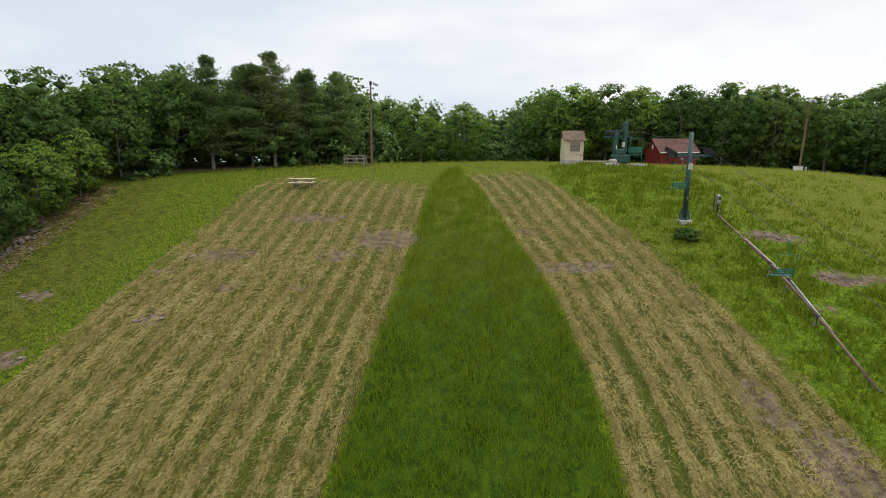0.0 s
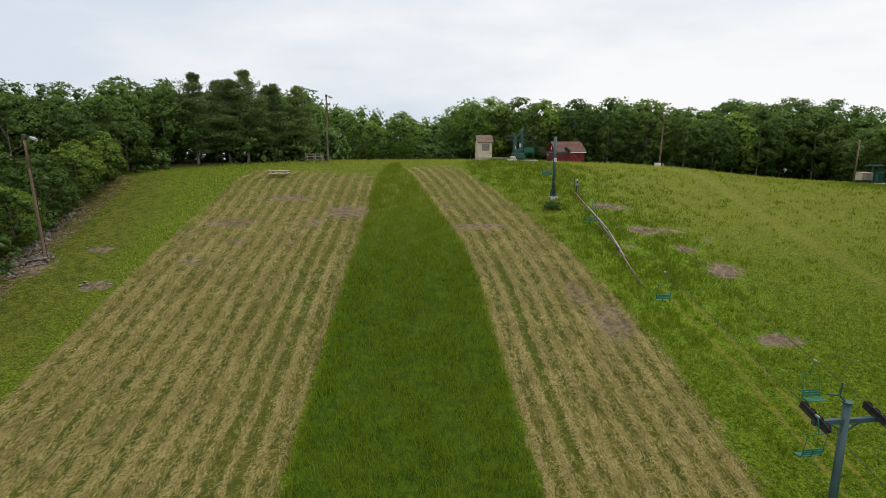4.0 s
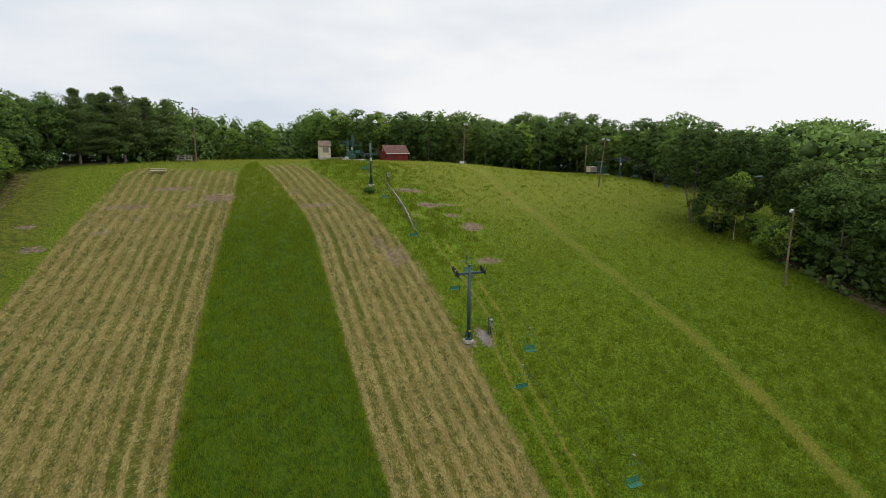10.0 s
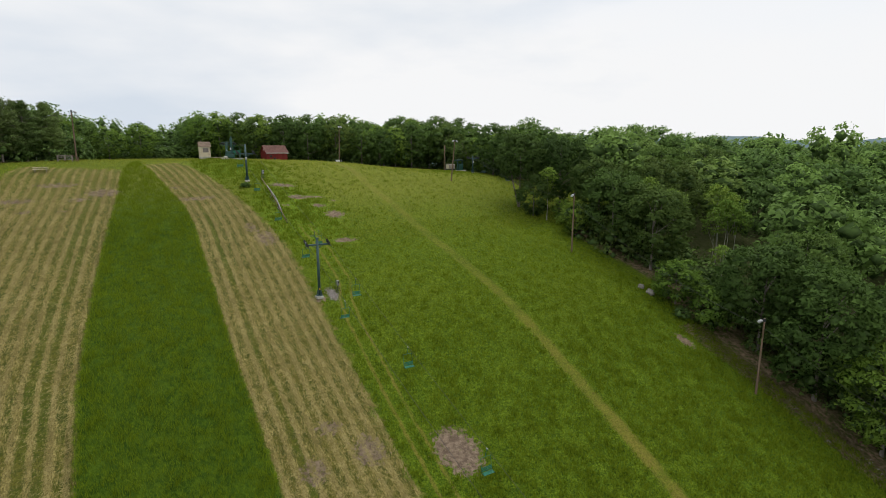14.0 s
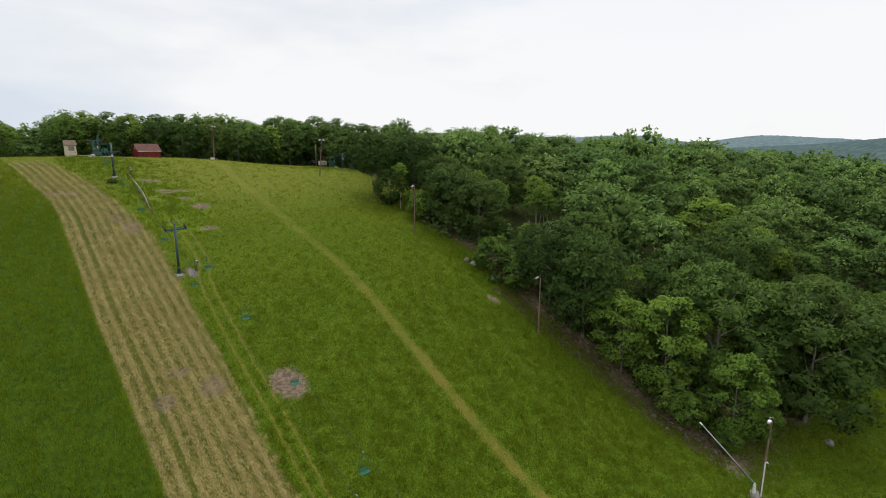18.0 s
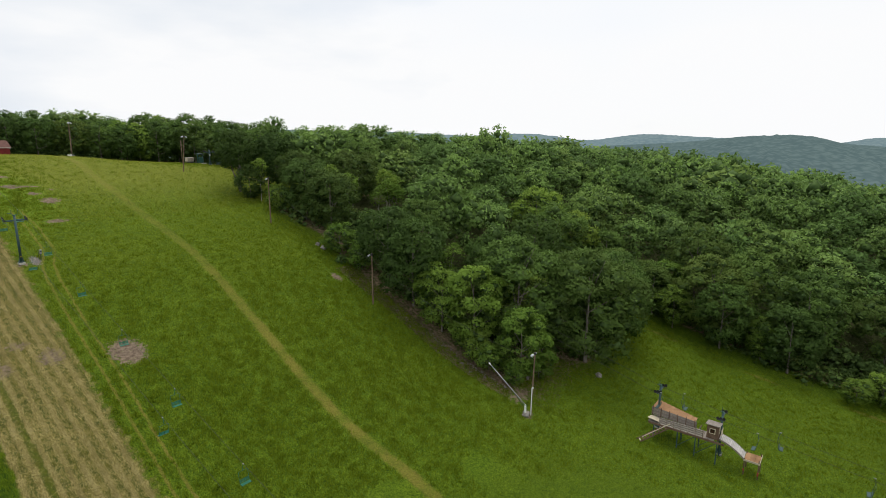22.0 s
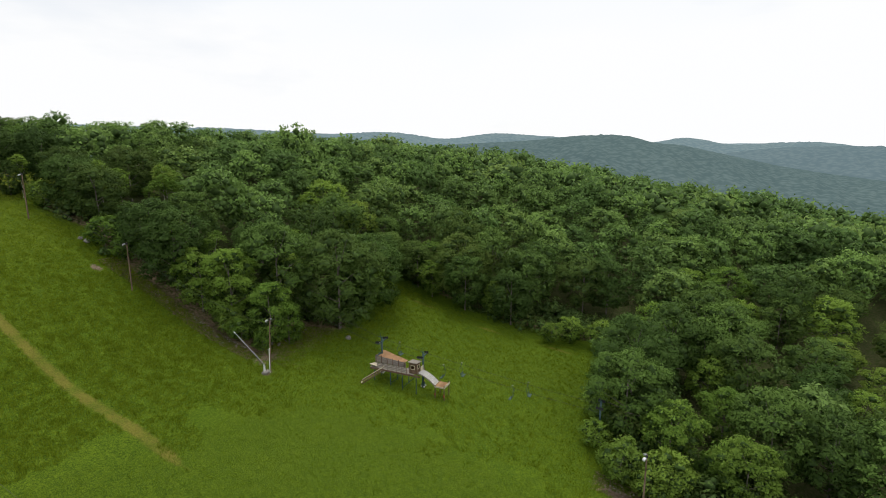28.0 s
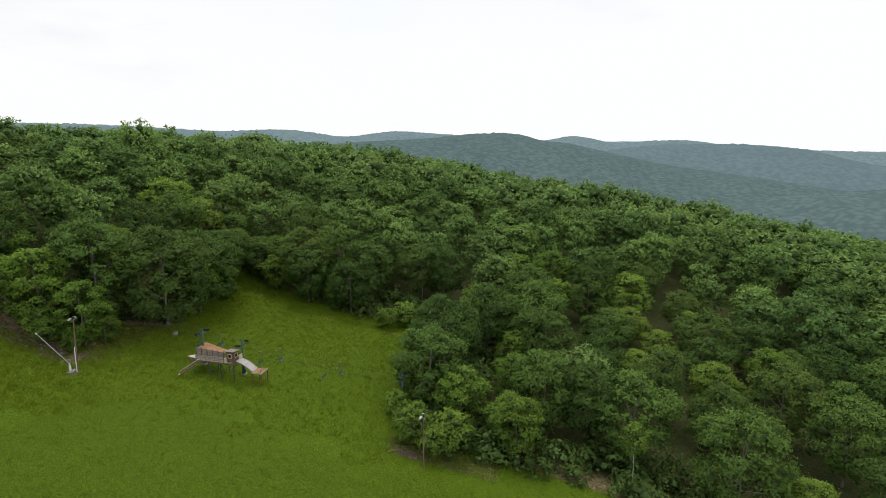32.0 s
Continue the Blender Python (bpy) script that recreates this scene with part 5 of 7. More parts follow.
for a in ((-28.2, 29.0, 9.9, (-2.0, 0), ((0.1, -75),), "leaning weathered wooden light pole with one floodlight"),
          (-8.3, 61.5, 9.4, (0.6, 0), ((0.1, -110),), "brown wooden light pole beside a small deck"),
          (46.6, 69.0, 9.7, (1.6, 0), ((-0.1, 160), (0.1, 200)), "wooden light pole with twin floodlights near the trees"),
          (62.8, 41.0, 9.3, (6.0, 0), ((-0.1, 110), (0.1, 200)), "leaning pale wooden light pole with twin floodlights"),
          (62.6, 2.4, 10.0, (0, 0), ((0.0, 100),), "brown wooden light pole at the wood edge"),
          (62.0, -29.8, 9.6, (0, 0), ((0.0, 60),), "reddish wooden light pole beside the trees"),
          (63.4, -62.4, 9.8, (2.5, 1.0), ((-0.1, 80), (0.1, -60)), "grey wooden light pole beside a snow gun"),
          (64.3, -125.0, 8.9, (1.5, 0), ((-0.15, 60), (0.15, -60)), "thin wooden light pole with two white floodlights")):
    light_pole(*a)


def wire(name, pts, r, sag, label, category="cable"):
    """A hanging wire through the points, with slack between them."""
    bm = bmesh.new()
    for a, b in zip(pts[:-1], pts[1:]):
        a, b = Vector(a), Vector(b)
        n = 10
        ps = [a.lerp(b, i / n) - Vector((0, 0, sag * 4 * (i / n) * (1 - i / n))) for i in range(n + 1)]
        for p, q in zip(ps[:-1], ps[1:]):
            rod(bm, p, q, r, r, 5, False)
    return tagged(part(name, bm, M_CABLE), label, category)


wire("power_line", [(62.7, 41.2, at(62.8, 41) + 8.6), (62.6, 2.4, at(62.6, 2.4) + 8.8), (62.0, -29.8, at(62, -29.8) + 8.4), (63.6, -62.4, at(63.4, -62.4) + 8.6)], 0.016, 1.6, "thin dark power line sagging between light poles")
wire("power_line", [(-28.5, 29.0, at(-28.2, 29.0) + 9.2), (-34.0, 12.0, at(-34, 12) + 8.0)], 0.016, 0.8, "thin power line running into the trees")
wire("power_line", [(-8.2, 61.5, at(-8.3, 61.5) + 8.8), (-44, 48, at(-44, 48) + 6.2)], 0.016, 1.0, "thin dark power line running to the pines")

# ---- chair lifts ----
M_YELLOW = worn("yellow_paint", (0.55, 0.36, 0.03), (0.70, 0.47, 0.05), 5.0, 0.6)


def sheave_train(parent, c, n, tilt, label=""):
    """Grooved wheels on a rocker beam, along the cable."""
    m = Matrix.Translation(c) @ pose(0, 0, 0, tilt, 0, 0)
    bm = bmesh.new()
    half = 0.20 * (n - 1)
    for s in (-0.07, 0.07):
        box(bm, (s, 0, -0.12), (0.03, 2 * half + 0.30, 0.12))
    bmesh.ops.transform(bm, matrix=m, verts=bm.verts)
    f = part("sheave_frame", bm, M_DARKSTEEL, parent, label)
    for i in range(n):
        y = -half + 0.40 * i
        bm = bmesh.new()
        for x0, x1, r in ((-0.06, -0.025, 0.19), (-0.025, 0.025, 0.15), (0.025, 0.06, 0.19)):
            rod(bm, (x0, y, 0.02), (x1, y, 0.02), r, r, 14)
        bmesh.ops.transform(bm, matrix=m, verts=bm.verts)
        part("wheel", bm, M_RUBBER, f)
    bm = bmesh.new()
    beam(bm, (0.14, -half - 0.15, -0.30), (0.14, half + 0.15, -0.30), 0.05)
    for y in (-half, half):
        beam(bm, (0.14, y, -0.30), (0.05, y, -0.12), 0.04)
    bmesh.ops.transform(bm, matrix=m, verts=bm.verts)
    part("catcher", bm, M_DARKSTEEL, f)


def peg_mesh():
    bm = bmesh.new()
    rod(bm, (0, 0, 0), (0.23, 0, 0), 0.014, 0.014, 5)
    rod(bm, (0.23, 0, 0), (0.23, 0, 0.05), 0.014, 0.014, 5)
    me = bpy.data.meshes.new("climbing_peg")
    bm.to_mesh(me)
    bm.free()
    me.materials.append(M_DARKSTEEL)
    return me


PEG = peg_mesh()


def lift_tower(x, y, h, arm, gauge, tilt, label, wheels=(4, 3), plate=None, group="towers of the chair lift"):
    e = thing("lift_tower", pose(x, y, at(x, y)), label, "lift tower", group)
    bm = bmesh.new()
    box(bm, (0, 0, 0.02), (0.86, 0.82, 0.36), bevel=0.05)
    part("footing", bm, M_CONCRETE, e, "pale concrete footing")
    bm = bmesh.new()
    rod(bm, (0, 0, 0.18), (0, 0, 0.31), 0.38, 0.38, 16)
    for i in range(8):
        a = i * math.pi / 4
        rod(bm, (0.36 * math.cos(a), 0.36 * math.sin(a), 0.31), (0.36 * math.cos(a), 0.36 * math.sin(a), 0.38), 0.03, 0.03, 6)
    part("base_plate", bm, M_DARKGREEN, e)
    bm = bmesh.new()
    for i in range(4):
        a = i * math.pi / 2 + math.pi / 4
        beam(bm, (0.34 * math.cos(a), 0.34 * math.sin(a), 0.31), (0.19 * math.cos(a), 0.19 * math.sin(a), 0.95), 0.02, 0.14)
    part("gusset", bm, M_DARKGREEN, e)
    bm = bmesh.new()
    rod(bm, (0, 0, 0.31), (0, 0, h), 0.180, 0.145, 18)
    smooth(part("mast", bm, M_DARKGREEN, e, "dark green tubular mast"))
    bm = bmesh.new()
    beam(bm, (-gauge / 2 - 0.1, -0.02, arm), (gauge / 2 + 0.1, -0.02, arm), 0.16, 0.20)
    for s in (-1, 1):
        beam(bm, (0.12 * s, -0.02, arm - 0.45), (0.75 * s, -0.02, arm - 0.06), 0.06)
    part("crossarm", bm, M_DARKGREEN, e)
    if not plate:
        bm = bmesh.new()
        bent(bm, [(0, 0, h - 0.1), (-0.30, 0.1, h + 0.28), (-0.78, 0.2, h + 0.32)], 0.045, 6)
        bent(bm, [(-0.30, 0.1, h + 0.28), (-0.26, 0.1, h + 0.85)], 0.035, 6)
        rod(bm, (0, 0, h - 0.02), (0, 0, h + 0.04), 0.22, 0.22, 12)
        part("lifting_frame", bm, M_GREEN, e)
    sheave_train(e, (-gauge / 2, 0, arm + 0.25), wheels[0], tilt, "black wheel train on a steel rocker")
    sheave_train(e, (gauge / 2, 0, arm + 0.25), wheels[1], tilt, "black wheel train on a steel rocker")
    for i in range(int((h - 1.2) / 0.38) + 1):
        peg = new("climbing_peg", PEG)
        peg.parent = e
        peg.matrix_basis = pose(0.13, 0.10, 0.9 + 0.38 * i, 0, 0, 12)
    if plate:
        bm = bmesh.new()
        box(bm, (0.02, -0.215, arm - 0.78), (0.30, 0.02, 0.42), bevel=0.006)
        p = part("plate", bm, M_WHITE, e, "white notice plate")
        bm = bmesh.new()
        for k in range(4):
            box(bm, (0.02, -0.229, arm - 0.66 - 0.075 * k), (0.20 - 0.03 * (k % 2), 0.006, 0.022))
        part("notice_lines", bm, M_DARKSTEEL, p)
        cu = bpy.data.curves.new("number", "FONT")
        cu.body, cu.size, cu.extrude, cu.align_x = plate, 0.36, 0.004, "CENTER"
        cu.materials.append(M_YELLOW)
        t = new("number", cu)
        t.parent = e
        t.matrix_basis = pose(0, -0.215, 1.62, 90, 0, 0)
        t["label"] = "yellow painted tower number"
    else:
        bm = bmesh.new()
        rod(bm, (-0.02, -0.20, 1.10), (-0.02, -0.23, 1.10), 0.09, 0.09, 12)
        part("marker", bm, M_YELLOW, e, "round yellow marker")
    return e


GAUGE = 2.75
LIFT_X = 18.1
lift_tower(LIFT_X + 0.15, 1.25, 7.45, 6.65, GAUGE, 17, "dark green steel chair lift tower with crossarm")
lift_tower(LIFT_X - 0.3, 38.2, 6.5, 4.85, GAUGE, 13, "dark green numbered chair lift tower near the hilltop", (5, 4), "7")
lift_tower(LIFT_X, -100.0, 8.0, 7.1, GAUGE, 15, "dark green chair lift tower on the lower slope")
Z7, Z6, Z5, ZT = at(LIFT_X, 38.2) + 5.20, at(LIFT_X, 1.0) + 7.15, at(LIFT_X, -100) + 7.5, at(17.8, 52.6) + 3.3
LINE_Y, LINE_Z = [-100, 1.0, 38.2, 52.6], [Z5, Z6, Z7, ZT]


def line_z(y):
    z = float(np.interp(y, LINE_Y, LINE_Z))
    return z - (1.3 * (1 - ((y + 49.5) / 50.5) ** 2) if y < 1 else 0.25 * (1 - ((y - 19.6) / 18.6) ** 2) if y < 38.2 else 0)


def line_x(y):
    return LIFT_X - 0.3 * max(0.0, y - 1.0) / 37.2


def haul_rope(x):
    bm = bmesh.new()
    ys = [-130, *range(-100, 1, 6), 1, *range(4, 38, 5), 38.2, 45, 52.6]
    pts = [(x + line_x(y) - LIFT_X, y, line_z(y) if y >= -100 else Z5 - 0.28 * (-100 - y)) for y in ys]
    for p, q in zip(pts[:-1], pts[1:]):
        rod(bm, p, q, 0.014, 0.014, 5, False)
    return tagged(part("haul_rope", bm, M_CABLE), "thin dark steel haul rope of the chair lift", "cable")


haul_rope(LIFT_X - GAUGE / 2)
haul_rope(LIFT_X + GAUGE / 2)


def lift_chair(m, label, drop=2.35):
    """A two-seat chair; its origin is at the rope grip, it faces up the slope (+y)."""
    e = thing("lift_chair", m, label, "lift chair", "chairs of the chair lift")
    bm = bmesh.new()
    box(bm, (0, 0, -0.02), (0.09, 0.30, 0.12), bevel=0.02)
    part("grip", bm, M_STEEL, e)
    bm = bmesh.new()
    bent(bm, [(0, 0, -0.05), (0.02, -0.12, -0.35), (0.04, -0.20, -drop + 1.42)], 0.030, 8)
    part("hanger", bm, M_TEAL, e)
    bm = bmesh.new()
    w = 0.58
    bent(bm, [(-w, 0.02, -drop + 0.12), (-w, -0.20, -drop + 1.36), (-w + 0.06, -0.20, -drop + 1.42), (w - 0.06, -0.20, -drop + 1.42), (w, -0.20, -drop + 1.36), (w, 0.02, -drop + 0.12)], 0.022, 6)
    part("frame", bm, M_TEAL, e)
    bm = bmesh.new()
    for i in range(4):
        box(bm, (0, 0.12 + 0.115 * i, -drop + 0.02 - 0.012 * i), (2 * w + 0.04, 0.10, 0.035), bevel=0.008)
    part("seat", bm, M_TEAL, e)
    bm = bmesh.new()
    for i in range(3):
        box(bm, (0, 0.03 - 0.03 * i, -drop + 0.16 + 0.14 * i), (2 * w + 0.02, 0.03, 0.11), bevel=0.008)
    part("backrest", bm, M_TEAL, e)
    bm = bmesh.new()
    for s in (-w, 0, w):
        beam(bm, (s, 0.06, -drop - 0.02), (s, 0.54, -drop - 0.06), 0.035)
        beam(bm, (s, 0.06, -drop - 0.02), (s, -0.06, -drop + 0.48), 0.030)
    beam(bm, (-w, 0.30, -drop - 0.04), (w, 0.30, -drop - 0.04), 0.035)
    part("seat_frame", bm, M_GREEN, e)
    return e


first = None
for side, ys, turn in ((-1, (36.4, 24.6, 12.9, 1.0, -11.6, -48.1, -61.2), 0), (1, (4.3, -7.9, -20.1, -32.4, -44.8, -57.3), 180)):
    for y in ys:
        m = pose(line_x(y) + side * GAUGE / 2, y, line_z(y), 0, 0, turn) @ Matrix.Diagonal((0.88, 0.88, 0.88, 1))
        if first is None:
            first = lift_chair(m, "teal green two-seat lift chair hanging from the rope")
        else:
            copy_thing(first, m)


# ---- top station ----
def top_station(x, y):
    z = at(x, y)
    e = thing("lift_station", pose(x, y, z), "green steel top station of the chair lift on concrete", "lift station")
    bm = bmesh.new()
    box(bm, (-0.95, -0.8, 0.0), (1.3, 1.1, 0.45), bevel=0.06)
    box(bm, (-0.75, -0.75, 0.36), (0.7, 0.7, 0.45), bevel=0.12)
    part("footing", bm, M_CONCRETE, e, "pale concrete block")
    bm = bmesh.new()
    box(bm, (1.3, 0.3, 0.0), (2.8, 1.8, 0.20), bevel=0.03)
    part("slab", bm, M_CONCRETE, e)
    for name, px, h, w in (("front_column", -0.35, 3.1, 0.42), ("rear_column", 0.55, 4.1, 0.36)):
        bm = bmesh.new()
        box(bm, (px, 0, h / 2), (w, 0.5, h), bevel=0.03)
        for k in (-1, 1):
            beam(bm, (px + k * 0.5 * w, 0, 0.1), (px + k * 0.22, 0, 1.5), 0.09)
        part(name, bm, M_GREEN, e)
    bm = bmesh.new()
    box(bm, (0.15, -0.15, 0.62), (1.7, 0.8, 0.75), bevel=0.08)
    box(bm, (0.0, -0.2, 1.25), (0.9, 0.6, 0.6), bevel=0.05)
    part("drive_housing", bm, M_GREEN, e)
    bm = bmesh.new()
    rod(bm, (-0.35, -0.32, 1.3), (-0.35, -0.36, 1.9), 0.05, 0.05, 8)
    box(bm, (0.34, -0.34, 2.0), (0.24, 0.04, 0.46), bevel=0.01)
    part("notice_plate", bm, M_WHITE, e, "white notice plate")
    bm = bmesh.new()
    for k in range(5):
        box(bm, (0.34, -0.364, 2.16 - 0.075 * k), (0.16, 0.006, 0.02))
    part("notice_lines", bm, M_DARKSTEEL, e)
    bm = bmesh.new()
    rod(bm, (0.1, 1.1, 3.22), (0.1, 1.1, 3.38), 1.15, 1.15, 28)
    part("bullwheel", bm, M_DARKGREEN, e, "large horizontal bullwheel")
    bm = bmesh.new()
    beam(bm, (-1.5, 0, 2.75), (1.35, 0, 2.75), 0.14, 0.18)
    beam(bm, (0.1, 0, 2.75), (0.1, 1.3, 3.1), 0.16)
    beam(bm, (-0.35, 0, 3.0), (0.55, 0, 3.6), 0.10)
    part("crossarm", bm, M_GREEN, e)
    for k in range(4):
        bm = bmesh.new()
        px = -1.45 + 0.30 * k
        rod(bm, (px, -0.22, 3.05 - 0.04 * k), (px, -0.10, 3.05 - 0.04 * k), 0.15, 0.15, 14)
        part("wheel", bm, M_RUBBER, e)
    for k in range(2):
        bm = bmesh.new()
        rod(bm, (1.05 + 0.30 * k, -0.22, 2.98), (1.05 + 0.30 * k, -0.10, 2.98), 0.15, 0.15, 14)
        part("wheel", bm, M_RUBBER, e)
    for px, pz in ((0.62, 4.1), (-0.35, 3.1)):
        bm = bmesh.new()
        rod(bm, (px, 0, pz), (px, 0, pz + 0.35), 0.12, 0.10, 8)
        part("cap", bm, M_GREEN, e)
    bm = bmesh.new()
    for px in (0.9, 2.1):
        beam(bm, (px, -0.6, 0.1), (px, -0.6, 2.6), 0.05)
    for pz in (0.9, 1.7, 2.55):
        beam(bm, (0.9, -0.6, pz), (2.1, -0.6, pz), 0.05)
    box(bm, (1.5, -0.55, 1.05), (1.3, 0.5, 0.06))
    box(bm, (1.5, -0.34, 1.45), (1.3, 0.04, 0.5))
    part("parked_chair_frame", bm, M_TEAL, e, "teal chair standing at the station")
    return e


top_station(17.4, 52.6)
wire("guide_wire", [(17.95, 52.6, at(17.4, 52.6) + 4.4), (17.8, 38.2, at(17.8, 38.2) + 6.5)], 0.014, 0.9, "dark slack cable between station and tower")

M_CREAM = worn("cream_painted_siding", (0.58, 0.50, 0.36), (0.68, 0.60, 0.45), 1.5, 0.75, bump=0.1)
M_SHINGLE = worn("brown_shingles", (0.17, 0.125, 0.090), (0.27, 0.205, 0.155), 2.5, 0.95, bump=0.4, each=0.5)
M_REDSHINGLE = worn("reddish_brown_shingles", (0.135, 0.070, 0.058), (0.205, 0.110, 0.092), 2.0, 0.95, bump=0.4, each=0.5)
M_RED = worn("barn_red_boards", (0.150, 0.018, 0.016), (0.230, 0.030, 0.026), 1.5, 0.8, bump=0.3, stretch=(4, 4, 0.5), each=0.35)
M_GREYWOOD = worn("weathered_grey_wood", (0.24, 0.205, 0.170), (0.40, 0.355, 0.310), 1.5, 0.95, bump=0.4, stretch=(1, 5, 5), each=0.45)
M_PLY = worn("orange_plywood", (0.28, 0.155, 0.075), (0.40, 0.235, 0.120), 1.2, 0.9, bump=0.2, each=0.25)
M_BROWNWOOD = worn("brown_stained_wood", (0.125, 0.075, 0.048), (0.205, 0.135, 0.095), 1.5, 0.9, bump=0.3, each=0.3)
M_PALEWOOD = worn("pale_new_wood", (0.50, 0.43, 0.31), (0.64, 0.56, 0.42), 1.5, 0.85, bump=0.2, each=0.25)
M_WINDOW = worn("dusty_window", (0.16, 0.135, 0.120), (0.26, 0.225, 0.200), 2.0, 0.25, spec=0.5)
M_DARKPANE = worn("dark_pane", (0.030, 0.014, 0.012), (0.060, 0.026, 0.020), 2.0, 0.2, spec=0.5)
M_RUST = worn("rusty_pipe", (0.125, 0.080, 0.055), (0.270, 0.195, 0.145), 1.0, 0.85, 0.2, 0.3, stretch=(3, 1, 3))
M_RED_PAINT = worn("faded_red_paint", (0.30, 0.055, 0.030), (0.42, 0.095, 0.055), 2.0, 0.7)


def roof_slope(parent, name, x0, x1, a, b, rows, material, per=9):
    """Overlapping shingles from the eave a to the ridge b, each a piece of its own. a and b are (y, z)."""
    a, b = Vector((0, *a)), Vector((0, *b))
    d = (b - a) / rows
    slope = math.degrees(math.atan2(d.z, d.y))
    w = (x1 - x0) / per
    me = None
    for j in range(rows):
        for i in range(per + (j % 2)):
            if me is None:
                bm = bmesh.new()
                box(bm, (0, 0, 0), (w * 0.97, d.length * 1.25, 0.018), pose(0, 0, 0, 0, 0, 0))
                p = part("shingle", bm, material, parent)
                me = p.data
            else:
                p = new("shingle", me)
                p.parent = parent
            x = x0 + w * (i + 0.5) - (w * 0.5 if j % 2 else 0)
            c = a + d * (j + 0.5)
            p.matrix_basis = pose(min(max(x, x0 + w * 0.3), x1 - w * 0.3), c.y, c.z + 0.022 + 0.004 * (i % 2), slope - 2.0 * (1 if slope < 90 else -1), 0, 0)


def booth(x, y, turn):
    """The small cream control booth on its concrete plinth."""
    e = thing("control_booth", pose(x, y, at(x, y), 0, 0, turn), "cream clapboard booth with a brown shingle roof", "booth")
    w, d, h, p = 1.85, 1.75, 2.0, 0.50
    bm = bmesh.new()
    box(bm, (0, 0, p / 2 - 0.25), (w + 0.06, d + 0.06, p + 0.5), bevel=0.02)
    part("plinth", bm, M_CONCRETE, e)
    bm = bmesh.new()
    box(bm, (0, 0, p + h / 2), (w, d, h))
    for sx in (-1, 1):
        vs = [bm.verts.new((sx * w / 2, yy, zz)) for yy, zz in ((-d / 2, p + h), (d / 2, p + h), (0, p + h + 0.78))]
        bm.faces.new(vs if sx > 0 else vs[::-1])
    part("wall", bm, M_CREAM, e)
    me = None
    for i in range(10):
        for f, (cx, cy, sx, sy) in enumerate(((0, -d / 2 - 0.008, w, 0.016), (-w / 2 - 0.008, 0, 0.016, d), (w / 2 + 0.008, 0, 0.016, d))):
            bm = bmesh.new()
            box(bm, (cx, cy, p + 0.10 + 0.195 * i), (sx, sy, 0.165))
            part("clapboard", bm, M_CREAM, e)
    bm = bmesh.new()
    for sx in (-1, 1):
        box(bm, (sx * (w / 2 - 0.04), -d / 2 - 0.022, p + h / 2), (0.11, 0.05, h))
    box(bm, (0, -d / 2 - 0.022, p + h - 0.05), (w - 0.2, 0.05, 0.10))
    part("corner_trim", bm, M_CREAM, e)
    bm = bmesh.new()
    for sy in (-1, 1):
        beam(bm, (0, sy * (d / 2 + 0.20), p + h - 0.12), (0, 0, p + h + 0.84), w + 0.36, 0.05)
    part("roof", bm, M_SHINGLE, e)
    roof_slope(e, "shingle", -w / 2 - 0.18, w / 2 + 0.18, (-d / 2 - 0.2, p + h - 0.09), (0, p + h + 0.87), 5, M_SHINGLE)
    f = part("window", box(bmesh.new(), (0.08, -d / 2 - 0.03, p + 1.28), (1.02, 0.05, 0.92), bevel=0.01), M_WINDOW, e, "dusty boarded window")
    bm = bmesh.new()
    for sx in (-1, 1):
        box(bm, (0.08 + sx * 0.55, -d / 2 - 0.035, p + 1.28), (0.08, 0.07, 1.08))
    for sz in (-1, 1):
        box(bm, (0.08, -d / 2 - 0.035, p + 1.28 + sz * 0.50), (1.02, 0.07, 0.08))
    part("frame", bm, M_CREAM, f)
    part("sill", box(bmesh.new(), (0.08, -d / 2 - 0.07, p + 0.74), (1.25, 0.12, 0.05)), M_CREAM, f)
    part("hook", box(bmesh.new(), (0.74, -d / 2 - 0.05, p + 0.45), (0.22, 0.06, 0.05)), M_DARKSTEEL, e)
    return e


booth(13.2, 54.4, 2)
for k in range(2):
    tagged(part("walkway_plank", box(bmesh.new(), (15.4, 53.2 + 0.5 * k, at(15.4, 53.4, 0.28)), (2.6, 0.42, 0.10), bevel=0.01), M_PALEWOOD), "weathered plank lying between booth and station", "plank")


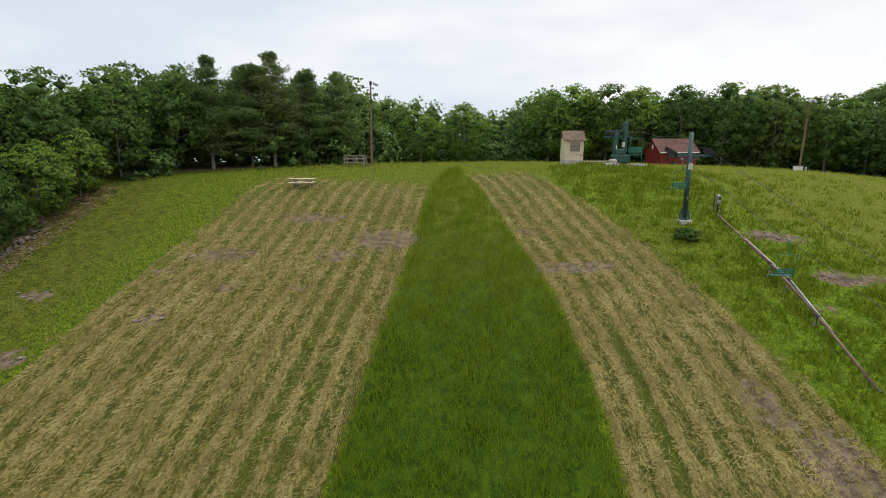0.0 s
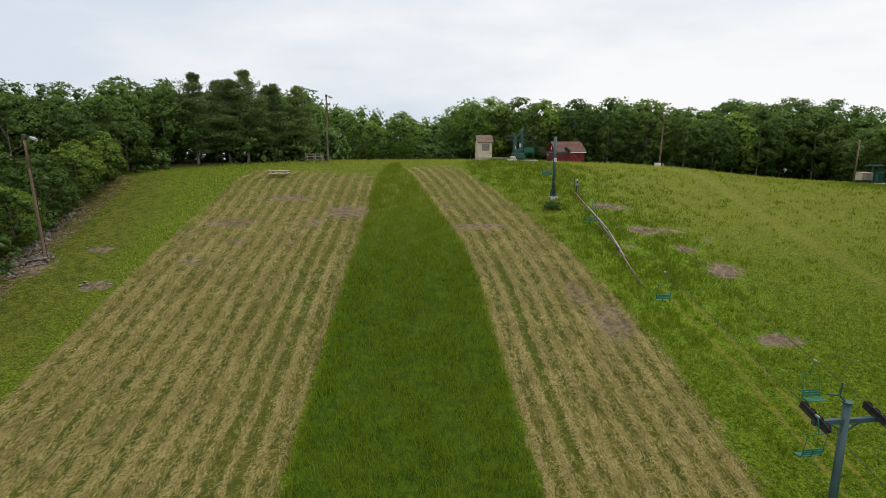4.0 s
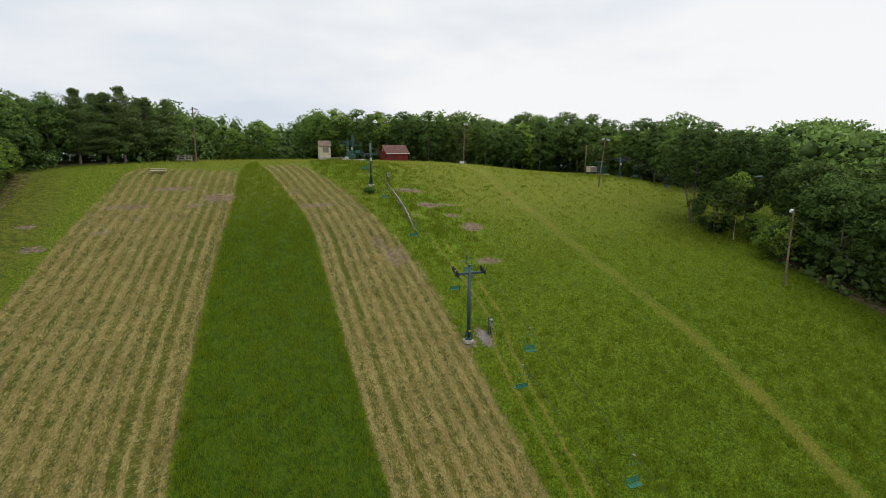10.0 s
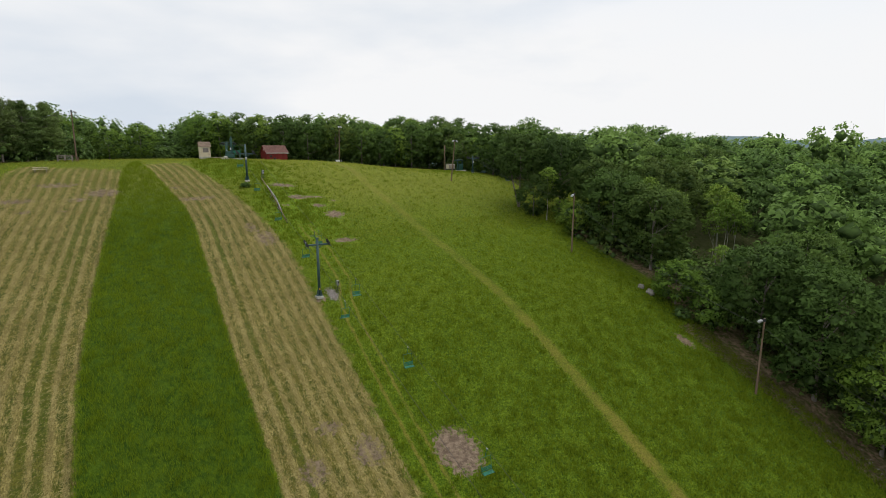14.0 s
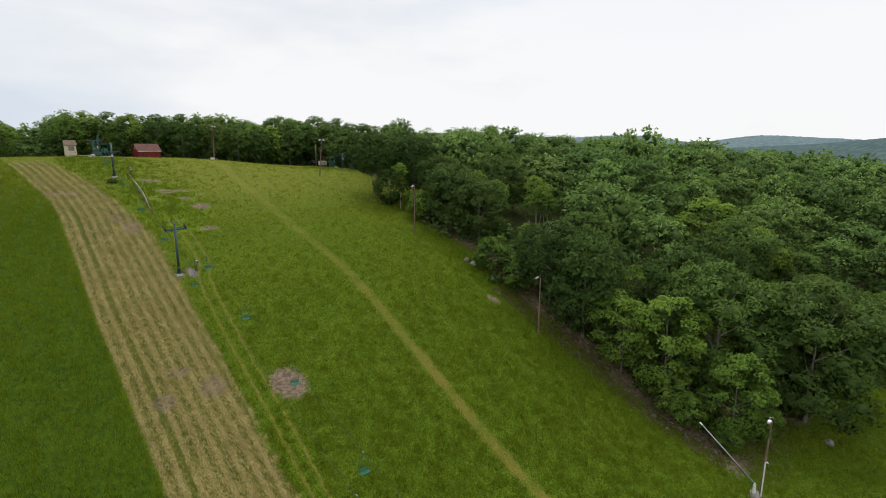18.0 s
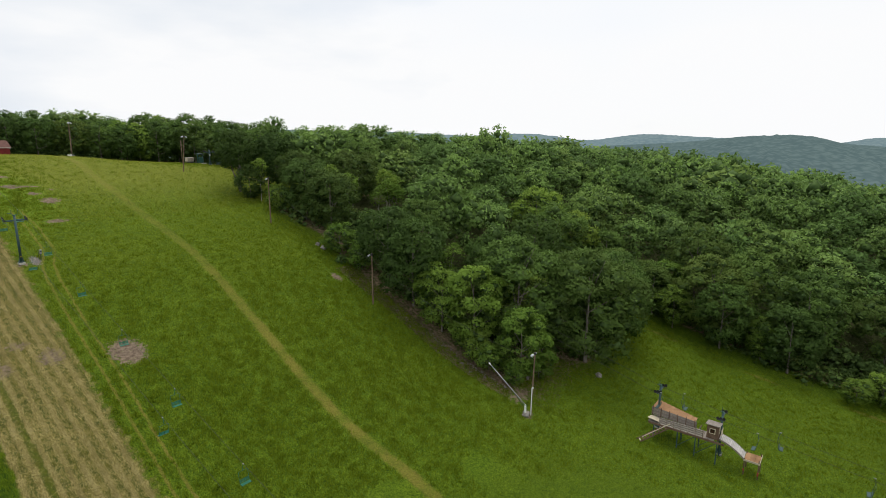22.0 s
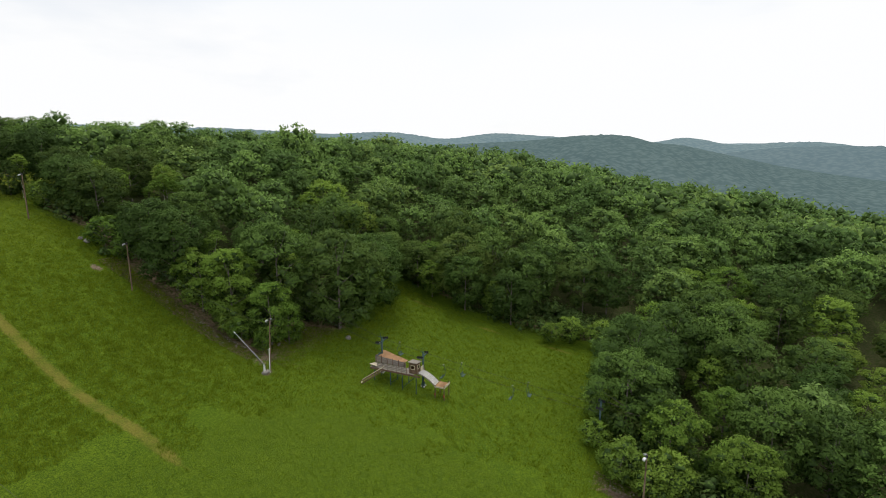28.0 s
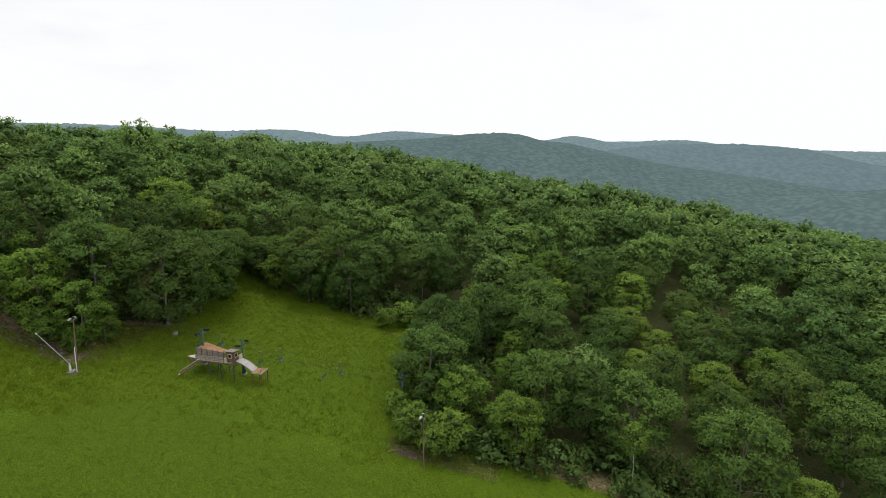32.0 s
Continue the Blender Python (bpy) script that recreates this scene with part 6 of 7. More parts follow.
def barn(x, y, turn):
    """The small red barn: boarded walls, a reddish shingle roof and white trim."""
    e = thing("barn", pose(x, y, at(x, y), 0, 0, turn), "small red boarded barn with a reddish shingle roof", "barn")
    L, d, h, rise = 5.1, 4.3, 2.0, 1.55
    part("footing", box(bmesh.new(), (0, 0, -0.25), (L + 0.05, d + 0.05, 0.7)), M_CONCRETE, e)
    bm = bmesh.new()
    box(bm, (0, 0, h / 2), (L, d, h))
    for sx in (-1, 1):
        vs = [bm.verts.new((sx * L / 2, yy, zz)) for yy, zz in ((-d / 2, h), (d / 2, h), (0, h + rise))]
        bm.faces.new(vs if sx > 0 else vs[::-1])
    part("wall", bm, M_RED, e)
    me = None
    n = 26
    for i in range(n):
        px = -L / 2 + L / n * (i + 0.5)
        if me is None:
            o = part("board", box(bmesh.new(), (0, 0, 0), (L / n * 0.93, 0.024, h)), M_RED, e)
            me = o.data
        else:
            o = new("board", me)
            o.parent = e
        o.matrix_basis = pose(px, -d / 2 - 0.012 - 0.003 * (i % 3), h / 2)
    for i in range(21):
        py = -d / 2 + d / 21 * (i + 0.5)
        top = h + rise * (1 - abs(py) / (d / 2)) - 0.06
        part("board", box(bmesh.new(), (-L / 2 - 0.012 - 0.003 * (i % 3), py, top / 2), (0.024, d / 21 * 0.93, top)), M_RED, e)
    bm = bmesh.new()
    for sy in (-1, 1):
        beam(bm, (0, sy * (d / 2 + 0.28), h - 0.2), (0, 0, h + rise + 0.04), L + 0.5, 0.07)
    part("roof", bm, M_REDSHINGLE, e)
    roof_slope(e, "shingle", -L / 2 - 0.25, L / 2 + 0.25, (-d / 2 - 0.28, h - 0.16), (0, h + rise + 0.08), 9, M_REDSHINGLE, 14)
    bm = bmesh.new()
    box(bm, (0, -d / 2 - 0.30, h - 0.19), (L + 0.5, 0.05, 0.12))
    part("fascia", bm, M_WHITE, e, "white eave board")
    bm = bmesh.new()
    for sy in (-1, 1):
        beam(bm, (-L / 2 - 0.26, sy * (d / 2 + 0.28), h - 0.2), (-L / 2 - 0.26, 0, h + rise + 0.04), 0.10, 0.05)
    part("rake_board", bm, M_RED, e)
    for px in (0.6, 1.9):
        dr = part("door", box(bmesh.new(), (px, -d / 2 - 0.035, 0.92), (1.1, 0.04, 1.8), bevel=0.01), M_RED, e)
        bm = bmesh.new()
        beam(bm, (px - 0.5, -d / 2 - 0.065, 0.1), (px + 0.5, -d / 2 - 0.065, 1.75), 0.10, 0.02, (0, 1, 0))
        part("brace", bm, M_RED, dr)
    part("window", box(bmesh.new(), (-1.6, -d / 2 - 0.04, 1.1), (0.6, 0.05, 0.6), bevel=0.01), M_DARKPANE, e)
    bm = bmesh.new()
    for a in range(4):
        rod(bm, (-L / 2 - 0.05, 0.16 * math.cos(a * math.pi / 2), h + 0.55 + 0.22 * math.sin(a * math.pi / 2)), (-L / 2 - 0.07, 0.16 * math.cos(a * math.pi / 2), h + 0.55 + 0.22 * math.sin(a * math.pi / 2)), 0.11, 0.11, 10)
    beam(bm, (-L / 2 - 0.06, 0, h + 0.15), (-L / 2 - 0.06, 0, h + 0.9), 0.03)
    part("ornament", bm, M_WHITE, e, "white cross-shaped ornament on the gable")
    bm = bmesh.new()
    rod(bm, (-0.8, -d / 2 - 0.5, -0.1), (-0.8, -d / 2 - 0.5, 0.75), 0.28, 0.28, 14)
    part("barrel", bm, M_DARKSTEEL, e)
    return e


barn(31.3, 73.0, 6)


M_TABLE = worn("sun_bleached_pine", (0.58, 0.51, 0.36), (0.76, 0.69, 0.52), 2.0, 0.85, bump=0.2, stretch=(0.5, 5, 5))


def picnic_table(x, y, turn):
    e = thing("picnic_table", pose(x, y, at(x, y), 0, 0, turn), "pale wooden picnic table on the mown grass", "picnic table")
    for i in range(5):
        part("plank", box(bmesh.new(), (0, -0.30 + 0.15 * i, 0.74), (2.2, 0.142, 0.04), bevel=0.006), M_TABLE, e)
    for s in (-1, 1):
        for j in range(2):
            part("bench_plank", box(bmesh.new(), (0, s * (0.66 + 0.14 * j), 0.44), (2.2, 0.132, 0.04), bevel=0.006), M_TABLE, e)
    for s in (-0.75, 0.75):
        for k in (-1, 1):
            part("leg", beam(bmesh.new(), (s, k * 0.72, -0.05), (s, k * 0.22, 0.72), 0.09, 0.04), M_GREYWOOD, e)
        part("cross_beam", beam(bmesh.new(), (s + 0.05, -0.82, 0.40), (s + 0.05, 0.82, 0.40), 0.04, 0.09), M_GREYWOOD, e)
        part("brace", beam(bmesh.new(), (s, 0, 0.40), (s * 0.35, 0, 0.70), 0.04, 0.09), M_GREYWOOD, e)
    return e


picnic_table(-12.4, 46.3, 4)


def small_deck(x, y, turn):
    """A low wooden platform with rails and a few steps."""
    e = thing("wooden_deck", pose(x, y, at(x, y), 0, 0, turn), "small grey wooden deck with rails and steps", "deck")
    for i in range(12):
        part("plank", box(bmesh.new(), (-1.05 + 0.19 * i, 0, 0.42), (0.178, 1.7, 0.04)), M_GREYWOOD, e)
    for px in (-1.1, 0.0, 1.1):
        for py in (-0.85, 0.85):
            part("post", box(bmesh.new(), (px, py, 0.50), (0.10, 0.10, 1.35)), M_GREYWOOD, e)
    for py in (-0.85, 0.85):
        for pz in (0.82, 1.14):
            part("rail", beam(bmesh.new(), (-1.1, py, pz), (1.1, py, pz), 0.05, 0.10), M_GREYWOOD, e)
    part("rail", beam(bmesh.new(), (-1.1, -0.85, 1.14), (-1.1, 0.85, 1.14), 0.05, 0.10), M_GREYWOOD, e)
    for i in range(3):
        part("step", box(bmesh.new(), (1.30 + 0.28 * i, 0, 0.30 - 0.13 * i), (0.28, 1.1, 0.04)), M_BROWNWOOD, e)
    for py in (-0.55, 0.55):
        part("stair_rail", beam(bmesh.new(), (1.1, py, 1.14), (2.1, py, 0.75), 0.05, 0.09), M_BROWNWOOD, e)
        part("stair_post", box(bmesh.new(), (2.05, py, 0.36), (0.08, 0.08, 0.82)), M_BROWNWOOD, e)
    return e


small_deck(-10.0, 60.3, 0)


# ---- snow-making pipes and hydrants ----
def hill_pipe(name, pts, r, material, label, props):
    e = thing(name, pose(pts[0][0], pts[0][1], at(*pts[0][:2])), label, "pipe")
    o = e.matrix_basis.translation
    ps = [Vector((x, y, at(x, y, h))) - o for x, y, h in pts]
    for a, b in zip(ps[:-1], ps[1:]):
        bm = bmesh.new()
        rod(bm, a, b, r, r, 12)
        smooth(part("pipe_length", bm, material, e))
        bm = bmesh.new()
        d = (b - a).normalized()
        rod(bm, b - d * 0.10, b + d * 0.10, r * 1.35, r * 1.35, 12)
        part("coupling", bm, M_DARKSTEEL, e)
    for x, y, h in props:
        g = Vector((x, y, at(x, y))) - o
        bm = bmesh.new()
        beam(bm, g + Vector((-0.22, 0, -0.2)), g + Vector((0.06, 0, h)), 0.07)
        beam(bm, g + Vector((0.22, 0, -0.2)), g + Vector((-0.06, 0, h)), 0.07)
        part("prop", bm, M_GREYWOOD, e)
    return e


hill_pipe("water_pipe", [(20.25, 38.2, 0.5), (20.25, 31.5, 0.80), (20.3, 27.0, 0.72), (20.35, 22.6, 0.15)], 0.08, M_RUST, "long rusty water pipe propped along the slope",
          ((20.25, 31.4, 0.70), (20.3, 27.1, 0.62)))
hill_pipe("air_pipe", [(20.35, 34.6, 0.55), (20.55, 30.0, 0.80), (20.45, 26.0, 0.55)], 0.06, M_STEEL, "short grey steel air pipe beside the rusty pipe", ((20.55, 30.1, 0.72),))


def hydrant(x, y, turn, label):
    e = thing("snowmaking_hydrant", pose(x, y, at(x, y), 0, 0, turn) @ Matrix.Diagonal((0.86, 0.86, 0.86, 1)), label, "hydrant", "hydrants of the snow line")
    bm = bmesh.new()
    rod(bm, (0, 0, -0.3), (0, 0, 0.95), 0.06, 0.06, 10)
    rod(bm, (0.02, 0, 0.55), (0.02, -0.35, 0.50), 0.045, 0.045, 8)
    part("riser", bm, M_DARKSTEEL, e)
    bm = bmesh.new()
    box(bm, (0.02, 0, 1.30), (0.36, 0.30, 0.80), bevel=0.04)
    b = part("cabinet", bm, M_STEEL, e, "grey weathered metal cabinet")
    part("cabinet_door", box(bmesh.new(), (0.02, -0.165, 1.30), (0.28, 0.025, 0.66), bevel=0.008), M_STEEL, b)
    part("label_patch", box(bmesh.new(), (0.03, -0.182, 1.40), (0.20, 0.008, 0.30)), M_DARKSTEEL, b)
    for sx, dy in ((-0.30, -0.6), (0.26, -0.5), (0.1, 0.5)):
        bm = bmesh.new()
        rod(bm, (sx, dy, -0.2), (sx * 0.3, 0, 1.0), 0.025, 0.025, 6)
        part("stay", bm, M_DARKSTEEL, e)
    bm = bmesh.new()
    rod(bm, (-0.30, 0.05, -0.2), (-0.30, 0.05, 1.9), 0.04, 0.04, 8)
    part("post", bm, M_DARKSTEEL, e)
    return e


hydrant(20.9, 1.9, 15, "grey metal hydrant cabinet beside the lift tower")
hydrant(20.9, 39.6, 0, "grey metal hydrant cabinet at the pipe's top")


def snow_gun(x, y):
    z = at(x, y)
    e = thing("snow_gun", pose(x, y, z), "white stick snow gun leaning over a stone pad", "snow gun")
    bm = bmesh.new()
    box(bm, (0.1, -0.1, 0.05), (1.5, 1.0, 0.5), pose(0, 0, 0, 0, 0, 25), bevel=0.15)
    part("pad", bm, M_ROCK, e, "rough stone pad")
    bm = bmesh.new()
    rod(bm, (0, 0, 0.2), (0, 0, 1.35), 0.19, 0.17, 14)
    rod(bm, (0, 0, 1.35), (0, 0, 1.6), 0.10, 0.10, 10)
    part("hub", bm, M_WHITE, e, "white cylindrical hub")
    bm = bmesh.new()
    rod(bm, (0.0, -0.25, 1.35), (0.35, 6.7, 6.2), 0.075, 0.055, 10)
    smooth(part("lance", bm, M_STEEL, e, "long pale metal lance"))
    bm = bmesh.new()
    rod(bm, (0.35, 6.62, 6.14), (0.37, 6.95, 6.37), 0.10, 0.10, 10)
    part("nozzle", bm, M_WHITE, e)
    bm = bmesh.new()
    rod(bm, (0.05, 0.15, 0.9), (0.12, 1.9, 2.75), 0.035, 0.035, 8)
    part("ram", bm, M_DARKSTEEL, e)
    bm = bmesh.new()
    bent(bm, [(0.15, 0.1, 1.2), (0.45, 0.2, 0.9), (0.6, 0.1, 0.3)], 0.04, 6)
    part("hose", bm, M_RUST, e)
    return e


snow_gun(62.4, -62.0)
bm = bmesh.new()
rod(bm, (0, 0, -0.3), (0.15, 0, 4.3), 0.075, 0.075, 10)
bent(bm, [(0.15, 0, 4.3), (0.10, -0.15, 4.5), (-0.05, -0.35, 4.5)], 0.075, 8)
riser = tagged(part("riser_pipe", bm, M_WHITE), "white upright riser pipe beside the light pole", "pipe")
riser.matrix_basis = pose(63.05, -62.6, at(63.05, -62.6))


# ---- loading platform and lift on the lower slope ----
LIFT2_X = 76.6


def platform(x, y):
    """The raised wooden loading platform: decks, fence, hut, chute and landing on posts."""
    z0 = at(x, y)
    e = thing("loading_platform", pose(x, y, z0) @ Matrix.Diagonal((1, 0.93, 0.97, 1)), "weathered wooden lift platform on posts with hut and chute", "platform")

    def g(px, py):
        return at(x + px, y + py) - z0

    top = 3.75                                   # deck height over the origin's ground
    for i in range(38):                          # lower walkway planks, laid across
        py = 6.0 - 0.255 * i
        part("plank", box(bmesh.new(), (-1.35, py, top - 0.55 + 0.02 * (i % 2)), (2.1, 0.235, 0.05)), M_GREYWOOD, e)
    for i in range(9):                           # high plywood ramp, narrowing down the slope
        f0, f1 = i / 9, (i + 1) / 9
        w = 2.9 - 1.7 * (f0 + f1) / 2
        a, b = Vector((1.3 + w / 2 - 1.4, 6.2 - 6.6 * f0, top + 0.80 - 0.42 * f0)), Vector((1.3 + w / 2 - 1.4, 6.2 - 6.6 * f1, top + 0.80 - 0.42 * f1))
        part("plywood_sheet", beam(bmesh.new(), a, b - (b - a) * 0.02, w, 0.05), M_PLY, e)
    for i in range(5):                           # fence boards along the front of the ramp
        part("fence_board", beam(bmesh.new(), (-0.16, 6.3, top - 0.36 + 0.27 * i), (-0.16, -0.6, top - 0.50 + 0.20 * i), 0.035, 0.225), M_GREYWOOD, e)
    for i in range(6):
        py = 6.1 - 1.28 * i
        part("fence_post", box(bmesh.new(), (-0.22, py, top + 0.25 - 0.08 * i), (0.10, 0.10, 1.7)), M_BROWNWOOD, e)
    for i in range(4):
        part("end_board", box(bmesh.new(), (1.1, 6.28, top - 0.26 + 0.26 * i), (2.5, 0.04, 0.235)), M_GREYWOOD, e)
    for i in range(3):                           # outer guard boards of the walkway
        part("guard_board", box(bmesh.new(), (-2.42, 1.2, top - 0.22 + 0.30 * i), (0.04, 6.4, 0.22)), M_GREYWOOD, e)
    for i in range(7):
        part("guard_post", box(bmesh.new(), (-2.36, 4.3 - 1.05 * i, top - 0.05), (0.09, 0.09, 1.25)), M_BROWNWOOD, e)
    part("lean_to_roof", box(bmesh.new(), (-1.55, 5.3, top - 0.30), (1.9, 1.8, 0.06), pose(0, 0, 0, 6, 14, 0)), M_PALEWOOD, e, "pale sheet roof")
    part("skirt_board", box(bmesh.new(), (-2.40, 0.5, top - 0.72), (0.06, 11.0, 0.30)), M_BROWNWOOD, e)
    for k in (-0.38, 0.38):                      # stairs down at the upper end
        part("stringer", beam(bmesh.new(), (-2.6 + k * 0.6, 3.2 + k, top - 0.6), (-4.9 + k * 0.6, 6.6 + k, g(-4.9, 6.6) + 0.1), 0.05, 0.16), M_BROWNWOOD, e)
    for i in range(9):
        f = (i + 0.5) / 9
        part("step", box(bmesh.new(), (-2.6 - 2.3 * f, 3.2 + 3.4 * f, (top - 0.6) * (1 - f) + (g(-4.9, 6.6) + 0.1) * f + 0.06), (0.22, 0.70, 0.04), pose(0, 0, 0, 0, 0, -56)), M_BROWNWOOD if i < 8 else M_PALEWOOD, e)
    part("stair_rail", beam(bmesh.new(), (-2.9, 2.6, top + 0.3), (-5.2, 6.0, g(-5.2, 6) + 1.1), 0.06, 0.10), M_PALEWOOD, e)
    # hut
    hx, hy, hz = -1.25, -3.2, top - 0.5
    part("hut_wall", box(bmesh.new(), (hx, hy, hz + 0.98), (1.5, 1.55, 1.95)), M_BROWNWOOD, e, "brown boarded hut wall")
    for i in range(8):
        part("hut_board", box(bmesh.new(), (hx - 0.765, hy - 0.68 + 0.195 * i, hz + 0.98), (0.03, 0.18, 1.93)), M_BROWNWOOD, e)
        part("hut_board", box(bmesh.new(), (hx - 0.66 + 0.19 * i, hy - 0.79, hz + 0.98), (0.175, 0.03, 1.93)), M_BROWNWOOD, e)
    part("hut_roof", box(bmesh.new(), (hx, hy, hz + 2.05), (2.0, 2.0, 0.10), pose(0, 0, 0, 0, 8, 0), bevel=0.01), M_GREYWOOD, e, "flat grey board roof")
    for side, (cx, cy, sx, sy) in enumerate(((hx - 0.79, hy, 0.03, 0.62), (hx, hy - 0.815, 0.62, 0.03))):
        w = part("window", box(bmesh.new(), (cx, cy, hz + 1.22), (sx, sy, 0.62)), M_DARKPANE, e, "dark red-tinted window")
        bm = bmesh.new()
        for s in (-1, 1):
            if side == 0:
                box(bm, (cx - 0.02, cy + s * 0.36, hz + 1.22), (0.04, 0.10, 0.82))
                box(bm, (cx - 0.02, cy, hz + 1.22 + s * 0.36), (0.04, 0.62, 0.10))
            else:
                box(bm, (cx + s * 0.36, cy - 0.02, hz + 1.22), (0.10, 0.04, 0.82))
                box(bm, (cx, cy - 0.02, hz + 1.22 + s * 0.36), (0.62, 0.04, 0.10))
        part("window_frame", bm, M_PALEWOOD, w)
    # chute: a curved run of pale slats down to the landing
    n = 17
    pts = []
    for i in range(n + 1):
        f = i / n
        pts.append(Vector((-0.75 + 0.15 * f, -4.1 - 3.5 * f, top - 0.35 - 1.9 * (f + 0.16 * math.sin(f * math.pi) * -1))))
    for a, b in zip(pts[:-1], pts[1:]):
        part("slat", beam(bmesh.new(), a, a.lerp(b, 0.86), 1.75, 0.05), M_SLAT, e)
    for s in (-1, 1):
        bm = bmesh.new()
        for a, b in zip(pts[:-1], pts[1:]):
            beam(bm, a + Vector((s * 0.9, 0, -0.08)), b + Vector((s * 0.9, 0, -0.08)), 0.06, 0.22)
        part("side_beam", bm, M_GREYWOOD, e)
    part("parapet", box(bmesh.new(), (-0.2, -4.2, top + 0.05), (1.1, 0.05, 0.9)), M_PALEWOOD, e)
    lz = pts[-1].z - 0.03
    for i in range(3):
        part("landing_sheet", box(bmesh.new(), (-0.55, -7.95 - 0.68 * i, lz), (2.2, 0.66, 0.05)), M_PLY, e)
    part("landing_edge", box(bmesh.new(), (-1.67, -8.6, lz - 0.05), (0.06, 2.05, 0.26)), M_PALEWOOD, e)
    part("landing_edge", box(bmesh.new(), (-0.55, -9.66, lz + 0.06), (2.3, 0.06, 0.42)), M_PALEWOOD, e)
    for px in (-1.6, 0.5):
        for py in (-7.7, -9.55):
            part("landing_post", beam(bmesh.new(), (px, py, g(px, py) - 0.3), (px, py, lz + (0.45 if py < -8.5 else 0.2)), 0.14), M_BROWNWOOD, e)
    part("red_flag_board", box(bmesh.new(), (-1.72, -9.55, g(-1.7, -9.55) + 0.95), (0.05, 0.22, 0.55)), M_RED_PAINT, e)
    part("red_flag_board", box(bmesh.new(), (-1.72, -7.7, g(-1.7, -7.7) + 0.85), (0.05, 0.20, 0.30)), M_RED_PAINT, e)
    # posts and bracing
    for px, py in ((-2.2, 5.2), (-2.2, 1.6), (-2.2, -1.0), (-2.2, -4.0), (0.3, 5.2), (0.3, 1.6), (0.3, -1.0), (0.3, -4.0), (2.2, 5.8), (1.6, 2.0)):
        bm = bmesh.new()
        rod(bm, (px, py, g(px, py) - 0.3), (px, py, top - 0.55), 0.085, 0.085, 10)
        part("post", bm, M_DARKGREEN, e)
    for py in (5.2, 1.6, -1.0, -4.0):
        part("joist", beam(bmesh.new(), (-2.4, py, top - 0.68), (1.4, py, top - 0.68), 0.10, 0.18), M_BROWNWOOD, e)
    for a, b in (((-2.2, 1.6), (-2.2, -1.0)), ((-2.2, -1.0), (-2.2, -4.0)), ((0.3, -1.0), (0.3, -4.0))):
        part("brace", beam(bmesh.new(), (a[0], a[1], g(*a) + 0.3), (b[0], b[1], top - 0.8), 0.07), M_DARKGREEN, e)
    return e


M_SLAT = worn("pale_slats", (0.42, 0.40, 0.38), (0.60, 0.58, 0.56), 1.5, 0.8, bump=0.2, each=0.35)
platform(75.6, -82.6)
lift_tower(LIFT2_X + 0.2, -77.4, 7.0, 6.2, 2.7, -10, "dark green lift tower rising through the loading platform", (3, 3), group="towers of the lower lift")
lift_tower(LIFT2_X - 0.1, -86.2, 6.6, 5.9, 2.7, -6, "dark green lift tower beside the platform hut", (3, 2), group="towers of the lower lift")
lift_tower(77.4, -117.4, 7.4, 6.6, 2.7, 6, "grey-green lift tower half hidden by trees", (3, 3), group="towers of the lower lift")
lift_tower(74.6, 49.5, 4.4, 3.7, 2.7, 10, "short dark lift tower below the second top station", (4, 4), plate=" ", group="towers of the lower lift")
L2Y = [-117.4, -86.2, -77.4, 49.5, 56]
L2Z = [at(77.4, -117.4) + 7.0, at(76.5, -86.2) + 6.3, at(76.8, -77.4) + 6.6, at(74.6, 49.5) + 4.1, at(74.6, 56) + 3.4]
for s in (-1.35, 1.35):
    bm = bmesh.new()
    ys = [-117.4, -108, -98, -86.2, -77.4, *range(-70, 46, 8), 49.5, 56]
    ps = [(75.8 + 0.0 * y + s, y, float(np.interp(y, L2Y, L2Z)) - (0.25 if -110 < y < -90 else 0)) for y in ys]
    for p, q in zip(ps[:-1], ps[1:]):
        rod(bm, p, q, 0.02, 0.02, 5, False)
    tagged(part("haul_rope", bm, M_CABLE), "thin dark haul rope of the lower lift", "cable")
dark_chair = None
for s, y in ((-1.35, -77.9), (-1.35, -90.8), (1.35, -80.6), (1.35, -93.2), (1.35, -105.4), (-1.35, -103.4), (1.35, 38.5), (-1.35, 44.5)):
    m = pose(76.6 + s if y < 0 else 75.8 + s, y, float(np.interp(y, L2Y, L2Z)) - (0.25 if -110 < y < -90 else 0), 0, 0, 0 if s < 0 else 180)
    if dark_chair is None:
        dark_chair = lift_chair(m, "dark green two-seat chair of the lower lift")
        tagged(dark_chair, group="chairs of the lower lift")
        for c in dark_chair.children:
            if c.name.split(".")[0] != "grip":
                c.data = c.data.copy()
                c.data.materials[0] = M_DARKGREEN
    else:
        copy_thing(dark_chair, m)


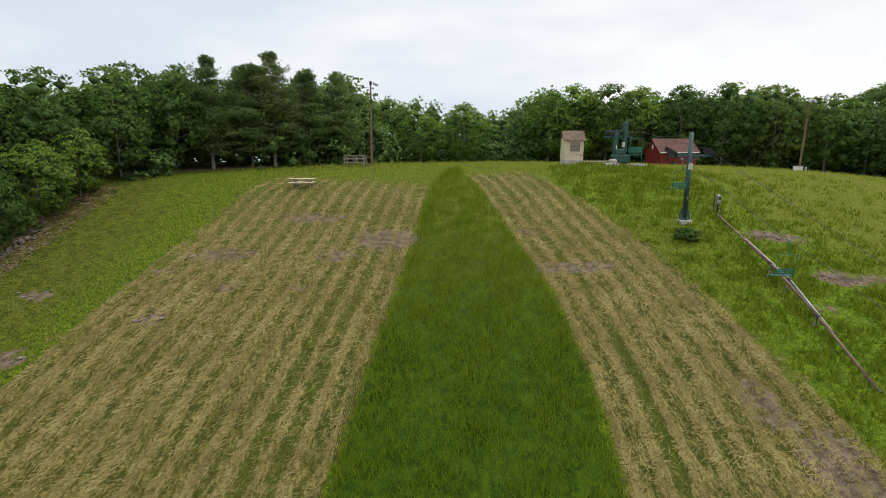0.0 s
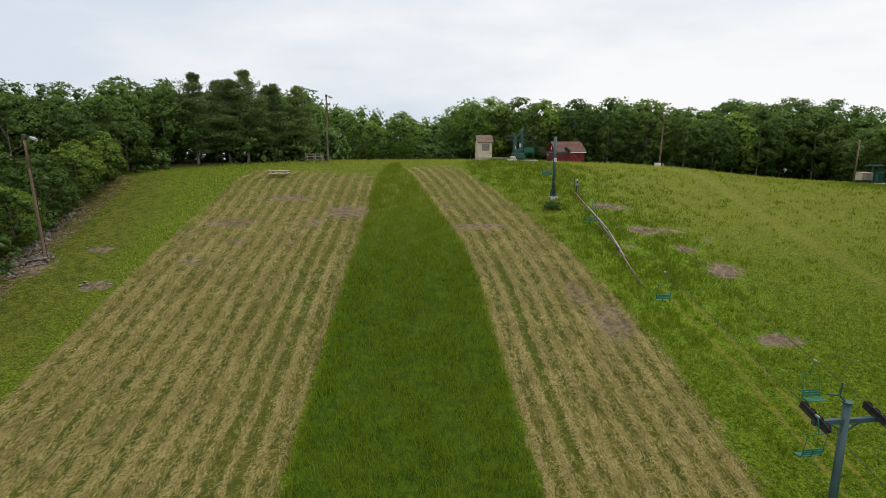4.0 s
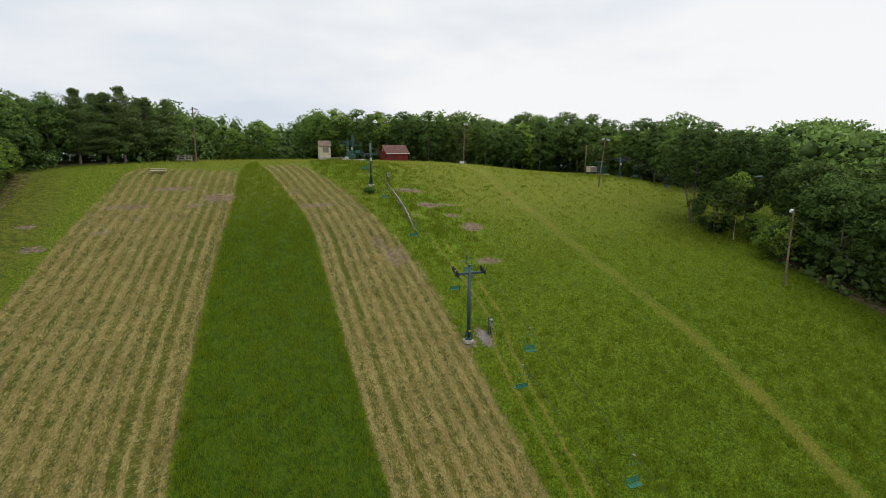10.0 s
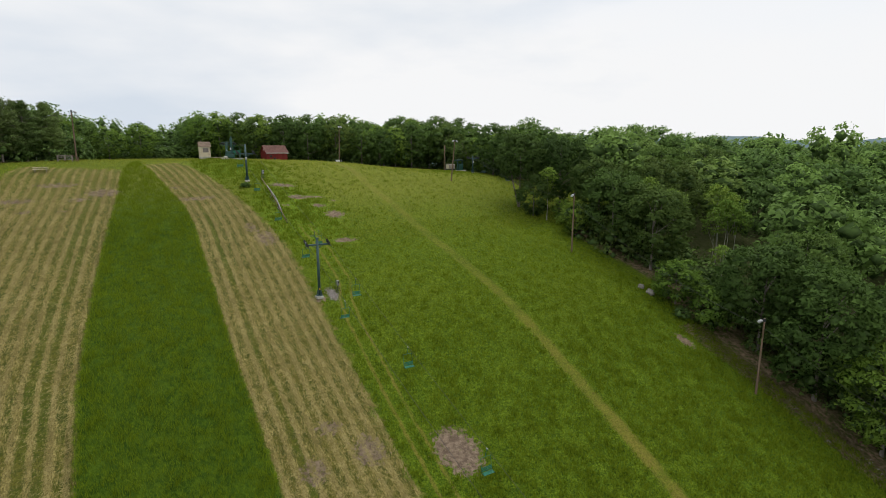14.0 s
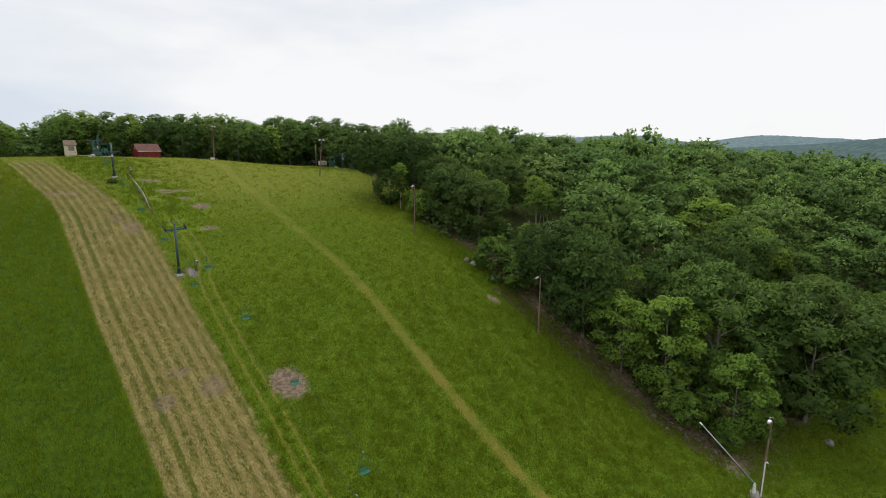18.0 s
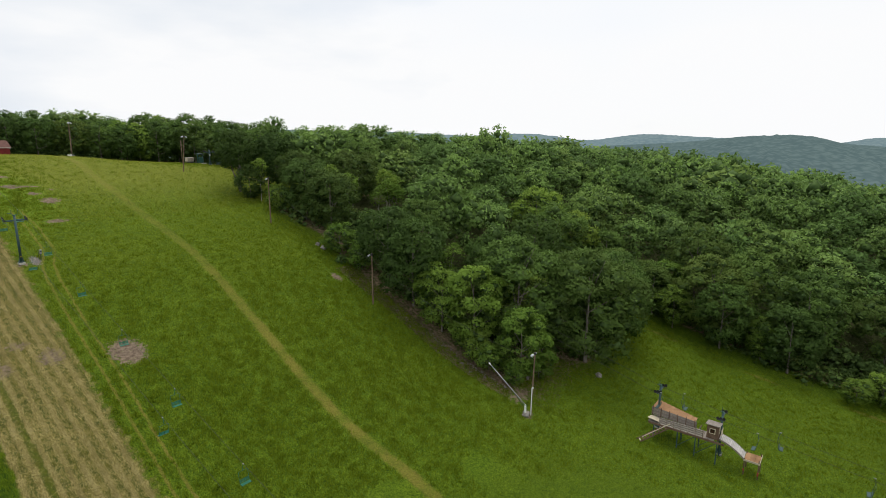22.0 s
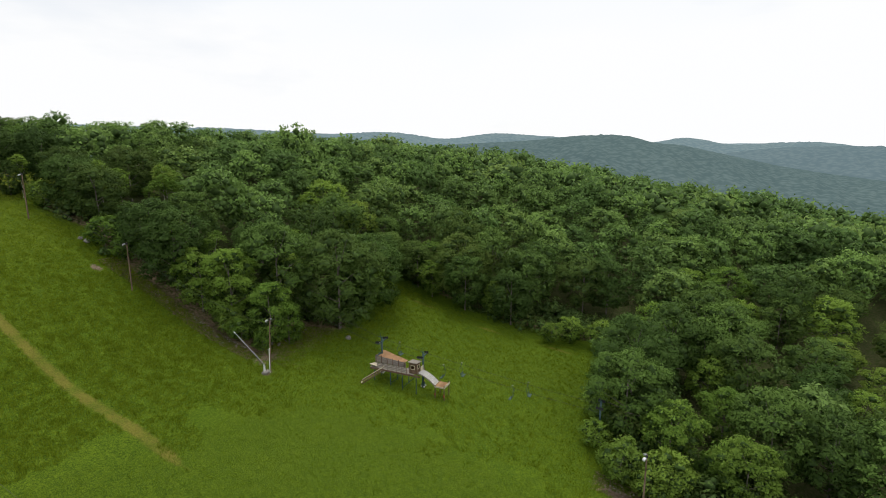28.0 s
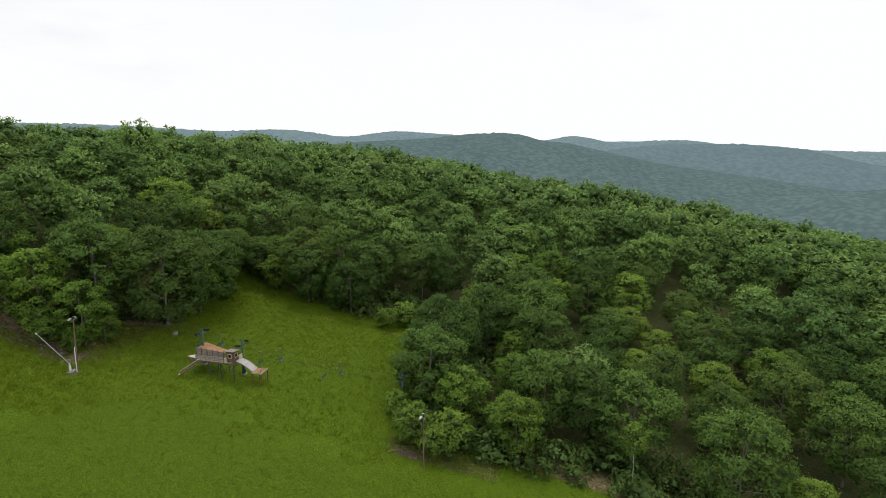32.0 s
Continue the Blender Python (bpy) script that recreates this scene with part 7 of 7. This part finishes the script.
def second_station(x, y):
    e = thing("lift_station", pose(x, y, at(x, y)), "second top station with green housing and pale box", "lift station")
    bm = bmesh.new()
    box(bm, (0.2, 0, 0.1), (3.0, 2.0, 0.5), bevel=0.05)
    part("slab", bm, M_CONCRETE, e)
    bm = bmesh.new()
    for s in (-1, 1):
        bent(bm, [(s * 0.8 + 0.3, 0, 0.3), (s * 0.75 + 0.3, 0, 2.6), (s * 0.35 + 0.3, 0, 3.0)], 0.16, 8)
    box(bm, (0.3, 0, 2.95), (1.2, 0.5, 0.35), bevel=0.08)
    part("frame", bm, M_GREEN, e)
    part("drive_housing", box(bmesh.new(), (0.5, 0, 1.2), (1.3, 1.1, 1.7), bevel=0.15), M_GREEN, e)
    bm = bmesh.new()
    rod(bm, (0.3, 0.6, 2.9), (0.3, 0.6, 3.05), 1.3, 1.3, 24)
    part("bullwheel", bm, M_DARKGREEN, e)
    return e


second_station(75.0, 56.5)


def box_hut(x, y, turn):
    e = thing("utility_box", pose(x, y, at(x, y), 0, 0, turn) @ Matrix.Diagonal((0.74, 0.74, 0.74, 1)), "pale slatted utility box raised on a dark base", "utility box")
    part("base", box(bmesh.new(), (0, 0, 0.35), (2.5, 1.5, 0.9)), M_DARKSTEEL, e)
    part("body", box(bmesh.new(), (0, 0, 1.55), (2.7, 1.7, 1.45), bevel=0.03), M_PALEWOOD, e)
    for i in range(9):
        part("slat", box(bmesh.new(), (-1.16 + 0.29 * i, -0.87, 1.5), (0.24, 0.04, 1.3)), M_GREYWOOD, e)
    part("lid", box(bmesh.new(), (0, 0, 2.32), (2.9, 1.9, 0.08), pose(0, 0, 0, 4, 0, 0), bevel=0.01), M_GREYWOOD, e)
    return e


box_hut(71.2, 54.6, 6)


def pole_cabinet(x, y, turn):
    e = thing("electrical_cabinet", pose(x, y, at(x, y), 0, 0, turn), "small white electrical cabinet on two posts by the light pole", "electrical cabinet")
    for sx in (-0.42, 0.42):
        part("post", box(bmesh.new(), (sx, 0.05, 0.30), (0.09, 0.09, 1.3)), M_GREYWOOD, e)
    b = part("body", box(bmesh.new(), (0, -0.10, 0.78), (1.05, 0.34, 0.58), bevel=0.03), M_WHITE, e)
    for sx in (-0.26, 0.26):
        part("door", box(bmesh.new(), (sx, -0.285, 0.78), (0.47, 0.02, 0.50), bevel=0.006), M_WHITE, b)
    part("lid", box(bmesh.new(), (0, -0.10, 1.10), (1.15, 0.44, 0.04), bevel=0.01), M_STEEL, e)
    part("switch_box", box(bmesh.new(), (0.88, -0.05, 0.55), (0.24, 0.20, 0.85), bevel=0.02), M_STEEL, e, "grey switch box on a stub post")
    return e


pole_cabinet(46.0, 68.4, -20)
bm = bmesh.new()
rod(bm, (0, 0, -0.4), (0.1, 0, 6.4), 0.12, 0.09, 10)
box(bm, (0.15, -0.15, 4.9), (0.22, 0.22, 0.30), bevel=0.03)
tagged(smooth(part("utility_pole", bm, M_POLE)), "slim grey wooden utility pole beside the box", "pole").matrix_basis = pose(68.6, 53.5, at(68.6, 53.5))


# ---- stones ----
def stone(x, y, sx, sy, sz, seed, label, group):
    r = random.Random(seed)
    bm = bmesh.new()
    bmesh.ops.create_icosphere(bm, subdivisions=3, radius=1.0)
    off = Vector((r.uniform(-9, 9), r.uniform(-9, 9), r.uniform(-9, 9)))
    for v in bm.verts:
        d = 1 + 0.34 * noise.noise(v.co * 1.1 + off) + 0.14 * noise.noise(v.co * 2.9 + off)
        v.co = Vector((v.co.x * sx * d, v.co.y * sy * d, max(v.co.z, -0.5) * sz * d))
    o = tagged(part("boulder" if sz > 0.4 else "rock", bm, M_ROCK), label, "rock", group)
    o.matrix_basis = pose(x, y, at(x, y, 0.12 * sz), 0, 0, r.uniform(0, 360))
    return o


stone(66.0, -11.0, 0.85, 0.65, 0.6, 1, "pale grey boulder at the wood edge", "boulders at the wood edge")
stone(65.7, -9.5, 0.55, 0.5, 0.45, 2, "smaller grey boulder beside another", "boulders at the wood edge")
stone(84.0, -64.8, 0.75, 0.6, 0.6, 3, "grey stone beside the big oak", "boulders at the wood edge")
rs = random.Random(17)
for i in range(18):
    t = rs.random()
    if t < 0.45:
        x, y = 63.6 + rs.uniform(-0.6, 2.2), rs.uniform(-58, -30)
    elif t < 0.7:
        x, y = rs.uniform(68, 80), -56.8 + rs.uniform(-0.6, 2.5)
    else:
        x, y = -29.2 + rs.uniform(-1.5, 1.0), rs.uniform(20, 44)
    k = rs.uniform(0.14, 0.30)
    stone(x, y, k * 1.2, k, k * 0.8, 100 + i, "small grey stone among brush at the wood edge", "stones along the wood edge")
for i, (cx, cy, a, b, k) in enumerate(BARE[:10]):
    for j in range(5):
        u, v = rs.uniform(-0.8, 0.8), rs.uniform(-0.7, 0.7)
        q = rs.uniform(0.05, 0.13)
        stone(cx + u * a, cy + v * b, q * 1.5, q, q * 0.5, 300 + 10 * i + j, "flat grey stone showing through bare soil", "stones in the bare patches")


def pebbles(name, label, beds, size, material, seed):
    """Loose angular stones strewn over oval beds: middle, half widths, count."""
    r = np.random.RandomState(seed)
    ps = []
    for cx, cy, a, b, n in beds:
        d = r.normal(0, 0.5, (n, 2)) * [a, b]
        ps.append(d + [cx, cy])
    p = np.concatenate(ps)
    k = len(p)
    q = size * r.uniform(0.35, 1.0, k) ** 1.6
    v = CORE[None] * q[:, None, None] * r.uniform(0.55, 1.25, (k, 6, 1)) * [1.2, 1.0, 0.62]
    a = r.uniform(0, 2 * math.pi, k)
    c, t = np.cos(a)[:, None], np.sin(a)[:, None]
    v = np.stack([v[..., 0] * c - v[..., 1] * t, v[..., 0] * t + v[..., 1] * c, v[..., 2]], -1)
    v = v + np.stack([p[:, 0], p[:, 1], land(p[:, 0], p[:, 1]) + 0.25 * q], -1)[:, None]
    f = (CORE_FACES[None] + (np.arange(k) * 6)[:, None, None]).reshape(-1, 3)
    me = raw_mesh(name, v.reshape(-1, 3), f, 3)
    me.materials.append(material)
    return tagged(new(name, me), label, "stones", kind="stuff")


M_SOILSTONE = worn("soil_stained_stone", (0.165, 0.125, 0.092), (0.330, 0.262, 0.200), 3.0, 0.95, bump=0.5)
M_GRAVEL = worn("pale_gravel", (0.25, 0.225, 0.205), (0.46, 0.425, 0.395), 3.0, 0.95, bump=0.5)
pebbles("gravel", "pale grey gravel washed down beside the lift tower", [(20.0, 2.0, 0.6, 1.0, 900), (20.0, 1.2, 0.7, 1.2, 1000)], 0.055, M_GRAVEL, 41)
pebbles("rubble", "grey rubble along the wood edge by the pole", [(-28.6, 28.6, 1.2, 1.0, 120), (-30.0, 31.0, 0.9, 3.0, 170), (-30.3, 35.8, 0.7, 3.0, 110), (-30.0, 27.0, 1.2, 1.6, 90)], 0.24, M_ROCK, 42)
pebbles("rubble", "pale stones in the brown bank below the trees", [(65.4, -34.0, 0.6, 4.0, 30), (66.2, -43.0, 0.8, 5.0, 60), (66.0, -51.5, 0.8, 4.0, 70), (75.0, -57.4, 6.0, 0.7, 40), (67.5, -122.0, 1.2, 3.0, 40)], 0.18, M_GRAVEL, 43)
pebbles("rubble", "broken grey rock showing in the bare patches", [(cx, cy, 1.2 * a, 1.2 * b, int(20 * a * b) + 10) for cx, cy, a, b, k in BARE if k > 0.7], 0.085, M_SOILSTONE, 44)
bm = bmesh.new()
bent(bm, [(0.75 * math.cos(t * 0.5) - 0.2, 0.30 * math.sin(t * 0.5), 0.10 + 0.16 * math.sin(t * 0.5)) for t in range(8)], 0.045, 6)
tagged(part("black_hose", bm, M_RUBBER), "short black hose lying by the pole foot", "hose").matrix_basis = pose(-28.0, 27.9, at(-28.0, 27.9, 0.05), 0, 0, 20)


def shrub(x, y, height, radius, seed, label):
    rng = np.random.RandomState(seed)
    e = thing("shrub", pose(x, y, at(x, y)), label, "shrub", "shrubs on the slope")
    shape = Crown(rng, height, radius, -0.1, 6)
    bm = bmesh.new()
    for i in range(5):
        a = i * 1.26
        rod(bm, (0.05 * math.cos(a), 0.05 * math.sin(a), -0.1), (0.5 * radius * math.cos(a), 0.5 * radius * math.sin(a), 0.7 * height), 0.02, 0.01, 5, False)
    part("stem", bm, M_BARK, e)
    o = new("foliage", crown_mesh("foliage", rng, shape, 900, 0.09, M_OAK))
    o.parent = e
    return e


shrub(16.9, 35.7, 0.60, 0.70, 51, "small dark green bush below the lift tower")
shrub(-30.6, 26.0, 1.5, 1.3, 52, "dark bush at the wood edge beside rubble")
shrub(66.2, -16.5, 1.4, 1.3, 53, "leafy bush at the foot of the trees")


def brush(n, seed):
    """Dead sticks and leaf rubbish along the wood edges."""
    r = np.random.RandomState(seed)
    x = np.concatenate([64.2 + r.uniform(-0.9, 3.0, n), r.uniform(66, 90, n // 2), -29.4 + r.uniform(-2.4, 1.4, n // 2), 66.5 + r.uniform(-1, 3.5, n // 3)])
    y = np.concatenate([r.uniform(-58, -18, n), -59.0 + r.normal(0, 2.0, n // 2), r.uniform(16, 46, n // 2), r.uniform(-136, -118, n // 3)])
    k = len(x)
    a, e = r.uniform(0, math.pi, k), r.normal(0.1, 0.25, k)
    l, w = r.uniform(0.08, 0.38, k), r.uniform(0.010, 0.028, k)
    d = np.stack([np.cos(a) * np.cos(e), np.sin(a) * np.cos(e), np.sin(e)], -1) * l[:, None]
    q = np.stack([-np.sin(a), np.cos(a), 0 * a], -1) * w[:, None]
    p = np.stack([x, y, land(x, y) + r.uniform(0.03, 0.30, k)], -1)
    up = np.array([0, 0, 1.0]) * w[:, None]
    v = np.stack([p - d - q, p - d + q, p + d + up, p + d - up * 0.2], 1).reshape(-1, 3)
    me = raw_mesh("brushwood", v, np.arange(4 * k).reshape(-1, 4), 4)
    me.materials.append(M_BRUSH)
    return tagged(new("brushwood", me), "brown dead sticks and brush along the wood edge", "brushwood", kind="stuff")


M_BRUSH = worn("dead_brush", (0.16, 0.098, 0.068), (0.36, 0.25, 0.19), 1.2, 0.95)
brush(7000, 91)
hose = [(64.8, -24.0 - 3.0 * i, 0.05) for i in range(9)]
bm = bmesh.new()
for a, b in zip(hose[:-1], hose[1:]):
    rod(bm, (a[0] + 0.15 * math.sin(a[1]), a[1], at(a[0], a[1], a[2])), (b[0] + 0.15 * math.sin(b[1]), b[1], at(b[0], b[1], b[2])), 0.035, 0.035, 8, False)
tagged(part("ground_pipe", bm, M_RUST), "thin rusty pipe lying along the wood edge", "pipe")
